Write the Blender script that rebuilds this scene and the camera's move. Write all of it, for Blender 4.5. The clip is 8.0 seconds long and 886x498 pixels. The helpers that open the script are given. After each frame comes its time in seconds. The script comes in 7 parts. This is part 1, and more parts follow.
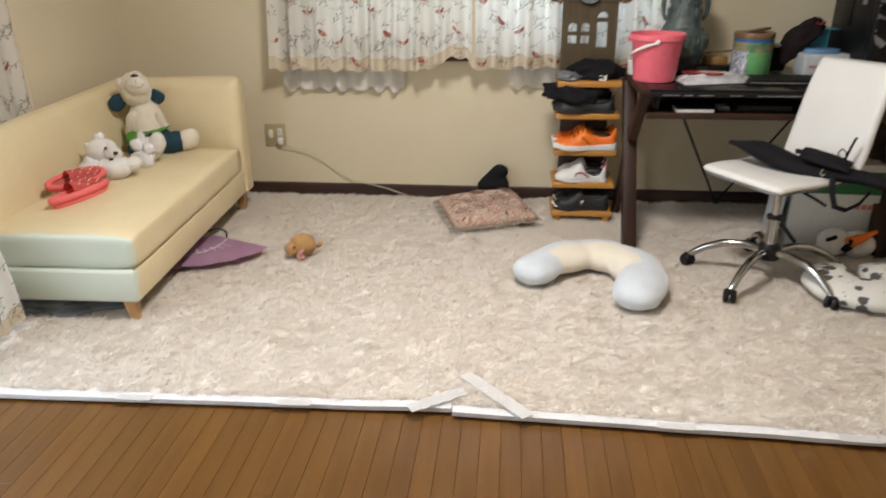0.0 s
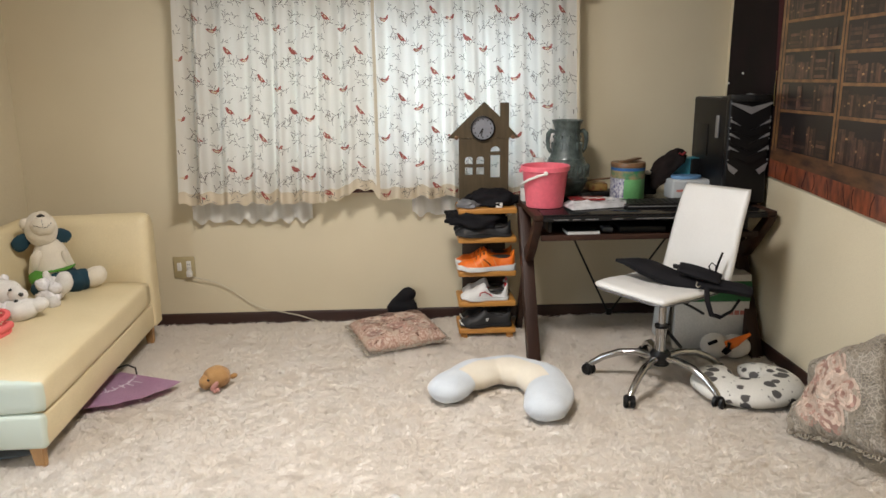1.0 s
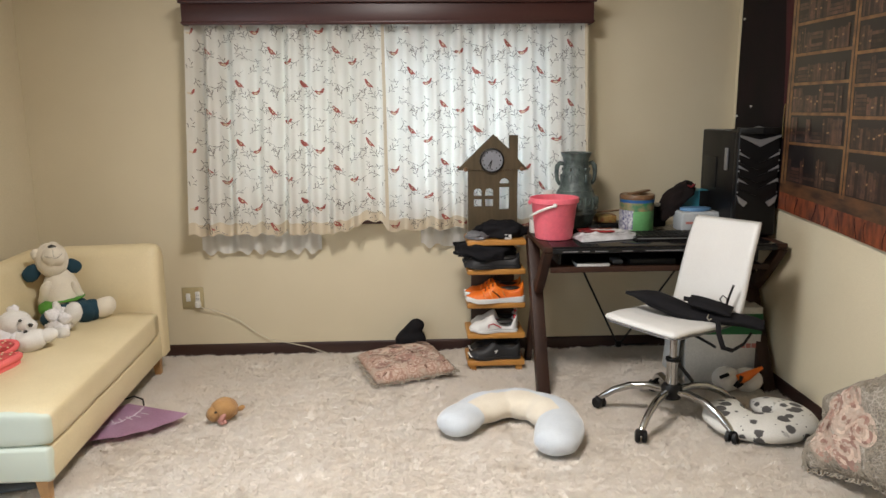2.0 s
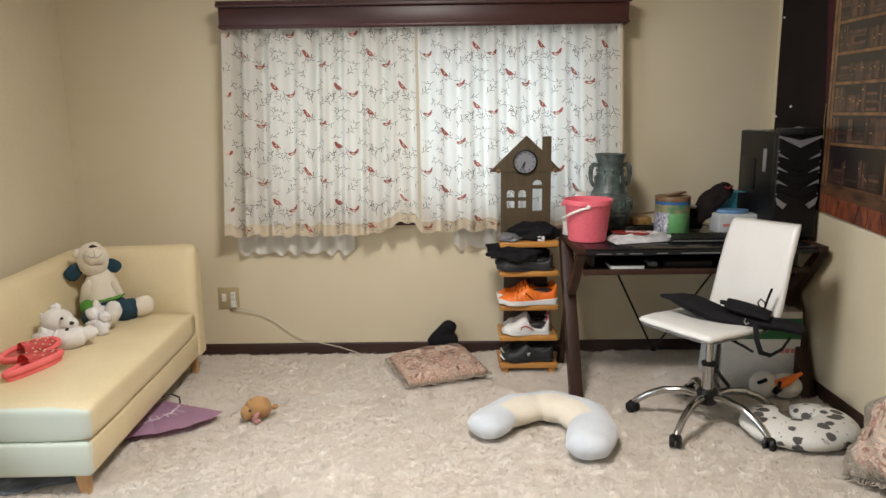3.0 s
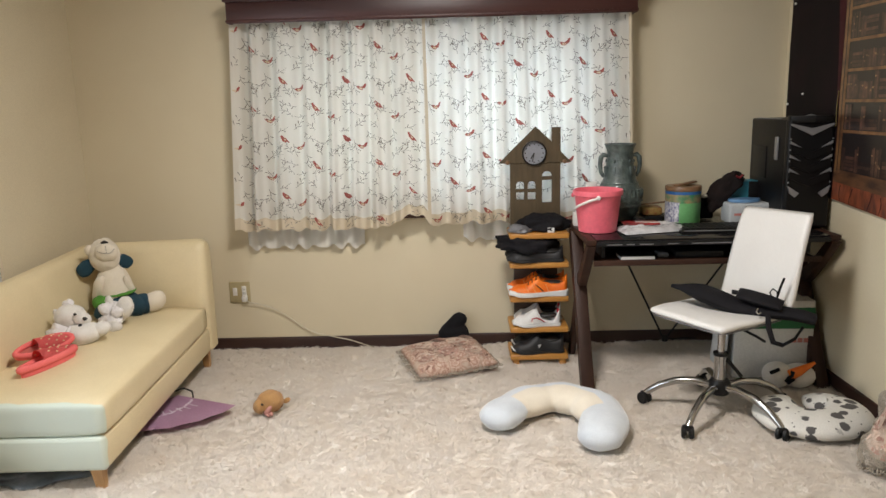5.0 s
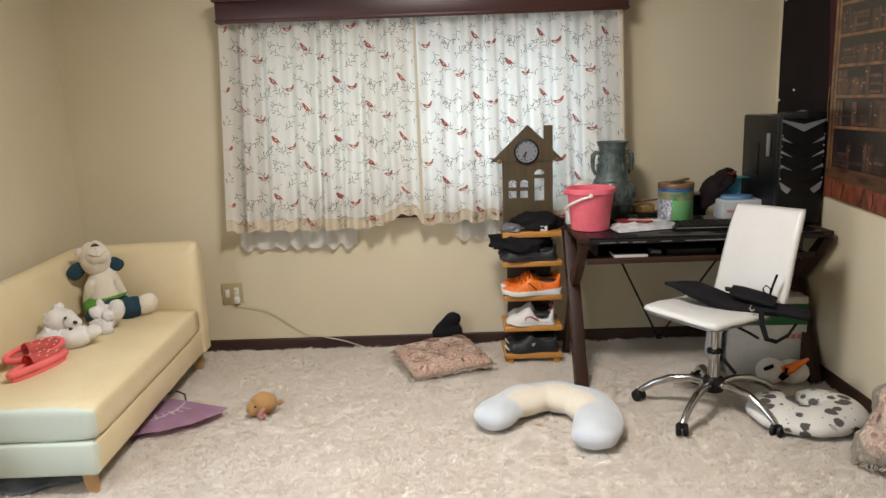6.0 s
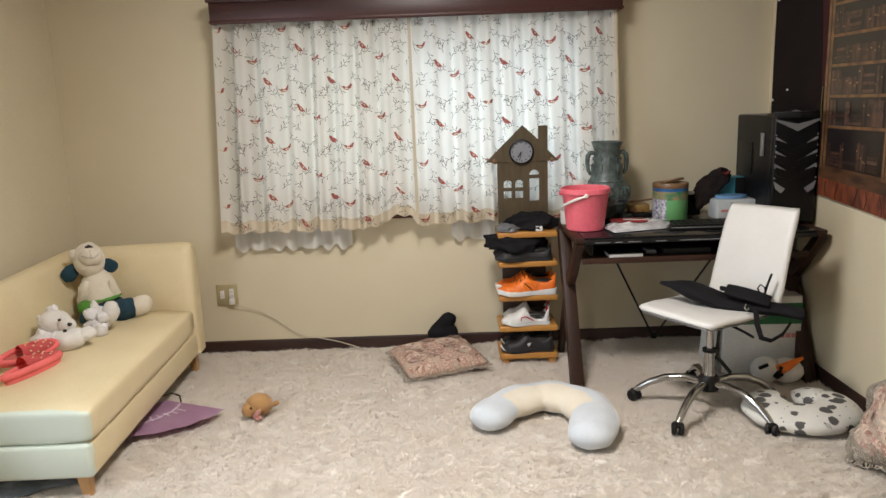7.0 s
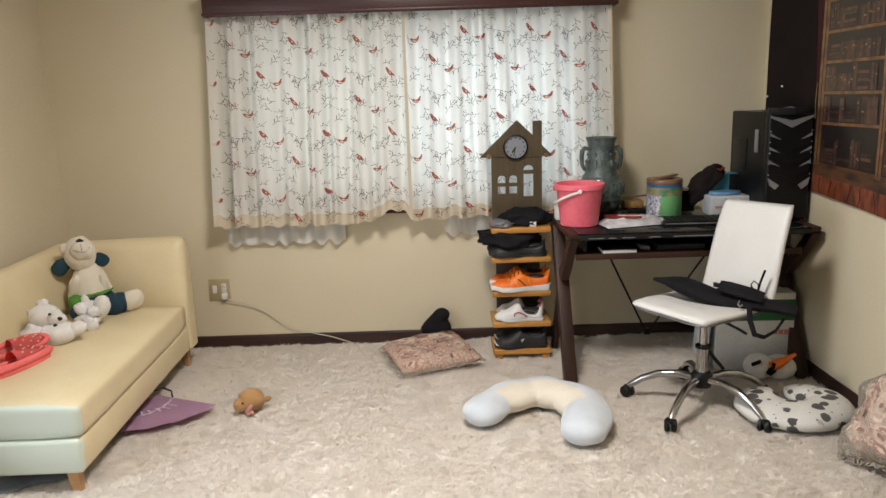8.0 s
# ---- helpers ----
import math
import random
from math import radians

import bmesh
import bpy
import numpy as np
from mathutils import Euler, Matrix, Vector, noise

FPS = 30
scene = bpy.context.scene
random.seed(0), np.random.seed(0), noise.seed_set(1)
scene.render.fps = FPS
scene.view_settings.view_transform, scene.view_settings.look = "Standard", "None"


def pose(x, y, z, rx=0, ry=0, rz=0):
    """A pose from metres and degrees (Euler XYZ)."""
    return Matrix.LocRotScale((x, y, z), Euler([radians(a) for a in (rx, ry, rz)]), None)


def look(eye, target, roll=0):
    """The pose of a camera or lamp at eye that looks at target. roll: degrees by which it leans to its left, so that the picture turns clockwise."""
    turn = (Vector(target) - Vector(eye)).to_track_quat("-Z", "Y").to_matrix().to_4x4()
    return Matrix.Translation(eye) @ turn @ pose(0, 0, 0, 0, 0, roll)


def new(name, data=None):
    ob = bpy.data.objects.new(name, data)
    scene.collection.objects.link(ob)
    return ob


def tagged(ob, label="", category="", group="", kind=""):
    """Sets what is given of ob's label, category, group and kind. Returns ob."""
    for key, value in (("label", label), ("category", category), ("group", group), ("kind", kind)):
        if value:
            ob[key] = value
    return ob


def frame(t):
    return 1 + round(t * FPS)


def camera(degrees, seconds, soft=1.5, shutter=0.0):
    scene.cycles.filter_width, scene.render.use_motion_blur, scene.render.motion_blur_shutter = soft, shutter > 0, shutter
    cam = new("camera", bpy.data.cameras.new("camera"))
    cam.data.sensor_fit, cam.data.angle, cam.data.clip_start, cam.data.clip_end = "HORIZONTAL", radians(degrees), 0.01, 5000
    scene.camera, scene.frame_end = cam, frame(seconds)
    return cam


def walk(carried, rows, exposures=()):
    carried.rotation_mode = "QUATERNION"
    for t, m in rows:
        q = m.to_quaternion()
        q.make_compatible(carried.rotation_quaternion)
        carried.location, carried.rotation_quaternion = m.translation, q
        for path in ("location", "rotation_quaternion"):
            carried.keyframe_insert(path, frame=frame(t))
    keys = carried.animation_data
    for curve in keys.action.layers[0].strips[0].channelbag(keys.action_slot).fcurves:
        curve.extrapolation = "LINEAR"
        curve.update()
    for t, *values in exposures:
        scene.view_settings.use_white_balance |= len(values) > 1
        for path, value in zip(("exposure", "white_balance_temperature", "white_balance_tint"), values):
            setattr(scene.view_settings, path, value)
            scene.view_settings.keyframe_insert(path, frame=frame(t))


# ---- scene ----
cam = camera(62.5, 8.0, 1.5, 0.25)
PATH = [
    (0, (0.121, 0.159, 1.268), (-0.056, 2.001, 0.51), -0.4),
    (0.2, (0.129, 0.066, 1.287), (0.037, 1.949, 0.62), -0.1),
    (0.5, (0.131, 0.014, 1.319), (0.14, 1.934, 0.759), -0.3),
    (1, (0.077, 0.022, 1.346), (0.17, 1.967, 0.888), -0.6),
    (1.5, (0.062, 0.026, 1.354), (0.163, 1.984, 0.959), -0.5),
    (3, (0.072, 0.027, 1.347), (0.056, 1.993, 0.978), -0.8),
    (3.5, (0.074, 0.027, 1.35), (0.042, 1.99, 0.97), -1.0),
    (4, (0.071, 0.028, 1.348), (0.03, 1.99, 0.963), -1.2),
    (4.5, (0.071, 0.028, 1.349), (0.024, 1.989, 0.961), -1.4),
    (6, (0.082, 0.044, 1.352), (0.053, 2.004, 0.957), -2.0),
    (6.5, (0.075, 0.047, 1.35), (0.056, 2.007, 0.954), -2.1),
    (7, (0.076, 0.044, 1.351), (0.063, 2.005, 0.957), -2.1),
    (7.5, (0.075, 0.052, 1.351), (0.068, 2.012, 0.953), -1.9),
    (8, (0.082, 0.056, 1.348), (0.083, 2.015, 0.941), -1.8),
]
walk(cam, [(t, look(eye, target, roll)) for t, eye, target, roll in PATH])

# ---- world and lights ----
world = bpy.data.worlds.new("sky_world")
scene.world = world
world.use_nodes = True
wn = world.node_tree
sky = wn.nodes.new("ShaderNodeTexSky")
sky.sky_type = "NISHITA"
sky.sun_disc = False
sky.sun_elevation = radians(38)
sky.sun_rotation = radians(200)
wn.links.new(sky.outputs[0], wn.nodes["Background"].inputs[0])
wn.nodes["Background"].inputs[1].default_value = 0.12


def lamp(name, kind, energy, color, m, size=(1, 1), shape="RECTANGLE"):
    data = bpy.data.lights.new(name, kind)
    data.energy, data.color = energy, color
    if kind == "AREA":
        data.shape, data.size, data.size_y = shape, size[0], size[1]
    ob = new(name, data)
    ob.matrix_world = m
    return ob


sun = lamp("sun", "SUN", 1.0, (1, 0.97, 0.92), look((-2, 9, 8), (0, 3, 0)))
sun.data.angle = radians(12)
# the round ceiling lamp of the room, above the camera's view
lamp("ceiling_lamp", "AREA", 57.5, (1.0, 0.953, 0.91), look((-0.05, 2.08, 2.36), (-0.05, 2.08, 0)), (0.5, 0.5), "DISK")
# daylight in the openings
lamp("window_daylight", "AREA", 28, (0.68, 0.85, 1.0), look((-0.02, 4.24, 1.30), (-0.02, 0, 1.30)), (1.8, 0.95))
lamp("side_daylight", "AREA", 34, (0.78, 0.89, 1.0), look((-2.02, 1.2, 1.05), (0, 1.2, 0.85)), (1.5, 1.6))
scene.view_settings.exposure = 0.0


# ---- materials ----
def mat(name, color, rough=0.6, color2=None, scale=6.0, fine=120.0, bump=0.1, metal=0.0, depth=0.002,
        sheen=0.0, coat=0.0, stretch=(1, 1, 1), island=0.0, spec=0.5, var=1.0, objrand=0.0):
    """Principled surface with broad and fine variation and fine relief."""
    m = bpy.data.materials.new(name)
    m.use_nodes = True
    n, l = m.node_tree.nodes, m.node_tree.links
    b = n["Principled BSDF"]
    b.inputs["Roughness"].default_value = rough
    b.inputs["Metallic"].default_value = metal
    b.inputs["Specular IOR Level"].default_value = spec
    if sheen:
        b.inputs["Sheen Weight"].default_value = sheen
    if coat:
        b.inputs["Coat Weight"].default_value = coat
    tc = n.new("ShaderNodeTexCoord")
    mp = n.new("ShaderNodeMapping")
    mp.inputs["Scale"].default_value = stretch
    l.new(tc.outputs["Object"], mp.inputs[0])
    n1 = n.new("ShaderNodeTexNoise")
    n1.inputs["Scale"].default_value = scale
    n1.inputs["Detail"].default_value = 4
    n2 = n.new("ShaderNodeTexNoise")
    n2.inputs["Scale"].default_value = fine
    n2.inputs["Detail"].default_value = 3
    l.new(mp.outputs[0], n1.inputs[0])
    l.new(mp.outputs[0], n2.inputs[0])
    c2 = color2 or tuple(c * 0.86 for c in color)
    mix = n.new("ShaderNodeMix")
    mix.data_type = "RGBA"
    mix.inputs[6].default_value = (*color, 1)
    mix.inputs[7].default_value = (*c2, 1)
    ramp = n.new("ShaderNodeMapRange")
    ramp.inputs[1].default_value, ramp.inputs[2].default_value = 0.35, 0.68
    ramp.inputs[4].default_value = var
    l.new(n1.outputs[0], ramp.inputs[0])
    l.new(ramp.outputs[0], mix.inputs[0])
    m2 = n.new("ShaderNodeMix")
    m2.data_type, m2.blend_type = "RGBA", "MULTIPLY"
    m2.inputs[0].default_value = 0.35
    r2 = n.new("ShaderNodeMapRange")
    r2.inputs[1].default_value, r2.inputs[2].default_value = 0.3, 0.7
    r2.inputs[3].default_value, r2.inputs[4].default_value = 0.75, 1.1
    l.new(n2.outputs[0], r2.inputs[0])
    l.new(mix.outputs[2], m2.inputs[6])
    l.new(r2.outputs[0], m2.inputs[7])
    last = m2.outputs[2]
    if island or objrand:
        g = n.new("ShaderNodeNewGeometry" if island else "ShaderNodeObjectInfo")
        hsv = n.new("ShaderNodeHueSaturation")
        r3 = n.new("ShaderNodeMapRange")
        k = island or objrand
        r3.inputs[3].default_value, r3.inputs[4].default_value = 1 - k, 1 + k
        l.new(g.outputs["Random Per Island" if island else "Random"], r3.inputs[0])
        l.new(r3.outputs[0], hsv.inputs["Value"])
        l.new(last, hsv.inputs["Color"])
        last = hsv.outputs[0]
    l.new(last, b.inputs["Base Color"])
    if bump:
        bp = n.new("ShaderNodeBump")
        bp.inputs["Strength"].default_value = bump
        bp.inputs["Distance"].default_value = depth
        l.new(n2.outputs[0], bp.inputs["Height"])
        l.new(bp.outputs[0], b.inputs["Normal"])
    return m


def cloth(name, color, through_share, rough=0.9, weave=900.0, tint=None):
    """Thin cloth that lets daylight through."""
    m = bpy.data.materials.new(name)
    m.use_nodes = True
    n, l = m.node_tree.nodes, m.node_tree.links
    out = n["Material Output"]
    n.remove(n["Principled BSDF"])
    d, t, x = n.new("ShaderNodeBsdfDiffuse"), n.new("ShaderNodeBsdfTranslucent"), n.new("ShaderNodeMixShader")
    tc, no = n.new("ShaderNodeTexCoord"), n.new("ShaderNodeTexNoise")
    no.inputs["Scale"].default_value = 9
    no.inputs["Detail"].default_value = 5
    l.new(tc.outputs["Object"], no.inputs[0])
    mix = n.new("ShaderNodeMix")
    mix.data_type = "RGBA"
    mix.inputs[6].default_value = (*color, 1)
    mix.inputs[7].default_value = (*[c * 0.93 for c in color], 1)
    l.new(no.outputs[0], mix.inputs[0])
    l.new(mix.outputs[2], d.inputs[0])
    if tint:
        t.inputs[0].default_value = (*tint, 1)
    else:
        l.new(mix.outputs[2], t.inputs[0])
    x.inputs[0].default_value = through_share
    l.new(d.outputs[0], x.inputs[1])
    l.new(t.outputs[0], x.inputs[2])
    l.new(x.outputs[0], out.inputs[0])
    return m


def fibre(name, color, share):
    """Pile fibres: pale, soft, partly letting light through, each a little different."""
    m = cloth(name, color, share)
    n, l = m.node_tree.nodes, m.node_tree.links
    g, hsv, r = n.new("ShaderNodeNewGeometry"), n.new("ShaderNodeHueSaturation"), n.new("ShaderNodeMapRange")
    r.inputs[3].default_value, r.inputs[4].default_value = 0.95, 1.04
    l.new(g.outputs["Random Per Island"], r.inputs[0])
    l.new(r.outputs[0], hsv.inputs["Value"])
    broad = n["Noise Texture"]
    broad.inputs["Scale"].default_value = 5.5
    mix = n["Mix"]
    mix.inputs[7].default_value = (color[0] * 0.93, color[1] * 0.89, color[2] * 0.83, 1)
    l.new(mix.outputs[2], hsv.inputs["Color"])
    l.new(hsv.outputs[0], n["Diffuse BSDF"].inputs[0])
    l.new(hsv.outputs[0], n["Translucent BSDF"].inputs[0])
    return m


def glass(name, color=(1, 1, 1), rough=0.02):
    m = bpy.data.materials.new(name)
    m.use_nodes = True
    b = m.node_tree.nodes["Principled BSDF"]
    b.inputs["Base Color"].default_value = (*color, 1)
    b.inputs["Roughness"].default_value = rough
    b.inputs["Transmission Weight"].default_value = 1.0
    return m


M_WALL = mat("cream_wallpaper", (0.685, 0.603, 0.435), 0.75, (0.645, 0.563, 0.40), 1.6, 260, 0.25, depth=0.0015)
M_CEIL = mat("white_ceiling", (0.75, 0.72, 0.65), 0.85, None, 2, 200, 0.2)
M_SKIRT = mat("dark_stained_skirting", (0.043, 0.020, 0.015), 0.38, (0.03, 0.012, 0.01), 5, 90, 0.1, stretch=(0.3, 1, 3))
M_PELMET = mat("mahogany_pelmet", (0.066, 0.020, 0.017), 0.40, (0.042, 0.013, 0.012), 5, 70, 0.08, stretch=(0.15, 1, 3))
M_DESKWOOD = mat("dark_walnut", (0.046, 0.019, 0.011), 0.50, (0.026, 0.011, 0.007), 5, 80, 0.1, spec=0.3, stretch=(1, 1, 0.2))
M_BLACKGLASS = mat("black_glass", (0.012, 0.011, 0.012), 0.12, None, 8, 100, 0.02)
M_RUG = mat("white_shag_pile", (0.89, 0.845, 0.785), 0.95, (0.84, 0.785, 0.71), 2.6, 90, 0.8, depth=0.01, sheen=0.3)
M_TUFT = fibre("white_shag_fibre", (0.925, 0.895, 0.865), 0.55)
M_EDGE = mat("white_edge_tape", (0.80, 0.80, 0.82), 0.45, None, 9, 120, 0.1)
M_STRIP = mat("clear_white_tape", (0.86, 0.845, 0.83), 0.35, None, 9, 120, 0.1)
M_STRIP.node_tree.nodes["Principled BSDF"].inputs["Alpha"].default_value = 0.6
M_PLANK = mat("oak_plank", (0.165, 0.074, 0.016), 0.34, (0.120, 0.051, 0.010), 7, 60, 0.12, stretch=(3, 0.25, 1), objrand=0.11, coat=0.35)
M_SEAM = mat("floor_seam", (0.095, 0.043, 0.014), 0.8)
M_SOFA = mat("cream_leatherette", (0.755, 0.635, 0.405), 0.46, (0.70, 0.58, 0.355), 4, 260, 0.12, depth=0.001)


def daylit_end(name, limit):
    """Cream leatherette; cool daylight on its near end painted pale grey green, uneven border."""
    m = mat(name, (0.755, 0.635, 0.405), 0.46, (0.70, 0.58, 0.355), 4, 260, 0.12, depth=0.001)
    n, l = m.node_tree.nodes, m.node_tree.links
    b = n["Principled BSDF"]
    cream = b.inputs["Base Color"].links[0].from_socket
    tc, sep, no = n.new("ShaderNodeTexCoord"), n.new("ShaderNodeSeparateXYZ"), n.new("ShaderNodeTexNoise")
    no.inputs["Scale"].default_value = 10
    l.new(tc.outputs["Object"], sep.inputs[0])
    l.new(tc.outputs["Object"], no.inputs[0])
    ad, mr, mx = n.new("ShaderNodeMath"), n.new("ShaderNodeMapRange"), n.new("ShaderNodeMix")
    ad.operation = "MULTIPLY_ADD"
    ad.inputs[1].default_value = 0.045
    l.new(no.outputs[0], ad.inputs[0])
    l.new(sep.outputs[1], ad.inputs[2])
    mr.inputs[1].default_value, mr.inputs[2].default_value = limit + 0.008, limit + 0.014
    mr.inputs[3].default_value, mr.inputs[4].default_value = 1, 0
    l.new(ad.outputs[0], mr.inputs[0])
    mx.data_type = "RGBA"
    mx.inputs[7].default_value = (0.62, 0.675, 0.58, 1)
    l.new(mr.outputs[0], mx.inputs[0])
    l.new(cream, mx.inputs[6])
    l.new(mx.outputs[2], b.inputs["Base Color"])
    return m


M_SOFAEND = daylit_end("daylit_leatherette", -0.608)
M_PALEWOOD = mat("pale_beech", (0.50, 0.29, 0.12), 0.45, (0.42, 0.22, 0.09), 9, 90, 0.1, stretch=(2, 2, 0.3))
M_RACKWOOD = mat("honey_pine", (0.52, 0.25, 0.055), 0.42, (0.42, 0.18, 0.035), 6, 70, 0.1, stretch=(0.3, 2, 2))
M_CHAIRWHITE = mat("white_leatherette", (0.78, 0.765, 0.735), 0.40, (0.74, 0.72, 0.69), 5, 380, 0.15, depth=0.0008)
M_CHROME = mat("chrome", (0.50, 0.49, 0.48), 0.16, None, 10, 100, 0.02, metal=1.0)
M_BLACKPLASTIC = mat("black_plastic", (0.009, 0.0087, 0.009), 0.42, None, 9, 300, 0.1, spec=0.3)
M_GREYPLASTIC = mat("grey_plastic", (0.16, 0.16, 0.17), 0.38, None, 9, 200, 0.05)
M_SILVER = mat("silver_paint", (0.33, 0.33, 0.34), 0.35, None, 9, 200, 0.05, metal=0.5)
M_BLACKCLOTH = mat("black_nylon", (0.009, 0.0085, 0.010), 0.8, (0.014, 0.013, 0.015), 12, 420, 0.3, spec=0.15)
M_PC = mat("black_case_steel", (0.0065, 0.006, 0.0065), 0.42, None, 8, 260, 0.1, spec=0.25)
M_PINK = mat("pink_plastic", (0.83, 0.16, 0.21), 0.36, (0.80, 0.145, 0.195), 4, 60, 0.02)
M_WHITEPL = mat("white_plastic", (0.78, 0.76, 0.72), 0.4, None, 7, 100, 0.03)
M_CABLE = mat("ivory_cable", (0.60, 0.54, 0.42), 0.45)
M_PLATE = mat("ivory_plate", (0.47, 0.39, 0.22), 0.4, None, 7, 100, 0.03)
M_VASE = mat("blue_grey_ceramic", (0.115, 0.150, 0.138), 0.34, (0.030, 0.043, 0.042), 22, 90, 0.7, depth=0.006, coat=0.3)
M_CLOCKWOOD = mat("dark_brown_board", (0.092, 0.066, 0.035), 0.45, (0.066, 0.047, 0.025), 9, 120, 0.1, stretch=(5, 5, 0.7))
M_FACE = mat("grey_clock_face", (0.27, 0.28, 0.31), 0.4, None, 6, 100, 0.02)
M_TWINE = mat("dark_paint", (0.02, 0.018, 0.016), 0.5)
M_CURTAIN = cloth("printed_cotton", (0.815, 0.79, 0.73), 0.38)
M_HEM = cloth("double_cotton_hem", (0.66, 0.57, 0.43), 0.12)
M_BIRD = cloth("red_print", (0.42, 0.135, 0.115), 0.32)
M_BIRD2 = cloth("tan_print", (0.76, 0.64, 0.46), 0.34)
M_TWIG = cloth("grey_brown_print", (0.25, 0.225, 0.20), 0.30)
M_LINERTHIN = cloth("thin_white_lace", (0.92, 0.92, 0.92), 0.74)
M_LINER = cloth("white_lace", (0.79, 0.77, 0.72), 0.27)
M_GLASS = glass("window_glass")
M_BLUEFAB = mat("pale_blue_fleece", (0.66, 0.70, 0.745), 0.95, (0.58, 0.62, 0.67), 11, 260, 0.45, sheen=0.6, depth=0.002)
M_CREAMFAB = mat("cream_fleece", (0.79, 0.715, 0.59), 0.95, (0.72, 0.64, 0.52), 11, 260, 0.45, sheen=0.6, depth=0.002)
M_PLUSHW = mat("cream_plush", (0.76, 0.69, 0.57), 0.95, (0.70, 0.62, 0.50), 12, 340, 0.5, sheen=0.4, depth=0.002)
M_PLUSHWHITE = mat("white_plush", (0.77, 0.74, 0.69), 0.95, (0.69, 0.65, 0.60), 18, 340, 0.5, sheen=0.4, depth=0.002)
M_TEAL = mat("dark_teal_felt", (0.012, 0.05, 0.075), 0.9, (0.01, 0.038, 0.06), 9, 220, 0.4)
M_GREEN = mat("green_felt", (0.09, 0.27, 0.035), 0.9, None, 9, 220, 0.4)
M_SATIN = mat("white_satin", (0.80, 0.77, 0.76), 0.25, (0.70, 0.66, 0.65), 22, 60, 0.7, depth=0.006)
M_CORAL = mat("coral_fabric", (0.86, 0.175, 0.165), 0.85, (0.80, 0.15, 0.145), 9, 220, 0.3)
M_CORALIN = mat("coral_insole", (0.50, 0.13, 0.10), 0.9)
M_TAN = mat("tan_plush", (0.48, 0.27, 0.105), 0.95, (0.42, 0.22, 0.08), 12, 200, 0.5, sheen=0.3)
M_PINKSKIN = mat("pink_felt", (0.55, 0.27, 0.23), 0.9)
M_PURPLE = mat("mauve_card", (0.62, 0.40, 0.55), 0.7, (0.55, 0.33, 0.48), 6, 120, 0.1)
M_PURPLELIGHT = mat("pale_mauve_print", (0.78, 0.64, 0.75), 0.7)
M_ORANGE = mat("orange_mesh", (0.86, 0.20, 0.015), 0.5, (0.74, 0.13, 0.01), 16, 300, 0.3)
M_SHOEWHITE = mat("white_shoe_leather", (0.72, 0.71, 0.69), 0.5, None, 9, 200, 0.1)
M_SHOERED = mat("red_shoe_trim", (0.55, 0.03, 0.04), 0.5)
M_SHOEBLACK = mat("black_shoe_leather", (0.014, 0.013, 0.014), 0.55, None, 9, 200, 0.1)
M_CARD = mat("white_carton", (0.66, 0.64, 0.60), 0.7, None, 4, 120, 0.1)
M_CARDGREEN = mat("green_print", (0.02, 0.13, 0.045), 0.6)
M_CARDRED = mat("faded_red_print", (0.55, 0.20, 0.17), 0.7)
M_CYAN = mat("cyan_box", (0.055, 0.30, 0.40), 0.45)
M_TINGREEN = mat("tin_green", (0.20, 0.50, 0.20), 0.4, (0.16, 0.45, 0.16), 9, 90, 0.05)
M_TINBLUE = mat("tin_blue", (0.03, 0.13, 0.36), 0.4)
M_TINBAND = mat("tin_pattern", (0.40, 0.27, 0.14), 0.45, (0.04, 0.22, 0.10), 28, 90, 0.05)
M_TAPEBROWN = mat("brown_tape", (0.20, 0.11, 0.055), 0.35)
M_BAG = mat("clear_film_bag", (0.66, 0.65, 0.66), 0.12, (0.40, 0.39, 0.40), 14, 45, 0.5, depth=0.008)
M_REDPACK = mat("red_pack", (0.42, 0.022, 0.024), 0.3, (0.05, 0.012, 0.014), 22, 80, 0.1)
M_PAPER = mat("paper", (0.74, 0.73, 0.70), 0.7)
M_FLAP = mat("blue_white_card", (0.52, 0.54, 0.55), 0.6)
M_HOOD = mat("brown_black_cloth", (0.020, 0.013, 0.012), 0.85, (0.010, 0.008, 0.008), 14, 300, 0.4, spec=0.15)
M_REDCLOTH = mat("dark_red_nylon", (0.22, 0.012, 0.016), 0.6)


# ---- mesh helpers ----
def merge(bm, tmp, m=None):
    """Adds tmp, moved by m, to bm and frees tmp."""
    if m is not None:
        bmesh.ops.transform(tmp, matrix=m, verts=tmp.verts)
    me = bpy.data.meshes.new("tmp")
    tmp.to_mesh(me)
    tmp.free()
    bm.from_mesh(me)
    bpy.data.meshes.remove(me)
    return bm


def box(c, s, bevel=0.0, seg=2, m=None, bm=None, mi=0):
    tmp = bmesh.new()
    bmesh.ops.create_cube(tmp, size=1)
    bmesh.ops.transform(tmp, matrix=Matrix.Translation(c) @ Matrix.Diagonal((*s, 1)), verts=tmp.verts)
    if bevel:
        bmesh.ops.bevel(tmp, geom=tmp.edges[:], offset=bevel, segments=seg, profile=0.5, affect="EDGES")
    for f in tmp.faces:
        f.material_index = mi
    return merge(bm or bmesh.new(), tmp, m)


def ball(c, r, m=None, bm=None, mi=0, seg=24, rings=14):
    tmp = bmesh.new()
    bmesh.ops.create_uvsphere(tmp, u_segments=seg, v_segments=rings, radius=1)
    r = (r, r, r) if isinstance(r, (int, float)) else r
    for f in tmp.faces:
        f.material_index = mi
    mm = Matrix.Translation(c) @ (m or Matrix()) @ Matrix.Diagonal((*r, 1))
    return merge(bm or bmesh.new(), tmp, mm)


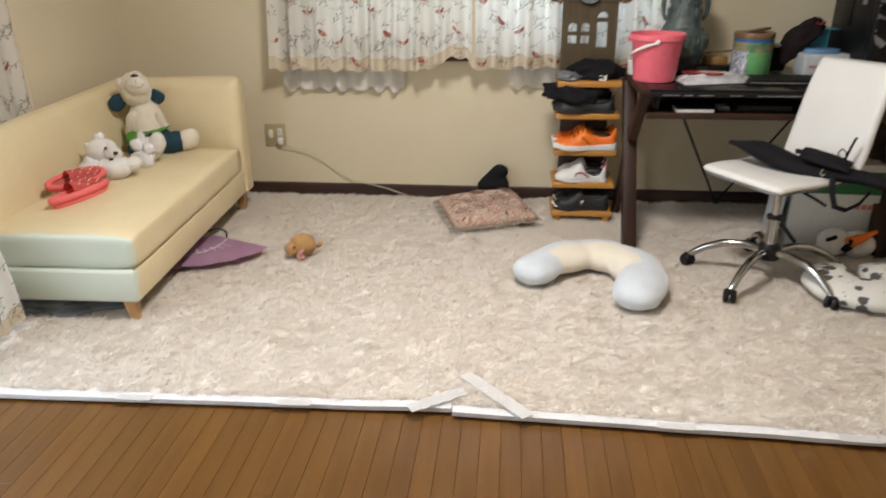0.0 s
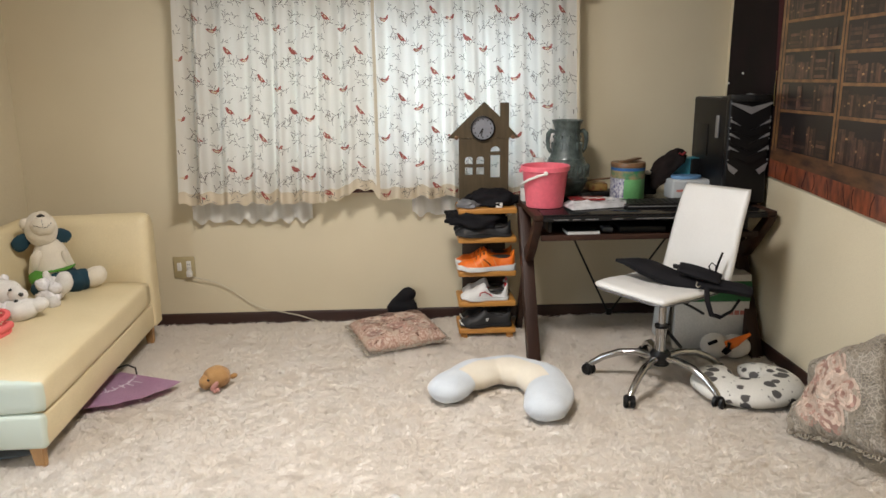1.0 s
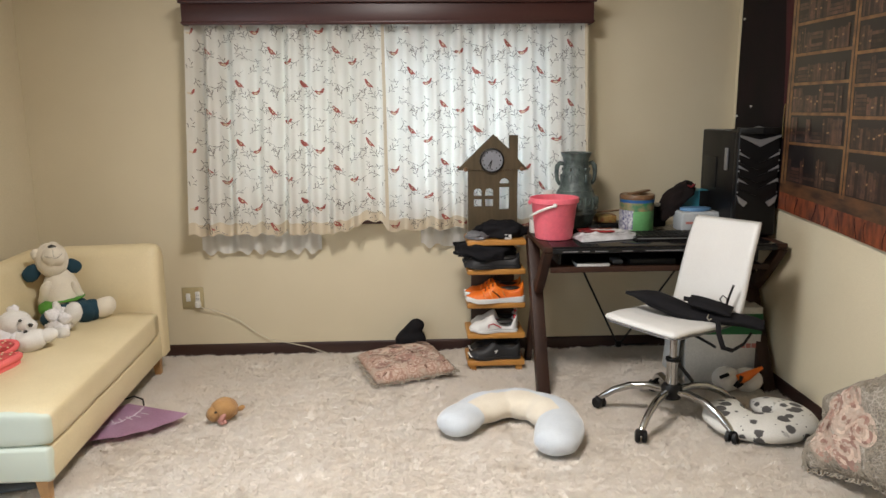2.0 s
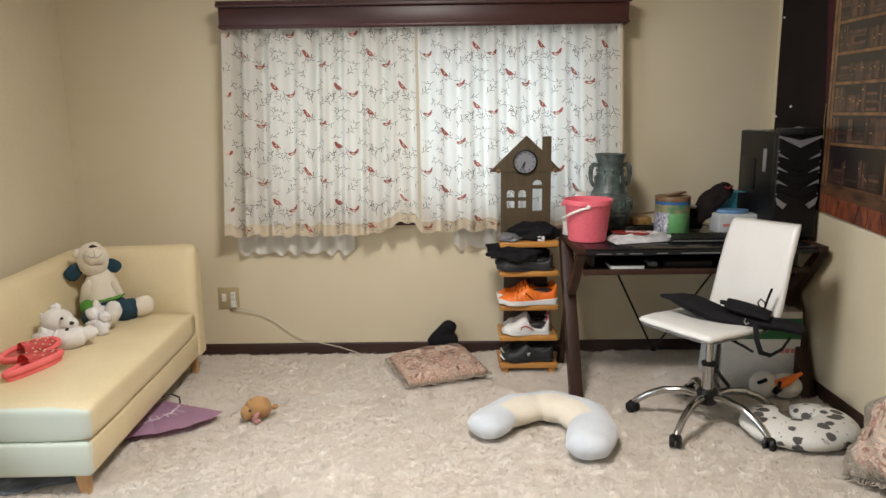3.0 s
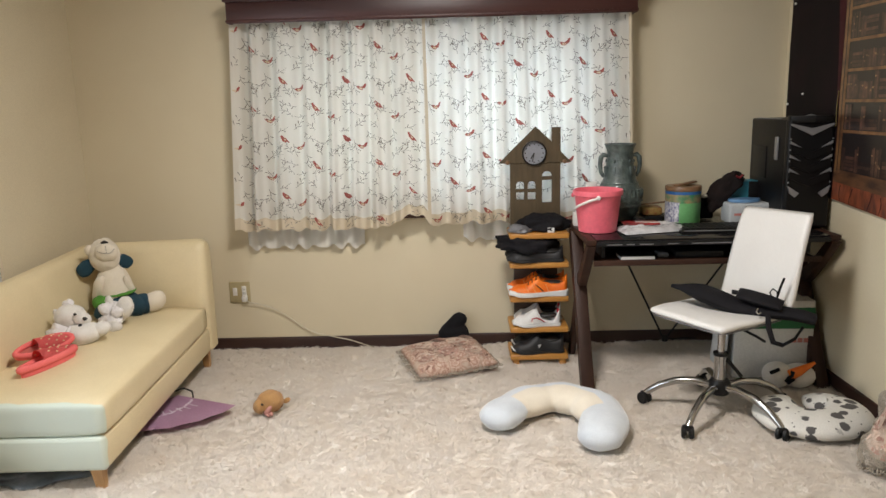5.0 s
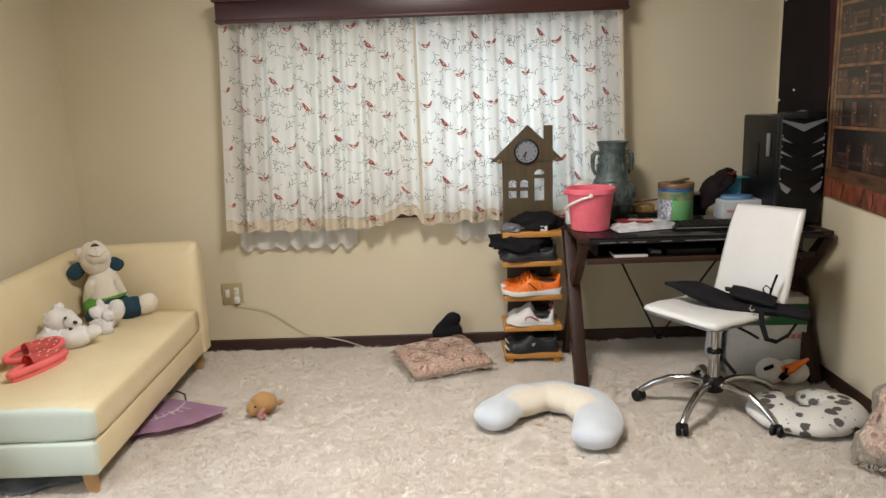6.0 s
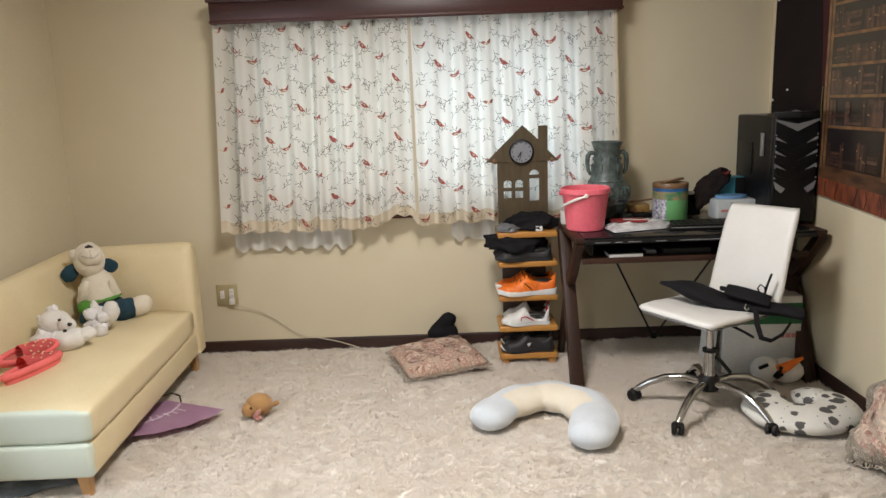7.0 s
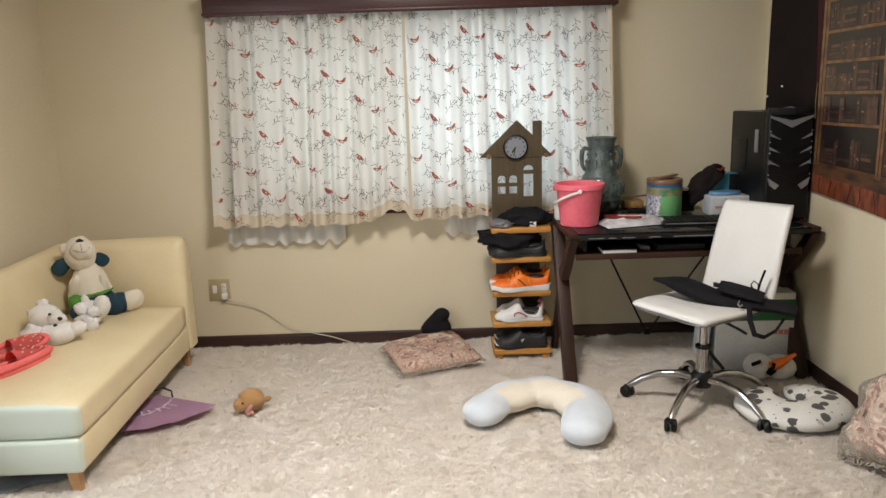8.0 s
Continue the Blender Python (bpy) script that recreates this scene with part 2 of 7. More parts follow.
def tube(pts, radii, seg=12, bm=None, mi=0, flat=1.0, closed=False):
    """A round bar along the points, with a radius for each."""
    bm = bm or bmesh.new()
    pts = [Vector(p) for p in pts]
    if isinstance(radii, (int, float)):
        radii = [radii] * len(pts)
    rings, n = [], len(pts)
    side = None
    for i, p in enumerate(pts):
        if closed:
            d = pts[(i + 1) % n] - pts[i - 1]
        else:
            d = pts[min(i + 1, n - 1)] - pts[max(i - 1, 0)]
        d.normalize()
        if side is None:
            side = d.orthogonal().normalized()
            if abs(d.z) < 0.9:
                side = d.cross(Vector((0, 0, 1))).normalized()
        side = (side - d * side.dot(d)).normalized()
        up = side.cross(d)
        rings.append([bm.verts.new(p + (side * math.cos(a) + up * math.sin(a) * flat) * radii[i])
                      for a in [2 * math.pi * k / seg for k in range(seg)]])
    for i in range(n if closed else n - 1):
        a, b = rings[i], rings[(i + 1) % n]
        for k in range(seg):
            f = bm.faces.new((a[k], a[(k + 1) % seg], b[(k + 1) % seg], b[k]))
            f.material_index = mi
    if not closed:
        for ring in (rings[0][::-1], rings[-1]):
            f = bm.faces.new(ring)
            f.material_index = mi
    bmesh.ops.recalc_face_normals(bm, faces=bm.faces[:])
    return bm


def lathe(profile, seg=32, m=None, bm=None, mi=0):
    """A turned shape from (radius, height) pairs."""
    tmp = bmesh.new()
    rings = [[tmp.verts.new((r * math.cos(2 * math.pi * k / seg), r * math.sin(2 * math.pi * k / seg), z)) for k in range(seg)]
             for r, z in profile]
    for a, b in zip(rings, rings[1:]):
        for k in range(seg):
            tmp.faces.new((a[k], a[(k + 1) % seg], b[(k + 1) % seg], b[k])).material_index = mi
    if profile[0][0] > 0.0005 and profile[-1][0] > 0.0005:
        for k in range(seg):
            tmp.faces.new((rings[-1][k], rings[-1][(k + 1) % seg], rings[0][(k + 1) % seg], rings[0][k])).material_index = mi
    bmesh.ops.remove_doubles(tmp, verts=tmp.verts, dist=0.0002)
    return merge(bm or bmesh.new(), tmp, m)


def slab(outline, t, m=None, bm=None, mi=0, bevel=0.0):
    """A board cut to an outline in the local xy plane, t thick along z."""
    tmp = bmesh.new()
    f = tmp.faces.new([tmp.verts.new((x, y, 0)) for x, y in outline])
    f.normal_update()
    if f.normal.z < 0:
        f.normal_flip()
    r = bmesh.ops.extrude_face_region(tmp, geom=[f])
    bmesh.ops.translate(tmp, vec=(0, 0, t), verts=[v for v in r["geom"] if isinstance(v, bmesh.types.BMVert)])
    bmesh.ops.recalc_face_normals(tmp, faces=tmp.faces[:])
    if bevel:
        bmesh.ops.bevel(tmp, geom=tmp.edges[:], offset=bevel, segments=2, profile=0.5, affect="EDGES")
    for g in tmp.faces:
        g.material_index = mi
    return merge(bm or bmesh.new(), tmp, m)


def sheet(fn, nu, nv, bm=None, mi=0):
    """An open surface from fn(u, v) with u and v from 0 to 1."""
    bm = bm or bmesh.new()
    vs = [[bm.verts.new(fn(i / nu, j / nv)) for j in range(nv + 1)] for i in range(nu + 1)]
    for i in range(nu):
        for j in range(nv):
            bm.faces.new((vs[i][j], vs[i + 1][j], vs[i + 1][j + 1], vs[i][j + 1])).material_index = mi
    return bm


def pad(w, d, h, puff=2.6, n=24, seed=0, wob=0.0, pinch=0.0, bm=None, m=None):
    """A stuffed square cushion, seams at half height."""
    tmp = bmesh.new()
    for sgn in (1, -1):
        def place(u, v):
            a, b = 2 * u - 1, 2 * v - 1
            k = (1 - abs(a) ** puff) * (1 - abs(b) ** puff)
            z = sgn * h / 2 * max(k, 0) ** 0.5
            e = noise.noise(Vector((a * 2.1 + seed, b * 2.1, sgn * 3.0))) * wob
            px = a * w / 2 * (1 - pinch * (1 - b * b) * abs(a) ** 3 * -1 - pinch * (1 - b * b))
            py = b * d / 2 * (1 - pinch * (1 - a * a))
            return Vector((px, py, z + e * max(k, 0)))
        sheet(place, n, n, tmp)
    bmesh.ops.remove_doubles(tmp, verts=tmp.verts, dist=0.0008)
    bmesh.ops.recalc_face_normals(tmp, faces=tmp.faces[:])
    return merge(bm or bmesh.new(), tmp, m)


def shape(name, bm, mats, label="", category="", group="", kind="", sharp=38):
    """A mesh object of its own, from a bmesh."""
    me = bpy.data.meshes.new(name)
    bm.to_mesh(me)
    bm.free()
    for mm in (mats if isinstance(mats, (list, tuple)) else [mats]):
        me.materials.append(mm)
    me.polygons.foreach_set("use_smooth", [True] * len(me.polygons))
    if sharp:
        me.set_sharp_from_angle(angle=radians(sharp))
    return tagged(new(name, me), label, category, group, kind)


def part(name, bm, mats, parent, label="", sharp=38):
    ob = shape(name, bm, mats, label, sharp=sharp)
    ob.parent = parent
    return ob


def thing(name, m, label, category, group=""):
    ob = new(name)
    ob.empty_display_size = 0.1
    ob.matrix_world = m
    return tagged(ob, label, category, group)


def smooth(a, b, x):
    """0 at a, 1 at b, eased between; a may lie above b."""
    t = min(max((x - a) / (b - a), 0), 1)
    return t * t * (3 - 2 * t)


# ---- the room ----
XL, XR, YB, YF, ZC, ZF = -1.99, 1.83, 4.05, -1.9, 2.42, -0.035
WX0, WX1, WZ0, WZ1 = -0.95, 0.88, 0.80, 1.74      # back window
SY0, SY1, SZ1 = 0.35, 2.75, 1.98                  # side window, to the floor
TH = 0.14


def wall_pieces(blocks, name):
    bm = bmesh.new()
    for lo, hi in blocks:
        c = [(a + b) / 2 for a, b in zip(lo, hi)]
        box(c, [b - a for a, b in zip(lo, hi)], bm=bm)
    bmesh.ops.remove_doubles(bm, verts=bm.verts, dist=0.0005)
    return shape(name, bm, M_WALL, kind="structure")


wall_pieces([((XL - TH, YB, ZF), (WX0, YB + TH, ZC)), ((WX1, YB, ZF), (XR + TH, YB + TH, ZC)),
             ((WX0, YB, ZF), (WX1, YB + TH, WZ0)), ((WX0, YB, WZ1), (WX1, YB + TH, ZC))], "wall_north")
wall_pieces([((XL - TH, YF, ZF), (XL, SY0, ZC)), ((XL - TH, SY1, ZF), (XL, YB, ZC)),
             ((XL - TH, SY0, SZ1), (XL, SY1, ZC))], "wall_west")
wall_pieces([((XR, YF, ZF), (XR + TH, YB, ZC))], "wall_east")
wall_pieces([((XL - TH, YF - TH, ZF), (XR + TH, YF, ZC))], "wall_south")
shape("ceiling", box(((XL + XR) / 2, (YB + YF) / 2, ZC + 0.05), (XR - XL + 2 * TH, YB - YF + 2 * TH, 0.1)), M_CEIL, kind="structure")
floor = shape("floor", box(((XL + XR) / 2, (YB + YF) / 2, ZF - 0.06), (XR - XL + 2 * TH, YB - YF + 2 * TH, 0.1)), M_SEAM, kind="structure")


def skirting(name, a, b, inward):
    """A moulded board along the wall foot."""
    a, b, n = Vector(a), Vector(b), Vector(inward)
    d = (b - a)
    prof = [(0.0, 0.0), (0.013, 0.0), (0.013, 0.072), (0.010, 0.082), (0.004, 0.088), (0.0, 0.088)]
    bm = bmesh.new()
    rings = [[bm.verts.new(p + n * o + Vector((0, 0, ZF + h))) for o, h in prof] for p in (a, b)]
    for k in range(len(prof)):
        bm.faces.new((rings[0][k], rings[1][k], rings[1][(k + 1) % 6], rings[0][(k + 1) % 6]))
    bm.faces.new(rings[0]), bm.faces.new(rings[1])
    bmesh.ops.recalc_face_normals(bm, faces=bm.faces[:])
    return shape(name, bm, M_SKIRT, kind="structure", sharp=25)


skirting("baseboard", (XL, YB, 0), (XR, YB, 0), (0, -1, 0))
skirting("baseboard", (XR, YF, 0), (XR, YB - 0.014, 0), (-1, 0, 0))
skirting("baseboard", (XL, SY1, 0), (XL, YB - 0.014, 0), (1, 0, 0))

# back window with sliding sashes
win = tagged(new("window_1"), "aluminium sliding window behind the printed curtains", kind="structure")
for lo, hi in (((WX0, YB + 0.02, WZ0), (WX1, YB + 0.12, WZ0 + 0.035)), ((WX0, YB + 0.02, WZ1 - 0.035), (WX1, YB + 0.12, WZ1)),
               ((WX0, YB + 0.02, WZ0 + 0.035), (WX0 + 0.035, YB + 0.12, WZ1 - 0.035)), ((WX1 - 0.035, YB + 0.02, WZ0 + 0.035), (WX1, YB + 0.12, WZ1 - 0.035))):
    part("window_frame", box([(a + b) / 2 for a, b in zip(lo, hi)], [b - a for a, b in zip(lo, hi)], 0.003), M_PELMET, win)
for x0, x1, y in ((WX0 + 0.035, 0.0, 0.05), (-0.05, WX1 - 0.035, 0.085)):
    for lo, hi in (((x0, y, WZ0 + 0.035), (x0 + 0.04, y + 0.03, WZ1 - 0.035)), ((x1 - 0.04, y, WZ0 + 0.035), (x1, y + 0.03, WZ1 - 0.035)),
                   ((x0 + 0.04, y, WZ0 + 0.035), (x1 - 0.04, y + 0.03, WZ0 + 0.08)), ((x0 + 0.04, y, WZ1 - 0.075), (x1 - 0.04, y + 0.03, WZ1 - 0.035))):
        lo, hi = (lo[0], lo[1] + YB, lo[2]), (hi[0], hi[1] + YB, hi[2])
        part("sash_rail", box([(a + b) / 2 for a, b in zip(lo, hi)], [b - a for a, b in zip(lo, hi)], 0.002), M_GREYPLASTIC, win)
    pane = part("pane", box(((x0 + x1) / 2, YB + y + 0.015, (WZ0 + WZ1) / 2), (x1 - x0 - 0.08, 0.005, WZ1 - WZ0 - 0.155)), M_GLASS, win)
    pane.visible_shadow = False
# inner sill board
part("window_sill", box(((WX0 + WX1) / 2, YB - 0.012, WZ0 - 0.012), (WX1 - WX0 + 0.08, 0.03, 0.024), 0.003), M_PELMET, win)
# side window: frame and two glazed leaves
swin = tagged(new("window_2"), "tall glazed sliding window beside the sofa", kind="structure")
for y0, y1 in ((SY0, SY0 + 0.05), ((SY0 + SY1) / 2 - 0.03, (SY0 + SY1) / 2 + 0.03), (SY1 - 0.05, SY1)):
    part("window_frame", box((XL - 0.09, (y0 + y1) / 2, (ZF + SZ1) / 2), (0.05, y1 - y0, SZ1 - ZF), 0.003), M_GREYPLASTIC, swin)
pane = part("pane", box((XL - 0.09, (SY0 + SY1) / 2, (ZF + SZ1) / 2), (0.005, SY1 - SY0 - 0.1, SZ1 - ZF - 0.01)), M_GLASS, swin)
pane.visible_shadow = False

# ground outside
shape("ground", box((0, 0, ZF - 0.35), (600, 600, 0.2)), mat("pale_gravel", (0.30, 0.29, 0.27), 0.9, None, 2, 40, 0.3), kind="structure")


# ---- curtains ----
PRINT = 0.00305


def bird_a(bm, put, x, z):
    """Perched bird: tan breast, red back and raised tail."""
    def at(*pts):
        return [(x + a * PRINT, z + b * PRINT) for a, b in pts]
    flatpoly(bm, put, at((-8.3, 0), (-5, 2), (-1, 0.3), (3, 2), (1, -5), (-4, -4)), 0)
    flatpoly(bm, put, at((3, 2), (6, 6), (8.3, 5.5), (6.5, -1), (1, -5)), 0)
    flatpoly(bm, put, at((-4.5, -0.8), (1, -0.8), (3, -2), (0.5, -3.8), (-3, -3)), 1)


def bird_b(bm, put, x, z):
    """Sitting bird, all red with a raised head."""
    def at(*pts):
        return [(x + a * PRINT, z + b * PRINT) for a, b in pts]
    flatpoly(bm, put, at((-6.5, 6), (-3.5, 7), (-0.5, 3.2), (3, 1), (5, -5), (1.5, -6.2), (-2.5, -3.5), (-5, 1)), 0)
    flatpoly(bm, put, at((3, 1), (8, -5), (8.5, -7), (5, -5)), 0)
    flatpoly(bm, put, at((-1, 1), (2, 0), (2.5, -3), (0, -2)), 1)


def flatpoly(bm, put, pts, mi):
    cx, cz = sum(p[0] for p in pts) / len(pts), sum(p[1] for p in pts) / len(pts)
    c = put(cx, cz)
    ring = [put(*p) for p in pts]
    if mi and c is not None and all(r is not None for r in ring):
        c, ring = c + Vector((0, -0.0012, 0)), [r + Vector((0, -0.0012, 0)) for r in ring]
    if c is None or any(r is None for r in ring):
        return
    cv = bm.verts.new(c)
    rv = [bm.verts.new(r) for r in ring]
    for i in range(len(rv)):
        bm.faces.new((cv, rv[i], rv[(i + 1) % len(rv)])).material_index = mi


TILE_W, TILE_H = 0.345, 0.302
rt = random.Random(5)
TWIGS = []
for gx in range(5):
    for gz in range(5):
        TWIGS.append(((gx + rt.uniform(0.25, 0.75)) / 5 * TILE_W, (gz + rt.uniform(0.25, 0.75)) / 5 * TILE_H,
                      rt.uniform(0, 6.28), rt.uniform(0.048, 0.080), rt.uniform(-1.0, 1.0), rt.random()))


def ribbon(bm, put, pts, w0, w1):
    vs = []
    for i, (x, z) in enumerate(pts):
        a, b = pts[max(i - 1, 0)], pts[min(i + 1, len(pts) - 1)]
        dx, dz = b[0] - a[0], b[1] - a[1]
        k = math.hypot(dx, dz) or 1
        w = w0 + (w1 - w0) * i / (len(pts) - 1)
        p, q = put(x - dz / k * w, z + dx / k * w), put(x + dz / k * w, z - dx / k * w)
        if p is None or q is None:
            return
        vs.append((bm.verts.new(p), bm.verts.new(q)))
    for (a, b), (c, d) in zip(vs, vs[1:]):
        bm.faces.new((a, b, d, c))


def twig(bm, put, x, z, ang, ln, bend, kind_of):
    pts = []
    for i in range(6):
        a = ang + bend * i / 5
        pts.append((x, z))
        x, z = x + math.cos(a) * ln / 5, z + math.sin(a) * ln / 5
    ribbon(bm, put, pts, 0.0011, 0.0007)
    for i, sgn in ((1, 1), (2, -1), (3, 1), (4, -1))[: 2 if kind_of < 0.4 else (3 if kind_of < 0.8 else 4)]:
        a = ang + bend * i / 5 + sgn * 0.9
        bx, bz = pts[i]
        L = 0.016 + 0.010 * kind_of * (1 if sgn > 0 else 0.5)
        ribbon(bm, put, [(bx, bz), (bx + math.cos(a) * L * 0.5, bz + math.sin(a) * L * 0.5), (bx + math.cos(a) * L, bz + math.sin(a) * L)], 0.0008, 0.0022)


def curtain_panel(name, x0, x1, zt, zb, y0, folds, amp, phase, lift, shift, label, turned=False, flare=(0.0, 0.0)):
    """A pleated printed panel; x runs along the rail (y when turned)."""
    w, h = x1 - x0, zt - zb

    def surf(u, v, off=0.0):
        f = math.sin(2 * math.pi * folds * (u + 0.018 * math.sin(9 * u + phase)) + phase + 0.35 * v)
        g = math.sin(4 * math.pi * folds * (u + 0.018 * math.sin(9 * u + phase)) + 1.1 + 1.7 * phase)
        a = amp * (0.62 + 0.38 * v) * (0.75 + 0.5 * noise.noise(Vector((u * 4.3, phase, 0))))
        dx = 0.012 * math.sin(6.0 * u + 2 * phase) * v
        z = zt - h * v + lift(u) * smooth(0.75, 1, v) + (0.009 * math.sin(2 * math.pi * folds * u + phase + 0.9) + 0.004 * math.sin(3.7 * math.pi * folds * u)) * v
        y = y0 - a * f - 0.46 * a * g - off - 0.02 * v - 0.25 * lift(u) * smooth(0.7, 1, v)
        x = x0 + w * u + dx + (flare[0] * (1 - u) + flare[1] * u) * (1 - v)
        return Vector((y0 - (y - y0) + 0.29 * smooth(2.46, 2.38, x) * smooth(0.3, 1, v), x, z)) if turned else Vector((x, y, z))

    cur = thing(name, Matrix(), label, "curtain", "printed curtains")
    hem = 1 - 0.062 / h
    part("cloth", sheet(lambda u, v: surf(u, v * hem), int(folds * 16), 40), M_CURTAIN, cur, sharp=0)
    part("hem", sheet(lambda u, v: surf(u, hem + v * (1 - hem)), int(folds * 16), 6), M_HEM, cur, "beige doubled hem", sharp=0)

    part("selvedge", sheet(lambda u, v: surf(0.984 + 0.016 * u, v * hem, 0.003), 2, 40), M_HEM, cur, "tan sewn edge", sharp=0)

    def put(x, z):
        u, v = x / w, -z / h
        if not (0.004 < u < 0.996 and 0.004 < v < 0.996):
            return None
        return surf(u, v, 0.0022)
    twigs = bmesh.new()
    for i in range(-1, int(w / TILE_W) + 2):
        for j in range(-1, int(h / TILE_H) + 2):
            ox, oz = i * TILE_W + shift[0], -j * TILE_H + shift[1]
            for kind_of, fx, fz in ((bird_a, 0, 0), (bird_b, 0.26, 0.32), (bird_a, 0.51, 0.51), (bird_b, 0.75, 0.87)):
                bird = bmesh.new()
                kind_of(bird, put, ox + fx * TILE_W, oz - fz * TILE_H)
                if len(bird.faces) > 0:
                    part("bird_print", bird, [M_BIRD, M_BIRD2], cur, sharp=0)
                else:
                    bird.free()
            for tx, tz, a, ln, bd, kd in TWIGS:
                twig(twigs, put, ox + tx, oz - tz, a, ln, bd, kd)
    part("twig_print", twigs, M_TWIG, cur, "grey twigs printed on the cloth", sharp=0)["kind"] = "stuff"
    return cur


CY = 3.935
curtain_panel("printed_curtain", -1.135, -0.075, 1.80, 0.70, CY, 8.0, 0.046, 0.4,
              lambda u: 0.070 * smooth(0.74, 0.93, u) * (1 - 0.85 * smooth(0.95, 1.0, u)), (0.02, -0.051),
              "white cotton curtain printed with red birds and twigs", flare=(0.052, 0.0))
curtain_panel("printed_curtain", -0.07, 1.015, 1.80, 0.705, CY + 0.008, 8.0, 0.046, 2.2, lambda u: 0.012 * math.sin(5 * u), (0.045, -0.156),
              "white cotton curtain printed with red birds, backlit by the window", flare=(0.0, -0.038))
curtain_panel("printed_curtain", 2.05, 3.10, 1.98, 0.02, -1.945, 6.0, 0.018, 1.0, lambda u: 0.0, (0.1, -0.08),
              "long printed curtain hanging beside the sofa end", turned=True)


def liner(x0, x1, zt, zb, y0, folds, label, mm=None):
    def surf(u, v):
        f = math.sin(2 * math.pi * folds * u + 0.8 * math.sin(5 * u))
        return Vector((x0 + (x1 - x0) * u, y0 - 0.014 * f * (0.6 + 0.4 * v), zt - (zt - zb) * v + (0.012 * math.sin(2 * math.pi * folds * u + 1.2) + 0.006 * math.sin(2.7 * math.pi * folds * u + 1)) * v))
    return shape("lace_liner", sheet(surf, int(folds * 14), 30), mm or M_LINER, label, "curtain", "lace liners", sharp=0)


# added out of sight: fills the liner gap so no bright stripe shows
liner(-0.44, -0.09, 1.78, 0.825, 4.018, 4, "unseen lace liner added behind the curtain to dim the daylight")
liner(-1.10, -0.45, 1.78, 0.585, 4.018, 7, "plain white lace liner hanging below the curtain hem")
# added out of sight too, to soften the daylight through the right panel
liner(-0.08, 0.095, 1.78, 0.79, 4.020, 3, "unseen short thin liner added behind the curtain to dim the daylight", M_LINERTHIN)
liner(0.10, 0.98, 1.78, 0.605, 4.020, 9, "thin white lace liner showing below the curtain hem", M_LINERTHIN)

tagged(shape("window_sill", box((-0.05, YB - 0.006, 0.742), (2.06, 0.010, 0.024), 0.002), M_PELMET, "dark brown wooden sill under the window", "sill"), kind="structure")

# pelmet box over the curtains
pel = thing("curtain_pelmet", Matrix.Translation((0, 0, 1.78)), "dark mahogany wooden pelmet box above the window", "pelmet")
PX0, PX1 = -1.080, 0.996
part("front_board", box(((PX0 + PX1) / 2, 3.875, 0.055), (PX1 - PX0, 0.018, 0.12), 0.003), M_PELMET, pel)
part("moulding", box(((PX0 + PX1) / 2, 3.8645, 0.006), (PX1 - PX0 + 0.008, 0.006, 0.012), 0.002), M_PELMET, pel)
part("moulding", box(((PX0 + PX1) / 2, 3.858, 0.108), (PX1 - PX0 + 0.020, 0.022, 0.020), 0.004), M_PELMET, pel)
part("top_board", box(((PX0 + PX1) / 2, 3.955, 0.124), (PX1 - PX0 + 0.02, 0.188, 0.014), 0.003), M_PELMET, pel)
for x in (PX0 + 0.009, PX1 - 0.009):
    part("end_board", box((x, 3.967, 0.055), (0.018, 0.165, 0.12), 0.003), M_PELMET, pel)
part("curtain_rail", box(((PX0 + PX1) / 2, 3.94, 0.04), (PX1 - PX0 - 0.05, 0.02, 0.012), 0.002), M_WHITEPL, pel)

# ---- rug ----
def edge_left(x):
    return 2.037 + 0.028 * (x + 0.03)


def edge_right(x):
    return 2.022 - 0.037 * (x + 0.03)


def pile(x, y):
    return (-0.013 + 0.007 * noise.noise(Vector((x * 5, y * 5, 0))) + 0.008 * noise.noise(Vector((x * 15, y * 15, 4)))
            + 0.005 * noise.noise(Vector((x * 32, y * 32, 8))))


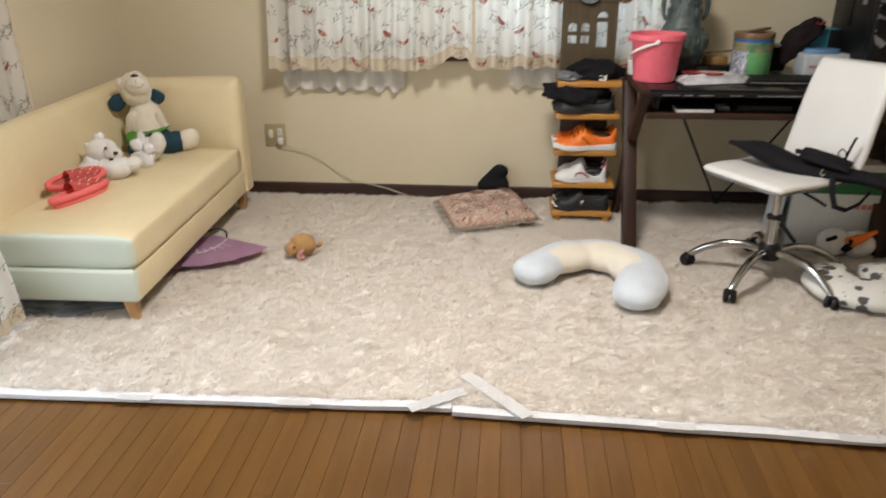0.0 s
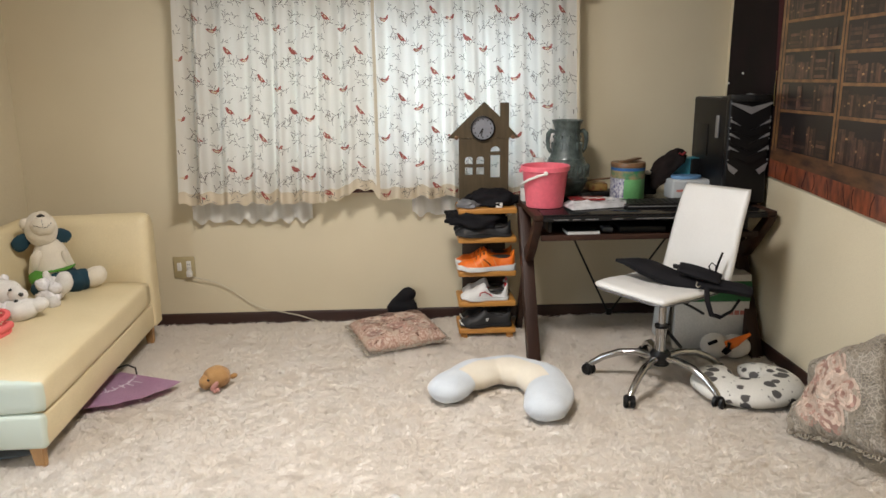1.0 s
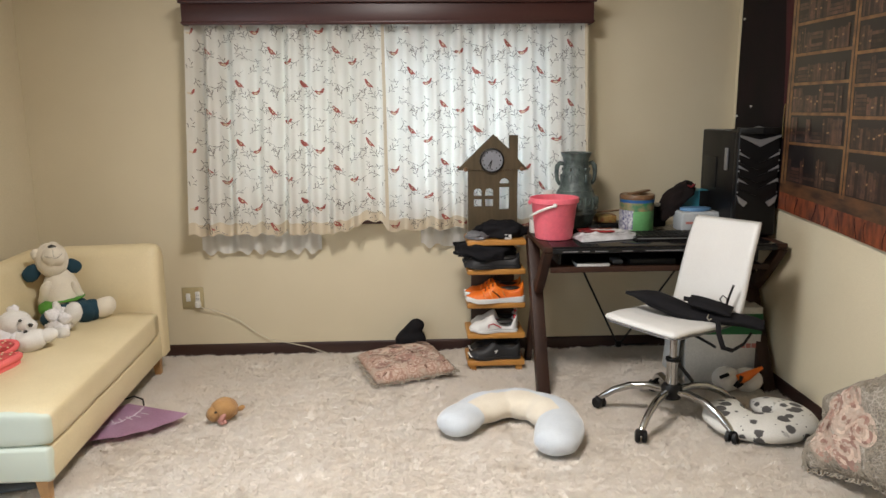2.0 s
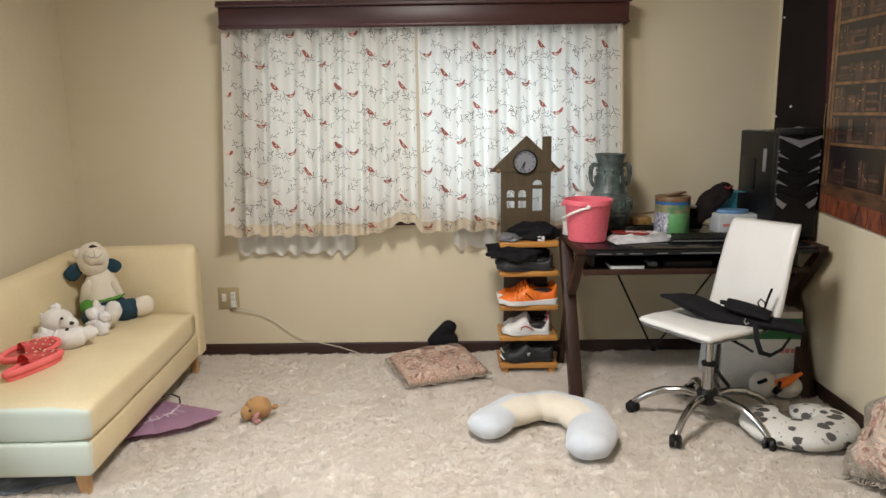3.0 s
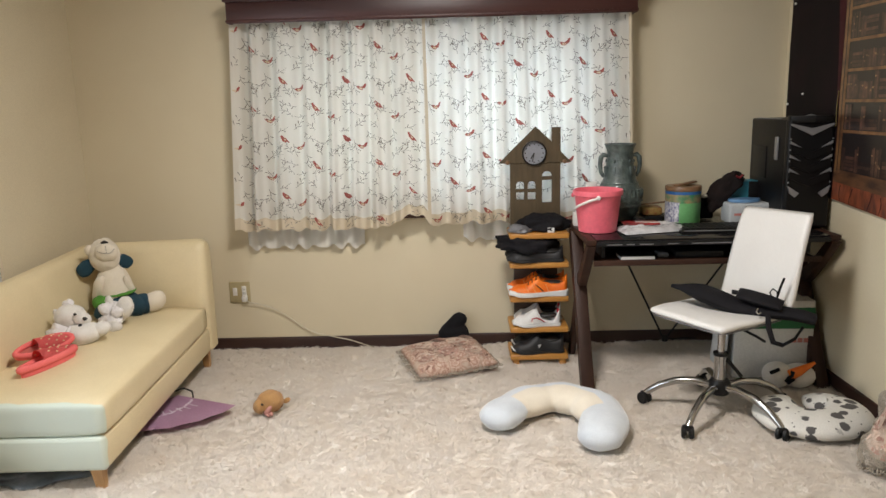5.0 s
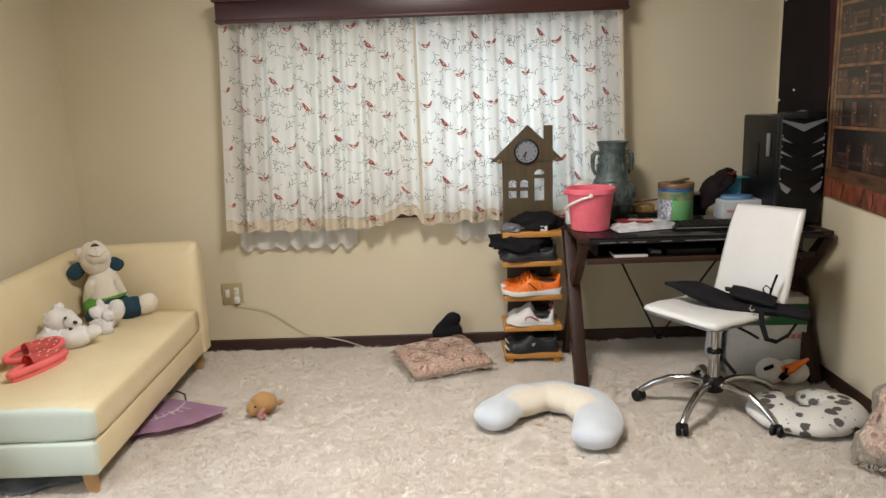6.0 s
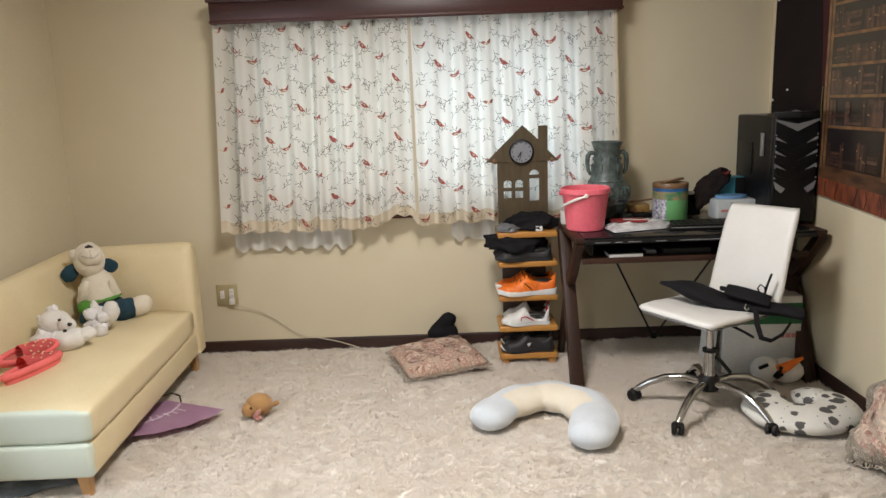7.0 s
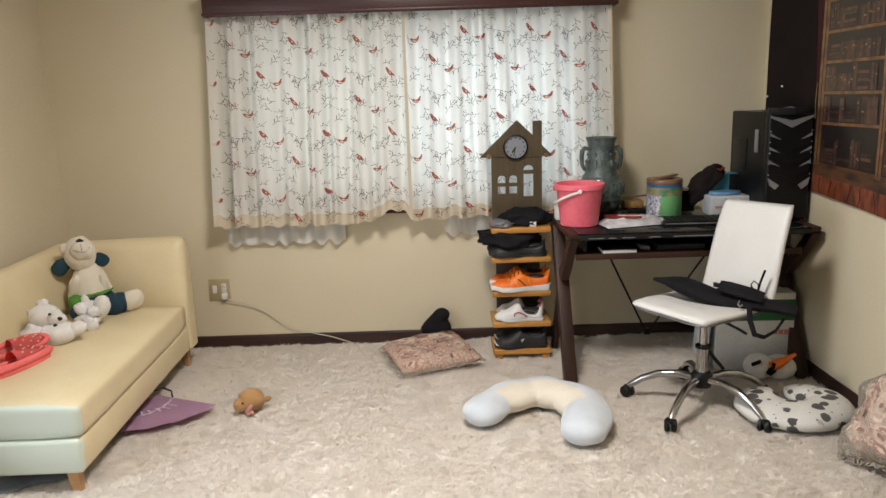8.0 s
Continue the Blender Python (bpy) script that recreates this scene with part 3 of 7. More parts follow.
def rug(x0, x1, front, y1, name, label):
    w = x1 - x0
    ob = tagged(new(name), label, "rug", "shag rugs")

    def base(u, v):
        x = x0 + w * u
        y = front(x) + (y1 - front(x)) * v
        return Vector((x, y, pile(x, y) - (0.012 if v < 1e-6 else 0)))
    part("backing", sheet(base, int(w * 40), 84), M_RUG, ob, sharp=0)
    rng = np.random.default_rng(int(abs(x0) * 10) + 3)
    # locks of fibres that lean together, each lock its own way
    locks, per = int(w * 2.03 * 9600), 6
    cx = x0 - 0.004 + rng.random(locks) * (w + 0.008)
    fy = np.array([front(q) for q in cx])
    cy = fy + 0.006 + rng.random(locks) * (y1 - fy - 0.016)
    cang, chgt = np.empty(locks), np.empty(locks)
    for i in range(locks):
        cang[i] = 3.0 * noise.noise(Vector((cx[i] * 3, cy[i] * 3, 9))) + 3.5 * noise.noise(Vector((cx[i] * 14, cy[i] * 14, 2)))
        chgt[i] = pile(cx[i], cy[i])
    cang += rng.normal(0, 1.5, locks)
    cln = 0.022 + 0.018 * rng.random(locks)
    clean = 0.55 + 0.45 * rng.random(locks)
    rise = 0.006 + 0.006 * rng.random(locks)
    n = locks * per
    k = np.repeat(np.arange(locks), per)
    ra, rr = rng.random(n) * 6.2832, 0.0100 * np.sqrt(rng.random(n))
    px, py, hgt = cx[k] + rr * np.cos(ra), cy[k] + rr * np.sin(ra), chgt[k]
    tx = cx[k] + np.cos(cang[k]) * cln[k] * clean[k] + rng.normal(0, 0.0095, n)
    ty = np.minimum(cy[k] + np.sin(cang[k]) * cln[k] * clean[k] + rng.normal(0, 0.0095, n), YB - 0.014)
    tz = hgt + rise[k] * (0.75 + 0.4 * rng.random(n))
    dx, dy = tx - px, ty - py
    dl = np.hypot(dx, dy) + 1e-6
    wd = 0.0007 + 0.0008 * rng.random(n)
    v = np.empty((n, 5, 3))
    for q, (s, hz, ww) in enumerate(((0, 0.0, 1), (0, 0.0, -1), (0.5, 0.80, 0.85), (0.5, 0.80, -0.85), (1.0, 1.0, 0))):
        v[:, q, 0] = px + dx * s - dy / dl * wd * ww
        v[:, q, 1] = py + dy * s + dx / dl * wd * ww
        v[:, q, 2] = hgt - 0.002 + (tz - hgt + 0.002) * hz
    base = np.arange(n)[:, None] * 5
    quads = base + np.array([[0, 1, 3, 2]])
    tris = base + np.array([[2, 3, 4]])
    me = bpy.data.meshes.new("pile")
    me.vertices.add(n * 5)
    me.vertices.foreach_set("co", v.reshape(-1))
    me.loops.add(n * 7)
    me.polygons.add(n * 2)
    loops = np.concatenate([quads, tris], axis=1).reshape(-1)
    me.loops.foreach_set("vertex_index", loops.astype(np.int32))
    starts = (np.arange(n)[:, None] * 7 + np.array([[0, 4]])).reshape(-1)
    me.polygons.foreach_set("loop_start", starts.astype(np.int32))
    me.update(calc_edges=True)
    me.validate()
    me.materials.append(M_TUFT)
    fib = new("pile", me)
    fib.parent = ob
    fib["kind"] = "stuff"
    return ob


rug(XL + 0.015, -0.034, edge_left, YB - 0.016, "shag_rug", "white shaggy deep-pile rug laid over the wooden floor")
rug(-0.034, XR - 0.015, edge_right, YB - 0.016, "shag_rug", "white shaggy deep-pile rug taped to its neighbour")


def strip(name, a, b, w, z, mm, label, t=0.003, wave=0.0):
    """A flat tape from a to b."""
    a, b = Vector((*a, z)), Vector((*b, z))
    d = (b - a).normalized()
    s = Vector((-d.y, d.x, 0)) * w / 2
    n = 14
    bm = bmesh.new()
    vs = []
    for i in range(n + 1):
        p = a.lerp(b, i / n) + Vector((0, 0, wave * noise.noise(Vector((a.x * 7 + i * 0.7, 1, 2)))))
        vs.append([bm.verts.new(p + s), bm.verts.new(p - s), bm.verts.new(p - s - Vector((0, 0, t))), bm.verts.new(p + s - Vector((0, 0, t)))])
    for p, q in zip(vs, vs[1:]):
        for k in range(4):
            bm.faces.new((p[k], q[k], q[(k + 1) % 4], p[(k + 1) % 4]))
    bm.faces.new(vs[0]), bm.faces.new(vs[-1])
    bmesh.ops.recalc_face_normals(bm, faces=bm.faces[:])
    return shape(name, bm, mm, label, "tape", "rug edge tapes")


EL, ER = edge_left, edge_right
strip("edge_tape", (XL + 0.02, EL(XL) - 0.014), (-0.036, EL(0) - 0.014), 0.034, -0.012, M_EDGE, "white edging strip along the rug front", 0.014, 0.003)
strip("edge_tape", (-0.030, ER(0) - 0.014), (XR - 0.02, ER(XR) - 0.014), 0.034, -0.012, M_EDGE, "white edging strip along the rug front", 0.014, 0.003)
for q in (-1.02, -0.52, 0.62, 1.12, 1.55):
    f = EL if q < 0 else ER
    strip("sticky_tape", (q - 0.055, f(q - 0.055) - 0.028), (q + 0.055, f(q + 0.055) - 0.028), 0.030, -0.0085, M_STRIP, "short piece of white sticky tape on the rug edge", 0.0015)
strip("sticky_tape", (-0.005, ER(0) + 0.165), (0.195, ER(0) - 0.050), 0.046, 0.000, M_STRIP, "long white sticky tape crossing the rug seam", 0.0015, 0.004)
strip("sticky_tape", (0.0, EL(0) + 0.055), (-0.160, EL(0) - 0.055), 0.046, -0.001, M_STRIP, "short white sticky tape crossing the rug seam", 0.0015, 0.004)


# ---- sofa ----
def sofa():
    s = thing("sofa", Matrix.Translation((-1.60, 3.1, 0.014)) @ pose(0, 0, 0, 1.3, 0, 1.2), "cream leatherette chaise sofa with one end arm on wooden legs", "sofa")
    x0, x1 = -0.38, 0.37       # back to front, about the thing's middle
    y0, y1 = -0.655, 0.74       # near end to far arm
    part("base", box((0.02, (y0 + y1 - 0.1) / 2 + 0.0, 0.133), (0.68, y1 - y0 - 0.12, 0.135), 0.018, 3), M_SOFAEND, s, "cream leatherette, cool daylight painted pale grey green on the near end")
    # seat cushion with a soft crown
    tmp = bmesh.new()
    bmesh.ops.create_cube(tmp, size=1)
    bmesh.ops.subdivide_edges(tmp, edges=tmp.edges[:], cuts=14, use_grid_fill=True)
    w, d, h = 0.675, y1 - y0 - 0.20, 0.130
    for v in tmp.verts:
        a, b, c = v.co * 2
        # rounded edges and a crowned top
        v.co.x = a * w / 2 * (1 - 0.022 * abs(c) ** 6 - 0.010 * abs(b) ** 8)
        v.co.y = b * d / 2 * (1 - 0.010 * abs(c) ** 6 - 0.006 * abs(a) ** 8)
        v.co.z = c * h / 2 * (1 - 0.10 * abs(a) ** 8 - 0.06 * abs(b) ** 12) + (0.022 * (1 - a * a) * (1 - b * b) if c > 0 else 0) \
            + 0.004 * noise.noise(Vector((a * 3, b * 5, c)))
    bm = merge(bmesh.new(), tmp, Matrix.Translation((0.035, (y0 + y1 - 0.17) / 2, 0.266)))
    part("seat_cushion", bm, M_SOFAEND, s, "cream leatherette, cool daylight painted pale grey green on the near end", sharp=0)
    # backrest along the wall, sloping down to the near end
    bm = bmesh.new()
    n = 24
    rings = []
    for i in range(n + 1):
        t = i / n
        y = y0 + (y1 - 0.02 - y0) * t
        top = 0.645 - 0.10 * (1 - smooth(0.0, 0.35, t)) * 0.25
        e = min(t, 1 - t)
        top -= 0.05 * (1 - smooth(0, 0.03, e))
        prof = [(-0.315, 0.07), (-0.318, top - 0.05), (-0.30, top - 0.012), (-0.27, top), (-0.235, top - 0.008), (-0.212, top - 0.045),
                (-0.175, 0.42), (-0.165, 0.33), (-0.165, 0.07)]
        rings.append([bm.verts.new((px, y, pz)) for px, pz in prof])
    for a, b in zip(rings, rings[1:]):
        for k in range(9):
            bm.faces.new((a[k], a[(k + 1) % 9], b[(k + 1) % 9], b[k]))
    bm.faces.new(rings[0]), bm.faces.new(rings[-1][::-1])
    bmesh.ops.recalc_face_normals(bm, faces=bm.faces[:])
    part("backrest", bm, M_SOFA, s, sharp=50)
    # far arm, as high as the back
    bm = bmesh.new()
    rings = []
    for t in [k / 14 for k in range(13)] + [0.905, 0.94, 0.965, 0.985, 0.996, 1.0]:
        x = -0.17 + (x1 + 0.17) * t
        q = max(t - 0.90, 0) / 0.10
        e = math.sqrt(max(1 - q * q, 0))
        top = 0.655 + 0.012 * t - 0.034 * (1 - e)
        xx = x
        low = 0.075
        prof = [(y1 - 0.16, low), (y1 - 0.165, 0.33), (y1 - 0.150, top - 0.05), (y1 - 0.125, top - 0.010), (y1 - 0.085, top), (y1 - 0.045, top - 0.010),
                (y1 - 0.022, top - 0.05), (y1 - 0.02, low)]
        sh = 0.034 * (1 - e)
        rings.append([bm.verts.new((xx + 0.006 * smooth(0.25, 0.62, pz) * t, py + (sh if py < y1 - 0.09 else -sh), pz)) for py, pz in prof])
    for a, b in zip(rings, rings[1:]):
        for k in range(8):
            bm.faces.new((a[k], a[(k + 1) % 8], b[(k + 1) % 8], b[k]))
    bm.faces.new(rings[0]), bm.faces.new(rings[-1][::-1])
    bmesh.ops.recalc_face_normals(bm, faces=bm.faces[:])
    part("arm", bm, M_SOFA, s, sharp=50)
    for x, y in ((0.315, y0 + 0.05), (0.315, y1 - 0.09), (-0.27, y0 + 0.05), (-0.27, y1 - 0.09)):
        part("leg", tube([(x, y, -0.03 - 0.026 * (y > 0)), (x - 0.006, y, 0.068)], [0.020, 0.030], 4), M_PALEWOOD, s, "tapered pale wooden leg")
    return s


sofa()


# ---- toys and slippers on the sofa ----
SEAT = 0.350


def add_nap(bm, plush, count, length, seed):
    """Short fibres standing on the plush faces, so that the outline is soft."""
    rf = random.Random(seed)
    faces = [f for f in bm.faces if f.material_index in plush]
    heap, total = [], 0.0
    for f in faces:
        total += f.calc_area()
        heap.append(total)
    rows = []
    for _ in range(count):
        pick = rf.random() * total
        lo, hi = 0, len(heap) - 1
        while lo < hi:
            mid = (lo + hi) // 2
            lo, hi = (mid + 1, hi) if heap[mid] < pick else (lo, mid)
        f = faces[lo]
        ws = [rf.random() for _ in f.verts]
        p = sum((v.co * w for v, w in zip(f.verts, ws)), Vector()) / sum(ws)
        spin = Vector((rf.gauss(0, 1), rf.gauss(0, 1), rf.gauss(0, 1)))
        d = (f.normal + spin * 0.45).normalized()
        side = d.cross(spin).normalized() * rf.uniform(0.0006, 0.0011)
        rows.append((p - f.normal * 0.001, d * length * rf.uniform(0.5, 1.1), side, f.material_index))
    for p, d, side, mi in rows:
        bm.faces.new([bm.verts.new(q) for q in (p - side, p + side, p + d)]).material_index = mi


def stuffed(name, m, pieces, mats, label, category="plush toy", nap=4500, length=0.007):
    bm = bmesh.new()
    for c, r, rot, mi in pieces:
        ball(c, r, Euler([radians(a) for a in rot]).to_matrix().to_4x4(), bm, mi, 32, 22)
    satin = [i for i, mm in enumerate(mats) if mm.name == "white_satin"]
    for f in bm.faces:
        for v in f.verts:
            v.tag = f.material_index in satin
    for v in bm.verts:
        big = 0.008 * noise.noise(v.co * 22) + 0.003 * noise.noise(v.co * 70)
        if v.tag:
            big = 0.016 * noise.noise(v.co * 38) + 0.008 * noise.noise(v.co * 90)
        v.co += v.co.normalized() * big
    bm.normal_update()
    add_nap(bm, [i for i, mm in enumerate(mats) if "plush" in mm.name], nap, length, len(pieces))
    ob = shape(name, bm, mats, label, category, sharp=0)
    ob.matrix_world = m
    return ob


# large bear, leaning back against the corner
stuffed("teddy_bear", pose(-1.618, 3.50, SEAT, 0, -3, 24) @ Matrix.Diagonal((0.87, 0.95, 0.985, 1)),
        [((-0.006, 0.055, 0.140), (0.095, 0.080, 0.135), (-18, 0, 0), 0),          # body
         ((-0.030, 0.075, 0.312), (0.083, 0.078, 0.088), (-25, 0, 0), 0),         # head
         ((-0.014, 0.020, 0.338), (0.064, 0.050, 0.050), (-20, 0, 0), 0),         # muzzle
         ((-0.015, 0.000, 0.386), (0.020, 0.010, 0.008), (0, 0, 0), 3),       # nose
         ((-0.136, 0.070, 0.262), (0.052, 0.018, 0.040), (0, -28, 0), 1), ((0.072, 0.075, 0.268), (0.042, 0.018, 0.036), (0, 25, 0), 1),
         ((-0.098, 0.075, 0.345), (0.030, 0.022, 0.030), (0, 0, 0), 0),
         ((-0.086, 0.034, 0.150), (0.034, 0.038, 0.085), (22, 20, 0), 0), ((0.070, 0.030, 0.140), (0.026, 0.030, 0.072), (24, -12, 0), 0),
         ((-0.085, -0.010, 0.090), (0.046, 0.044, 0.036), (0, 0, 0), 2),     # green cuff
         ((0.012, 0.032, 0.058), (0.112, 0.098, 0.066), (0, 0, 0), 1),         # shorts
         ((0.010, 0.038, 0.118), (0.094, 0.086, 0.011), (0, 0, 0), 2),         # waistband
         ((0.085, -0.040, 0.056), (0.070, 0.050, 0.056), (0, 0, -30), 1), ((0.128, -0.030, 0.056), (0.055, 0.050, 0.053), (0, 0, -10), 1),
         ((0.192, -0.030, 0.060), (0.064, 0.042, 0.050), (0, -14, 8), 0),     # foot
         ((-0.075, -0.055, 0.045), (0.05, 0.060, 0.042), (0, 0, 20), 1)]
        + [((-0.014 + 0.006 * k, 0.016 - 0.049 * math.sqrt(1 - (0.006 * k / 0.064) ** 2 - 0.02), 0.338 + 0.00030 * k * k), (0.0042, 0.002, 0.0009), (0, -6 * k, 0), 3) for k in range(-7, 8)]
        + [((-0.012, -0.030, 0.345 + 0.006 * k), (0.0008, 0.002, 0.004), (0, 0, 0), 3) for k in range(0, 5)],
        [M_PLUSHW, M_TEAL, M_GREEN, M_TWINE], "cream teddy bear with teal ears and shorts on the sofa")
# small white bear lying on its side
stuffed("small_teddy_bear", pose(-1.615, 3.06, SEAT, 0, 0, 0),
        [((-0.035, 0.045, 0.120), (0.066, 0.060, 0.058), (0, 10, 0), 0), ((-0.085, 0.05, 0.135), (0.026, 0.016, 0.028), (0, -30, 0), 2),
         ((-0.045, 0.06, 0.172), (0.026, 0.016, 0.022), (0, 0, 0), 2),
         ((0.028, 0.020, 0.118), (0.040, 0.034, 0.032), (0, 20, 0), 0), ((0.056, -0.004, 0.124), (0.010, 0.010, 0.009), (0, 0, 0), 1),
         ((0.018, -0.010, 0.146), (0.007, 0.007, 0.007), (0, 0, 0), 1), ((0.040, -0.016, 0.100), (0.009, 0.008, 0.007), (0, 0, 0), 1),
         ((0.030, 0.00, 0.050), (0.086, 0.062, 0.050), (0, -12, 0), 0), ((-0.062, 0.0, 0.052), (0.050, 0.062, 0.052), (0, 0, 0), 2),
         ((-0.01, 0.0, 0.046), (0.016, 0.066, 0.052), (0, 12, 0), 2),
         ((0.110, 0.020, 0.070), (0.042, 0.032, 0.030), (0, -20, 0), 0)],
        [M_PLUSHWHITE, M_TWINE, M_SATIN], "small white teddy bear in a white satin dress, lying down")
# second small bear in satin, between the two
stuffed("small_teddy_bear", pose(-1.545, 3.280, SEAT, 0, 0, -12) @ Matrix.Scale(0.88, 4),
        [((0.0, 0.030, 0.085), (0.058, 0.048, 0.060), (0, 0, 0), 1), ((-0.030, -0.010, 0.115), (0.040, 0.034, 0.034), (0, 30, 0), 1),
         ((0.040, -0.015, 0.105), (0.036, 0.030, 0.030), (0, -20, 20), 1), ((0.0, -0.02, 0.050), (0.062, 0.040, 0.045), (0, 0, 0), 1),
         ((0.055, 0.03, 0.120), (0.042, 0.040, 0.062), (0, 16, 0), 0), ((0.030, -0.045, 0.035), (0.052, 0.036, 0.032), (0, 0, -10), 0),
         ((-0.030, 0.025, 0.150), (0.020, 0.018, 0.034), (0, -18, 0), 0)],
        [M_PLUSHWHITE, M_SATIN], "small white teddy bear dressed in shiny satin")




def slipper(m, tilt_label):
    s = thing("slipper", m, tilt_label, "slipper", "slippers on the sofa")
    out = []
    for i in range(28):
        a = 2 * math.pi * i / 28
        out.append((0.045 * math.sin(a) * (1 + 0.12 * math.cos(a)), 0.125 * math.cos(a)))
    part("sole", slab(out, 0.020, bevel=0.004), M_CORAL, s)
    part("insole", slab([(x * 0.84, y * 0.9) for x, y in out], 0.004, Matrix.Translation((0, 0, 0.0225))), M_CORALIN, s, "dark worn insole")
    part("rim", tube([(x, y, 0.030) for x, y in out], 0.014, 10, closed=True), M_CORAL, s, "padded coral rim", sharp=0)
    # vamp arched over the toes
    def vamp(u, v):
        a = math.pi * u
        y = 0.118 - 0.160 * v
        w = 0.047 * math.sqrt(max(1 - (y / 0.130) ** 2, 0.02))
        return Vector((-w * math.cos(a), y, 0.022 + (0.016 + 0.042 * v ** 0.6) * math.sin(a) ** 0.8 + 0.003 * noise.noise(Vector((a * 3, v * 6, 2)))))
    bm = sheet(vamp, 16, 12)
    bmesh.ops.solidify(bm, geom=bm.faces[:], thickness=0.005)
    part("vamp", bm, M_CORAL, s, "coral fabric with pale dots", sharp=0)
    for k in range(14):
        u, v = 0.15 + 0.7 * ((k * 0.618) % 1), 0.10 + 0.80 * k / 13
        p = vamp(u, v)
        part("dot", ball(p + Vector((0, 0, 0.001)), (0.005, 0.005, 0.003), seg=8, rings=6), M_PINKDOT, s)
    return s


M_PINKDOT = mat("pale_yellow_dot", (0.85, 0.58, 0.36), 0.8)
slipper(pose(-1.588, 2.80, SEAT + 0.002, 2, -6, -19) @ Matrix.Diagonal((0.78, 1.04, 1.05, 1)), "coral dotted fabric slipper lying on the sofa seat")
slipper(pose(-1.662, 2.895, SEAT + 0.038, 4, 34, -32) @ Matrix.Diagonal((0.76, 0.92, 0.95, 1)), "coral dotted fabric slipper propped on its partner")


# ---- desk ----
DZ = 0.722
DX0, DX1, DY0, DY1 = 0.655, 1.800, 3.298, 3.93


def desk():
    d = thing("desk", Matrix(), "dark walnut computer desk with black glass top and keyboard shelf", "desk")
    part("glass_top", box(((DX0 + DX1) / 2, (DY0 + DY1) / 2, DZ - 0.005), (DX1 - DX0 - 0.09, DY1 - DY0 - 0.03, 0.009), 0.003), M_BLACKGLASS, d, "glossy black glass desktop")
    part("front_rail", box(((DX0 + DX1) / 2, DY0 + 0.012, DZ - 0.020), (DX1 - DX0 - 0.09, 0.024, 0.020), 0.003), M_BLACKPLASTIC, d)
    for a, b in ((0.745, 0.815), (0.835, 0.87), (0.895, 0.955), (1.02, 1.07), (1.13, 1.36)):
        part("trim_strip", box(((a + b) / 2, DY0 - 0.001, DZ - 0.022), (b - a, 0.003, 0.0035)), M_SILVER, d)
    part("back_panel", box(((DX0 + DX1) / 2, 3.66, DZ - 0.065), (DX1 - DX0 - 0.12, 0.012, 0.11), 0.002), M_BLACKPLASTIC, d)
    part("back_rail", box(((DX0 + DX1) / 2, DY1 - 0.02, DZ - 0.04), (DX1 - DX0 - 0.09, 0.02, 0.055), 0.003), M_DESKWOOD, d)
    for x in (DX0 + 0.022, DX1 - 0.022):
        # top edge rail, leaning post and short bracket of each side frame
        part("side_rail", box((x, (DY0 + DY1) / 2, DZ - 0.013), (0.044, DY1 - DY0, 0.026), 0.004), M_DESKWOOD, d)
        m = Matrix.Translation((x - 0.033, 0, 0)) @ Matrix(((0, 0, 1, 0), (1, 0, 0, 0), (0, 1, 0, 0), (0, 0, 0, 1)))
        part("leg", slab([(3.30, -0.02), (3.375, -0.02), (3.785, DZ - 0.026), (3.70, DZ - 0.026)], 0.060, m, bevel=0.003), M_DESKWOOD, d)
        m2 = Matrix.Translation((x - 0.020, 0, 0)) @ Matrix(((0, 0, 1, 0), (1, 0, 0, 0), (0, 1, 0, 0), (0, 0, 0, 1)))
        part("bracket", slab([(3.285, DZ - 0.028), (3.345, DZ - 0.028), (3.50, 0.55), (3.585, 0.50), (3.57, 0.455), (3.53, 0.45), (3.44, 0.53)], 0.040, m2, bevel=0.003), M_DESKWOOD, d)
        m3 = Matrix.Translation((x - 0.0145, 0, 0)) @ Matrix(((0, 0, 1, 0), (1, 0, 0, 0), (0, 1, 0, 0), (0, 0, 0, 1)))
        part("leg", slab([(3.83, -0.02), (3.90, -0.02), (3.62, 0.50), (3.56, 0.46)], 0.029, m3, bevel=0.003), M_DESKWOOD, d)
    part("keyboard_shelf", box((1.21, 3.50, 0.607), (1.00, 0.32, 0.018), 0.003), M_DESKWOOD, d)
    part("shelf_lip", box((1.215, 3.338, 0.6065), (1.04, 0.016, 0.027), 0.003), M_DESKWOOD, d)
    for x in (0.74, 1.68):
        part("runner", box((x, 3.50, 0.665), (0.016, 0.30, 0.070), 0.002), M_BLACKPLASTIC, d)
    part("brace_rod", tube([(0.985, 3.90, 0.47), (1.185, 3.90, 0.055)], 0.0055, 8), M_BLACKPLASTIC, d, "thin black steel brace")
    part("brace_rod", tube([(1.56, 3.90, 0.56), (1.205, 3.90, 0.055)], 0.0055, 8), M_BLACKPLASTIC, d, "thin black steel brace")
    part("brace_joint", box((1.195, 3.90, 0.05), (0.03, 0.02, 0.035), 0.004), M_BLACKPLASTIC, d)
    part("foot_bar", tube([(1.20, 3.90, 0.055), (1.23, 3.90, 0.045), (1.36, 3.90, 0.05)], 0.0045, 8), M_BLACKPLASTIC, d)
    return d


desk()


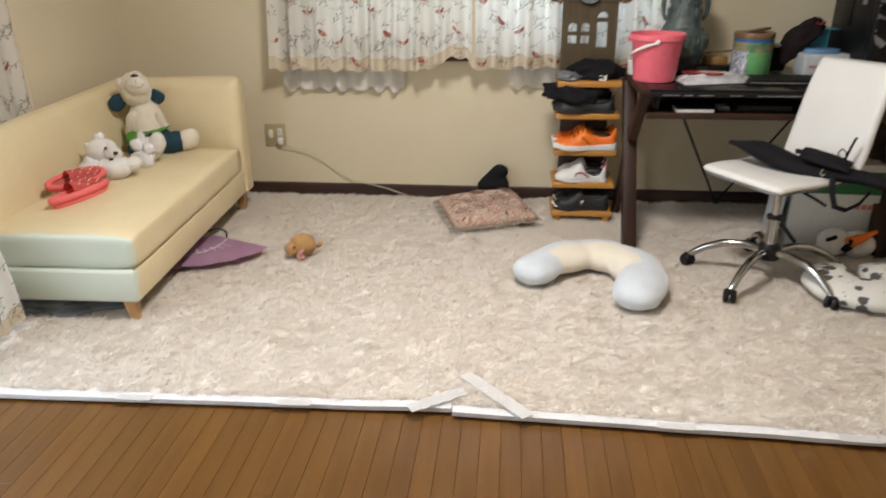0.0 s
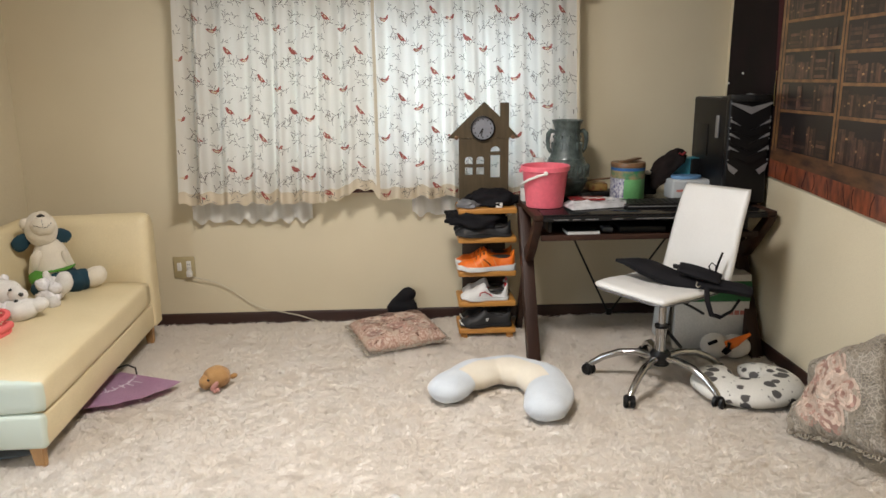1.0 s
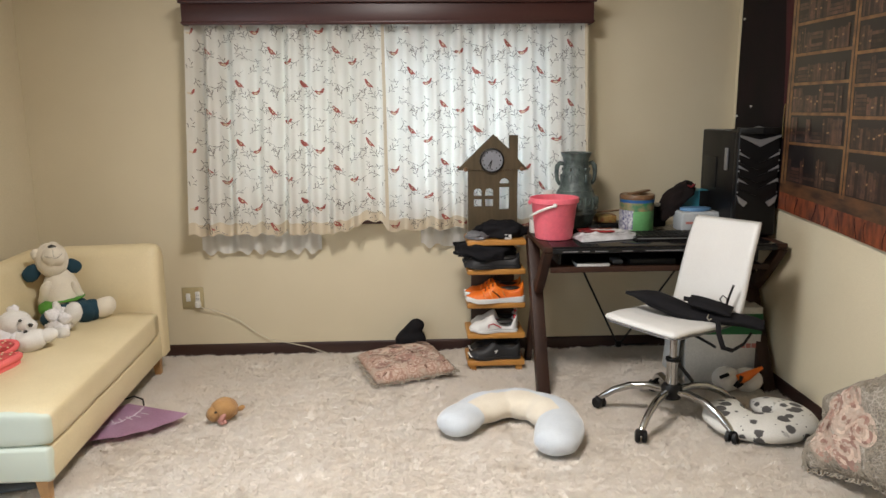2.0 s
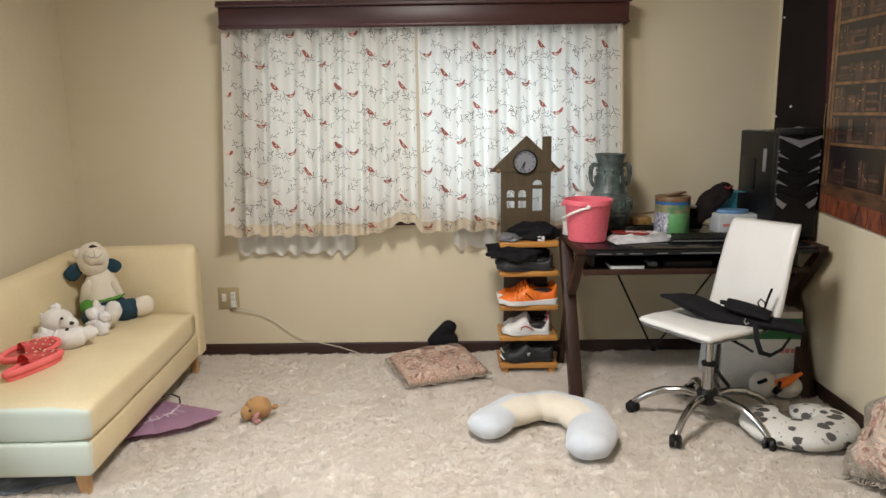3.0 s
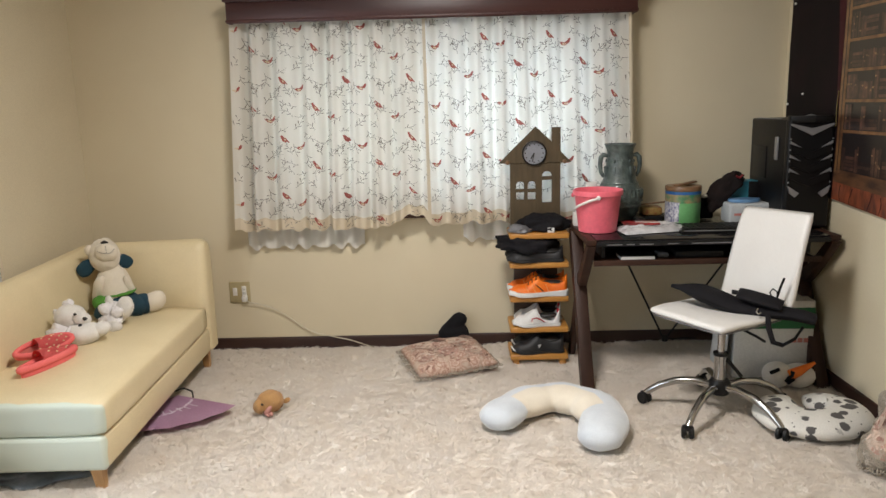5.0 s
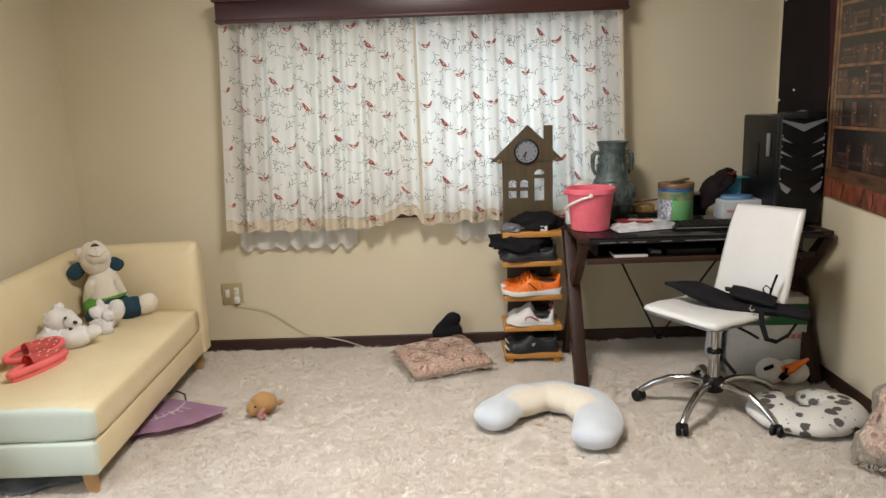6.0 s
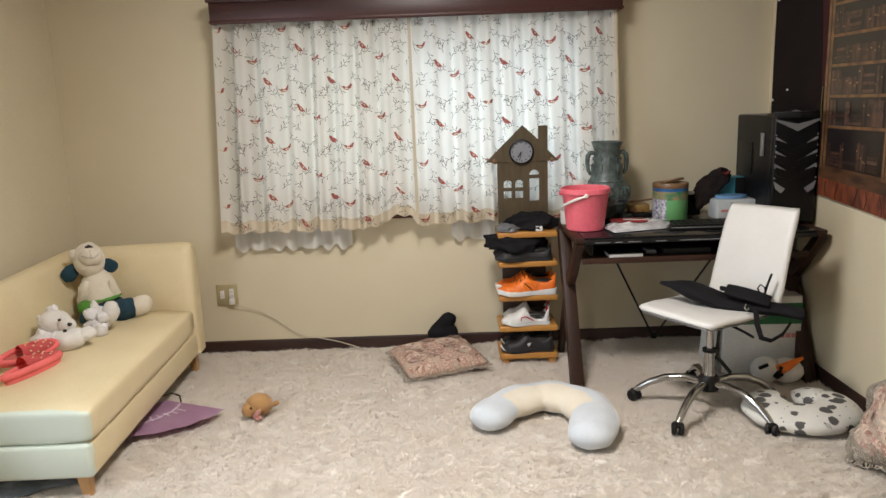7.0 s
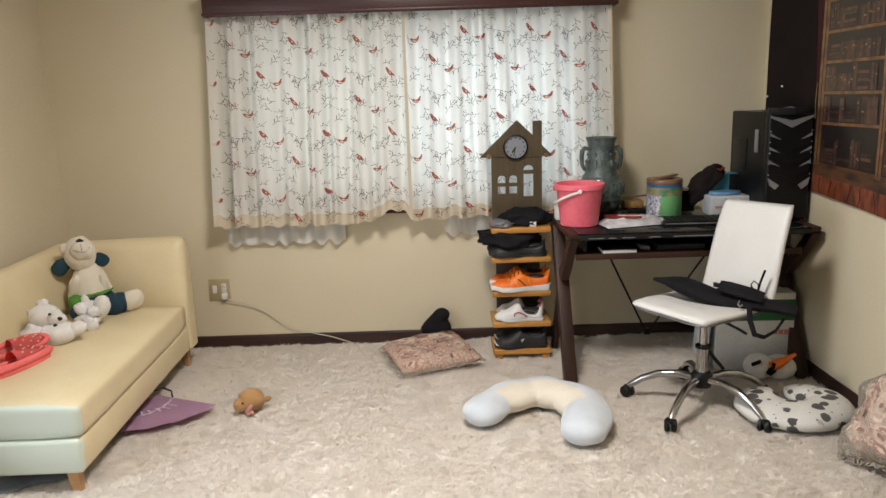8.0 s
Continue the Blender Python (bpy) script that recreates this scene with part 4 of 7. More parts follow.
# ---- office chair ----
def office_chair():
    c = thing("office_chair", pose(1.190, 3.043, 0, 0, 0, 0), "white leatherette office chair with chrome five-star base", "chair")
    part("hub", lathe([(0.0, 0.085), (0.040, 0.085), (0.046, 0.10), (0.046, 0.135), (0.036, 0.15), (0.0, 0.15)], 24), M_BLACKPLASTIC, c)
    part("column_sleeve", lathe([(0.0, 0.145), (0.027, 0.145), (0.027, 0.255), (0.030, 0.262), (0.0, 0.262)], 24), M_CHROME, c)
    part("collar", lathe([(0.0, 0.255), (0.032, 0.258), (0.032, 0.270), (0.0, 0.270)], 24), M_BLACKPLASTIC, c)
    part("gas_column", lathe([(0.0, 0.26), (0.016, 0.26), (0.016, 0.410), (0.0, 0.410)], 20), M_CHROME, c)
    part("seat_plate", box((0.0, 0.01, 0.405), (0.17, 0.20, 0.028), 0.008), M_BLACKPLASTIC, c)
    part("lever", tube([(0.05, -0.02, 0.392), (0.10, -0.11, 0.375), (0.12, -0.15, 0.365)], 0.006, 8), M_BLACKPLASTIC, c)
    part("column_lever", tube([(0.02, -0.01, 0.245), (0.085, -0.02, 0.165)], 0.008, 8), M_BLACKPLASTIC, c)
    for k in range(5):
        a = radians(229 + 72 * k)
        dx, dy = math.cos(a), math.sin(a)
        pts = [(dx * r, dy * r, z) for r, z in ((0.03, 0.118), (0.10, 0.128), (0.18, 0.118), (0.25, 0.088), (0.295, 0.055), (0.312, 0.040))]
        part("leg", tube(pts, [0.016, 0.0165, 0.0165, 0.0155, 0.0145, 0.013], 14), M_CHROME, c, "curved chrome leg")
        tw = a + 0.5 + k * 1.3
        side = Vector((-math.sin(tw), math.cos(tw), 0))
        ctr = Vector((dx * 0.315, dy * 0.315, 0.018))
        w = part("caster", box(ctr + Vector((0, 0, 0.018)), (0.034, 0.034, 0.024), 0.008), M_BLACKPLASTIC, c, "black twin-wheel caster")
        for sg in (-1, 1):
            m = Matrix.Translation(ctr + side * 0.014 * sg) @ side.to_track_quat("Z", "Y").to_matrix().to_4x4()
            part("wheel", lathe([(0.0, -0.010), (0.021, -0.010), (0.027, -0.005), (0.027, 0.005), (0.021, 0.010), (0.0, 0.010)], 20, m), M_BLACKPLASTIC, w)
    # shell: seat and back turned towards the room
    turn = pose(0.012, -0.034, 0.010, 0, 0, -55)     # local -y is the chair's front
    seat_turn = pose(-0.010, 0.028, 0.004, 0, 0, -59)

    def seat_fn(sgn):
        def f(u, v):
            a, b = 2 * u - 1, 2 * v - 1
            e = (abs(a) ** 7 + abs(b) ** 7)
            rnd = 1 - 0.06 * (abs(a) ** 6) * (abs(b) ** 6)
            edge = max(1 - max(abs(a), abs(b)) ** 10, 0)
            z = 0.436 + 0.014 * b * b * (1 if b < 0 else 0.6) - 0.030 * max(-b - 0.55, 0) + sgn * 0.017 * math.sqrt(edge)
            z += 0.030 * max(b - 0.75, 0) * 2
            return Vector((a * 0.205 * rnd, b * 0.226 * rnd + 0.006, z))
        return f
    bm = bmesh.new()
    sheet(seat_fn(1), 30, 30, bm), sheet(seat_fn(-1), 30, 30, bm)
    bmesh.ops.remove_doubles(bm, verts=bm.verts, dist=0.0006)
    bmesh.ops.recalc_face_normals(bm, faces=bm.faces[:])
    bmesh.ops.transform(bm, matrix=seat_turn, verts=bm.verts)
    part("seat", bm, M_CHAIRWHITE, c, "white padded seat", sharp=0)

    def back_fn(sgn):
        def f(u, v):
            a, t = 2 * u - 1, v
            edge = max(1 - max(abs(a), abs(2 * t - 1)) ** 12, 0)
            w = 0.176 * (1 - 0.06 * t) * (1 - 0.05 * (abs(a) ** 6) * (abs(2 * t - 1) ** 8))
            z = 0.448 + 0.405 * t
            y = 0.200 + 0.080 * t * t + 0.035 * t + sgn * 0.015 * math.sqrt(edge)
            y -= 0.030 * (1 - t) ** 6
            return Vector((a * w, y, z))
        return f
    bm = bmesh.new()
    sheet(back_fn(1), 26, 34, bm), sheet(back_fn(-1), 26, 34, bm)
    bmesh.ops.remove_doubles(bm, verts=bm.verts, dist=0.0006)
    bmesh.ops.recalc_face_normals(bm, faces=bm.faces[:])
    bmesh.ops.transform(bm, matrix=turn, verts=bm.verts)
    part("backrest", bm, M_CHAIRWHITE, c, "white padded backrest", sharp=0)
    # piping round the seat
    pts = []
    for i in range(48):
        a = 2 * math.pi * i / 48
        ca, sa = math.cos(a), math.sin(a)
        k = (abs(ca) ** 8 + abs(sa) ** 8) ** (-1 / 8)
        x, y = 0.200 * ca * k, 0.222 * sa * k + 0.006
        b = y / 0.215
        pts.append(seat_turn @ Vector((x, y, 0.423 + 0.014 * b * b * (1 if b < 0 else 0.6) - 0.030 * max(-b - 0.55, 0) + 0.060 * max(b - 0.75, 0))))
    part("piping", tube(pts, 0.0035, 6, closed=True), M_GREYPLASTIC, c, "grey seam piping")
    return c


office_chair()


# ---- black bag lying on the chair ----
def sling_bag():
    b = thing("long_black_bag", pose(1.138, 3.035, 0.474, 0, 0, 0), "long black nylon bag with straps, lying across the chair", "bag")
    a0, a1 = Vector((-0.130, 0.14, 0.062)), Vector((0.375, -0.135, -0.028))
    pts, rad = [], []
    for i in range(15):
        t = i / 14
        p = a0.lerp(a1, t)
        pts.append(p + Vector((0, 0, 0.010 * math.sin(9 * t) - 0.012 * math.sin(math.pi * t))))
        rad.append((0.012 + 0.045 * smooth(0, 0.25, t) + 0.012 * math.sin(5 * t)) * (1 if t < 0.97 else 0.85))
    part("bag_body", tube(pts, rad, 16, flat=0.55), M_BLACKCLOTH, b)
    part("pocket", pad(0.18, 0.085, 0.036, m=Matrix.Translation((0.18, -0.050, 0.046)) @ pose(0, 0, 0, 14, 12, -29)), M_BLACKCLOTH, b)
    part("flap", box((0.10, 0.02, 0.070), (0.09, 0.05, 0.010), 0.004, m=pose(0.02, 0.02, 0.0, 0, 8, -20)), M_BLACKCLOTH, b)
    part("strap", tube([(0.19, -0.11, 0.00), (0.180, -0.15, -0.05), (0.195, -0.165, -0.105), (0.235, -0.165, -0.118), (0.285, -0.155, -0.095), (0.32, -0.145, -0.05)], 0.011, 8, flat=0.25), M_BLACKCLOTH, b)
    part("strap", tube([(0.245, -0.06, 0.050), (0.255, -0.06, 0.090), (0.270, -0.06, 0.135)], 0.010, 8, flat=0.35), M_BLACKCLOTH, b)
    part("loop", tube([(0.225, -0.07, 0.05), (0.210, -0.07, 0.078), (0.222, -0.07, 0.094), (0.24, -0.07, 0.08), (0.242, -0.07, 0.055)], 0.003, 6), M_BLACKCLOTH, b)
    part("snap_hook", tube([(0.150, -0.105, 0.022), (0.142, -0.112, 0.010), (0.150, -0.116, 0.000), (0.160, -0.112, 0.006)], 0.0035, 8), M_CHROME, b, "small chrome hook")
    return b


sling_bag()


# ---- shoe rack ----
RX0, RX1, RYF, RYB = 0.333, 0.637, 3.695, 3.925
SHELVES = (0.040, 0.190, 0.355, 0.535, 0.688)


def shoe_rack():
    r = thing("shoe_rack", Matrix(), "narrow honey-coloured wooden shoe rack with five shelves", "shoe rack")
    for z in SHELVES:
        part("shelf", box(((RX0 + RX1) / 2, (RYF + RYB) / 2, z - 0.014), (RX1 - RX0, RYB - RYF, 0.030), 0.008, 3), M_RACKWOOD, r)
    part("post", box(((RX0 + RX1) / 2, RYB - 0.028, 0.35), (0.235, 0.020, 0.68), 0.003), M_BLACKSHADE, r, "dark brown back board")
    part("foot", box((RX0 + 0.03, (RYF + RYB) / 2, 0.0), (0.035, RYB - RYF - 0.02, 0.052), 0.006), M_RACKWOOD, r)
    part("foot", box((RX1 - 0.03, (RYF + RYB) / 2, 0.0), (0.035, RYB - RYF - 0.02, 0.052), 0.006), M_RACKWOOD, r)
    return r


M_ORANGEPALE = mat("pale_orange_film", (0.90, 0.38, 0.12), 0.3)
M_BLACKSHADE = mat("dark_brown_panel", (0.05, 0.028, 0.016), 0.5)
shoe_rack()


def shoe(m, mats, label, kind_of="runner", L=0.275, W=0.095):
    """A shoe along local x, toe at -x. mats: upper, sole, trim."""
    s = thing("shoe", m, label, "shoe", "shoes on the rack")
    n, k = 26, 14
    low = kind_of in ("slip", "dress")

    def prof(t):
        """Half width, top height and opening at t from toe to heel."""
        w = W / 2 * (0.45 + 0.55 * smooth(0, 0.16, t)) * (1 - 0.26 * smooth(0.35, 0.62, t) + 0.14 * smooth(0.7, 0.9, t)) * (1 - 0.45 * smooth(0.95, 1.0, t))
        h = 0.030 + 0.022 * smooth(0, 0.15, t) + (0.048 if not low else 0.022) * smooth(0.22, 0.55, t) - 0.018 * smooth(0.58, 0.75, t) + 0.022 * smooth(0.82, 0.97, t)
        if kind_of == "slip":
            h += 0.014 * smooth(0.2, 0.45, t) - 0.040 * smooth(0.52, 0.62, t) * (1 - smooth(0.84, 0.94, t))
        return w, h
    bm = bmesh.new()
    rings = []
    for i in range(n + 1):
        t = i / n
        w, h = prof(t)
        x = -L / 2 + L * t
        o = smooth(0.48, 0.62, t) * (1 - smooth(0.93, 0.99, t))
        ring = []
        for j in range(k + 1):
            a = math.pi * j / k
            y, z = math.cos(a), math.sin(a) ** 0.75
            dip = o * 0.55 * smooth(0.55, 1.0, math.sin(a))
            ring.append(bm.verts.new((x, y * w * (1 - 0.12 * z), 0.018 + (h - 0.012) * z * (1 - dip))))
        rings.append(ring)
    for a, b in zip(rings, rings[1:]):
        for j in range(k):
            f = bm.faces.new((a[j], a[j + 1], b[j + 1], b[j]))
    bm.faces.new(rings[0]), bm.faces.new(rings[-1][::-1])
    bmesh.ops.recalc_face_normals(bm, faces=bm.faces[:])
    part("upper", bm, mats[0], s, sharp=0)
    out = [(-L / 2 - 0.004 + (L + 0.010) * i / 24, prof(i / 24)[0] + 0.004) for i in range(25)]
    out = out + [(x, -y) for x, y in out[::-1]]
    bm = slab(out, 0.024 if kind_of == "runner" else 0.016, bevel=0.003)
    for v in bm.verts:
        v.co.z += 0.010 * smooth(-L / 2 + 0.07, -L / 2, v.co.x) + (0.010 * smooth(0.02, L / 2, v.co.x) if kind_of == "runner" and v.co.z > 0.01 else 0)
    part("sole", bm, mats[1], s)
    part("lining", ball((L * 0.26, 0, 0.052 if low else 0.066), (0.058, 0.026, 0.012), seg=16, rings=8), M_TWINE, s, "dark shoe lining")
    if kind_of == "runner":
        for q in range(5):
            x = -0.055 + q * 0.020
            z = prof((x + L / 2) / L)[1] + 0.009
            part("lace", tube([(x, -0.026, z - 0.010), (x + 0.006, 0, z), (x, 0.026, z - 0.010)], 0.003, 6), M_TWINE, s, "dark lace")
        for q in range(4):
            x = -0.075 + q * 0.035
            part("overlay", tube([(x + 0.02, -W * 0.475 * (1 - 0.10 * (q > 1)), 0.026), (x + 0.012, -W * 0.44 * (1 - 0.14 * (q > 1)), 0.044), (x + 0.004, -W * 0.34, 0.064)], 0.0035, 6, flat=0.5), M_ORANGEPALE, s, "shiny pale orange overlay")
        part("stripe", tube([(0.02, -W * 0.42, 0.030), (0.0, -W * 0.40, 0.050), (-0.02, -W * 0.36, 0.066)], 0.005, 6, flat=0.5), mats[2], s)
    if kind_of == "slip":
        part("logo_band", tube([(-0.03, -W * 0.46, 0.030), (-0.03, -W * 0.44, 0.045), (-0.005, -W * 0.42, 0.050), (0.025, -W * 0.40, 0.034), (0.035, -W * 0.41, 0.026)], 0.0055, 6, flat=0.5), mats[2], s)
        part("heel_tab", box((L * 0.47, 0, 0.068), (0.012, 0.03, 0.036), 0.004), mats[2], s)
    if kind_of == "sport":
        part("toe_rim", tube([(-L / 2 + 0.035, -W * 0.43, 0.012), (-L / 2 + 0.004, -W * 0.27, 0.022), (-L / 2 - 0.006, 0, 0.036)], 0.005, 6), M_SHOEWHITE, s, "white toe rim")
        part("stripe", tube([(0.0, -W * 0.42, 0.036), (0.012, -W * 0.40, 0.052), (-0.005, -W * 0.40, 0.046)], 0.003, 6), M_SHOEWHITE, s)
    return s


MX = (RX0 + RX1) / 2
shoe(pose(MX - 0.005, 3.735, SHELVES[2] + 0.001, 0, 0, 4), (M_ORANGE, M_SHOEWHITE, M_BLACKPLASTIC), "orange mesh running shoe with a white sole", "runner", 0.30, 0.105)
shoe(pose(MX - 0.005, 3.845, SHELVES[2] + 0.001, 0, 0, 2), (M_ORANGE, M_SHOEWHITE, M_BLACKPLASTIC), "orange mesh running shoe with a white sole", "runner", 0.30, 0.105)
shoe(pose(MX - 0.012, 3.740, SHELVES[1] + 0.001, 0, 0, 4), (M_SHOEWHITE, M_SHOEWHITE, M_SHOERED), "white slip-on shoe with red trim", "slip", 0.245, 0.09)
shoe(pose(MX + 0.005, 3.845, SHELVES[1] + 0.001, 0, 0, 2), (M_SHOEWHITE, M_SHOEWHITE, M_SHOERED), "white slip-on shoe with red trim", "slip", 0.245, 0.09)
shoe(pose(MX - 0.005, 3.745, SHELVES[0] + 0.001, 0, 0, 3), (M_SHOEBLACK, M_SHOEBLACK, M_SHOEBLACK), "black sports shoe with a white toe rim", "sport", 0.27, 0.09)
shoe(pose(MX + 0.005, 3.850, SHELVES[0] + 0.001, 0, 0, 2), (M_SHOEBLACK, M_SHOEBLACK, M_SHOEBLACK), "black sports shoe with a white toe rim", "sport", 0.27, 0.09)
shoe(pose(MX - 0.02, 3.735, SHELVES[3] + 0.001, 0, 0, 3), (M_SHOEBLACK, M_SHOEBLACK, M_SHOEBLACK), "black leather dress shoe", "dress", 0.285, 0.095)
shoe(pose(MX - 0.02, 3.850, SHELVES[3] + 0.001, 0, 0, 3), (M_SHOEBLACK, M_SHOEBLACK, M_SHOEBLACK), "black leather dress shoe", "dress", 0.285, 0.095)


def crumpled(name, m, w, d, h, mm, label, seed, category="clothing"):
    """A soft heap of cloth."""
    tmp = bmesh.new()
    bmesh.ops.create_icosphere(tmp, subdivisions=4, radius=1)
    for v in tmp.verts:
        p = v.co.copy()
        k = 1 + 0.30 * noise.noise(p * 1.8 + Vector((seed, 0, 0))) + 0.14 * noise.noise(p * 5 + Vector((0, seed, 0)))
        v.co = Vector((p.x * w / 2 * k, p.y * d / 2 * k, max(p.z, -0.35) * h / 2 * k))
    lo = min(v.co.z for v in tmp.verts)
    bmesh.ops.translate(tmp, vec=(0, 0, -lo), verts=tmp.verts)
    ob = shape(name, tmp, mm, label, category, sharp=0)
    ob.matrix_world = m
    return ob


crumpled("black_pouch", pose(MX - 0.065, 3.78, SHELVES[3] + 0.052, 0, 4, 5), 0.34, 0.20, 0.135, M_BLACKCLOTH, "black cloth bag stuffed over the shoes", 3.1, "bag")
crumpled("folded_hat", pose(MX + 0.03, 3.80, SHELVES[4] + 0.003, 0, 0, 10), 0.27, 0.17, 0.12, M_BLACKCLOTH, "folded black cloth hat on the rack top", 7.7, "hat")
crumpled("grey_strap", pose(MX - 0.10, 3.74, SHELVES[4] + 0.003, 0, 0, -20), 0.12, 0.10, 0.055, M_GREYPLASTIC, "grey and black strap on the rack top", 9.2, "strap")
shape("paper_tag", box((MX + 0.06, 3.712, SHELVES[4] + 0.014), (0.035, 0.004, 0.026), 0.001), M_PAPER, "small white paper tag on the rack top", "tag")


# ---- house-shaped clock standing on the rack ----
def house_clock():
    cy = 3.835
    c = thing("house_clock", Matrix.Translation((0.478, cy, SHELVES[4] + 0.002)), "dark brown house-shaped clock with cut-out windows", "clock")
    k = 1.028
    m = Matrix(((k, 0, 0, 0), (0, 0, -1, 0), (0, k, 0, -0.015), (0, 0, 0, 1)))
    body = bmesh.new()
    # boards between the cut-out windows, butted edge to edge
    cols = [(-0.128, -0.098), (-0.098, -0.058), (-0.058, -0.040), (-0.040, 0.000), (0.000, 0.032), (0.032, 0.082), (0.082, 0.124)]
    z_bot, z_top = 0.0, 0.352
    def rect(x0, x1, z0, z1):
        slab([(x0, z0), (x1, z0), (x1, z1), (x0, z1)], 0.020, m, body)
    for i, (a, b) in enumerate(cols):
        if i in (1, 3):
            for z0, z1 in ((z_bot, 0.168), (0.205, 0.222)):
                rect(a, b, z0, z1)
            # arched upper light
            q = [(a, 0.244)] + [((a + b) / 2 - 0.020 * math.cos(t), 0.244 + 0.016 * math.sin(t)) for t in [math.pi * j / 10 for j in range(11)]] + [(b, 0.244)]
            slab(q[1:-1] + [(b, z_top), (a, z_top)], 0.020, m, body)
        elif i == 5:
            for z0, z1 in ((z_bot, 0.152), (0.266, 0.284)):
                rect(a, b, z0, z1)
            q = [((a + b) / 2 - 0.025 * math.cos(t), 0.286 + 0.024 * math.sin(t)) for t in [math.pi * j / 10 for j in range(11)]]
            slab(q + [(b, z_top), (a, z_top)], 0.020, m, body)
        else:
            rect(a, b, z_bot, z_top)
    part("body", body, M_CLOCKWOOD, c, sharp=20)
    part("roof", slab([(-0.186, 0.353), (0.178, 0.353), (0.124, 0.408), (0.124, 0.527), (0.080, 0.527), (0.080, 0.458), (0.0, 0.532)], 0.024,
                      Matrix.Translation((0, -0.002, 0)) @ m), M_CLOCKWOOD, c, "gabled roof with chimney", sharp=20)
    fm = Matrix.Translation((-0.008, -0.024, 0.398)) @ Matrix.Rotation(radians(90), 4, "X")
    part("bezel", lathe([(0.056, 0.0), (0.064, 0.002), (0.064, 0.012), (0.056, 0.014)], 40, fm), M_BLACKPLASTIC, c)
    face = part("dial", lathe([(0.0, 0.0), (0.058, 0.0), (0.058, 0.004), (0.0, 0.004)], 40, fm), M_FACE, c, "grey clock dial")
    for h in range(12):
        a = radians(30 * h)
        part("hour_mark", box((0.046 * math.sin(a), 0.046 * math.cos(a), 0.005), (0.006, 0.006, 0.002), m=fm), M_TWINE, face)
    for a, ln, w in ((212, 0.034, 0.006), (193, 0.044, 0.004)):
        part("clock_hand", box((0, ln / 2, 0.0065), (w, ln, 0.002), m=fm @ Matrix.Rotation(-radians(a), 4, "Z")), M_TWINE, face)
    for x in (-0.145, 0.148):
        part("knob", ball((x, -0.030, 0.352), (0.012, 0.010, 0.012), seg=12, rings=8), M_TAPEBROWN, c)
    part("foot_board", box((0, 0.012, 0.006), (0.25, 0.05, 0.012), 0.002), M_CLOCKWOOD, c)
    return c


house_clock()


# ---- on the desk ----
def bucket():
    b = thing("bucket", pose(0.748, 3.545, DZ, 0, 0, 0), "pink plastic bucket with a white handle on the desk", "bucket")
    prof = [(0.0, 0.0), (0.084, 0.0), (0.090, 0.004), (0.110, 0.175), (0.112, 0.178), (0.119, 0.180), (0.120, 0.200), (0.117, 0.204), (0.112, 0.202), (0.108, 0.180), (0.087, 0.010), (0.0, 0.008)]
    part("pail", lathe(prof, 48), M_PINK, b)
    # the handle hangs down on the near side
    low = [Vector((-0.122, -0.03, 0.115)), Vector((-0.119, -0.052, 0.122)), Vector((-0.095, -0.082, 0.142)), Vector((-0.055, -0.108, 0.163)), Vector((-0.025, -0.118, 0.172))]
    part("handle", tube(low, [0.006, 0.0065, 0.0065, 0.0065, 0.005], 10), M_WHITEPL, b, "white plastic carrying handle")
    part("handle_lug", ball((-0.018, -0.116, 0.176), (0.011, 0.007, 0.011), seg=12, rings=8), M_WHITEPL, b)
    part("handle_lug", ball((-0.118, 0.010, 0.178), (0.009, 0.010, 0.011), seg=12, rings=8), M_PINK, b)
    return b


bucket()


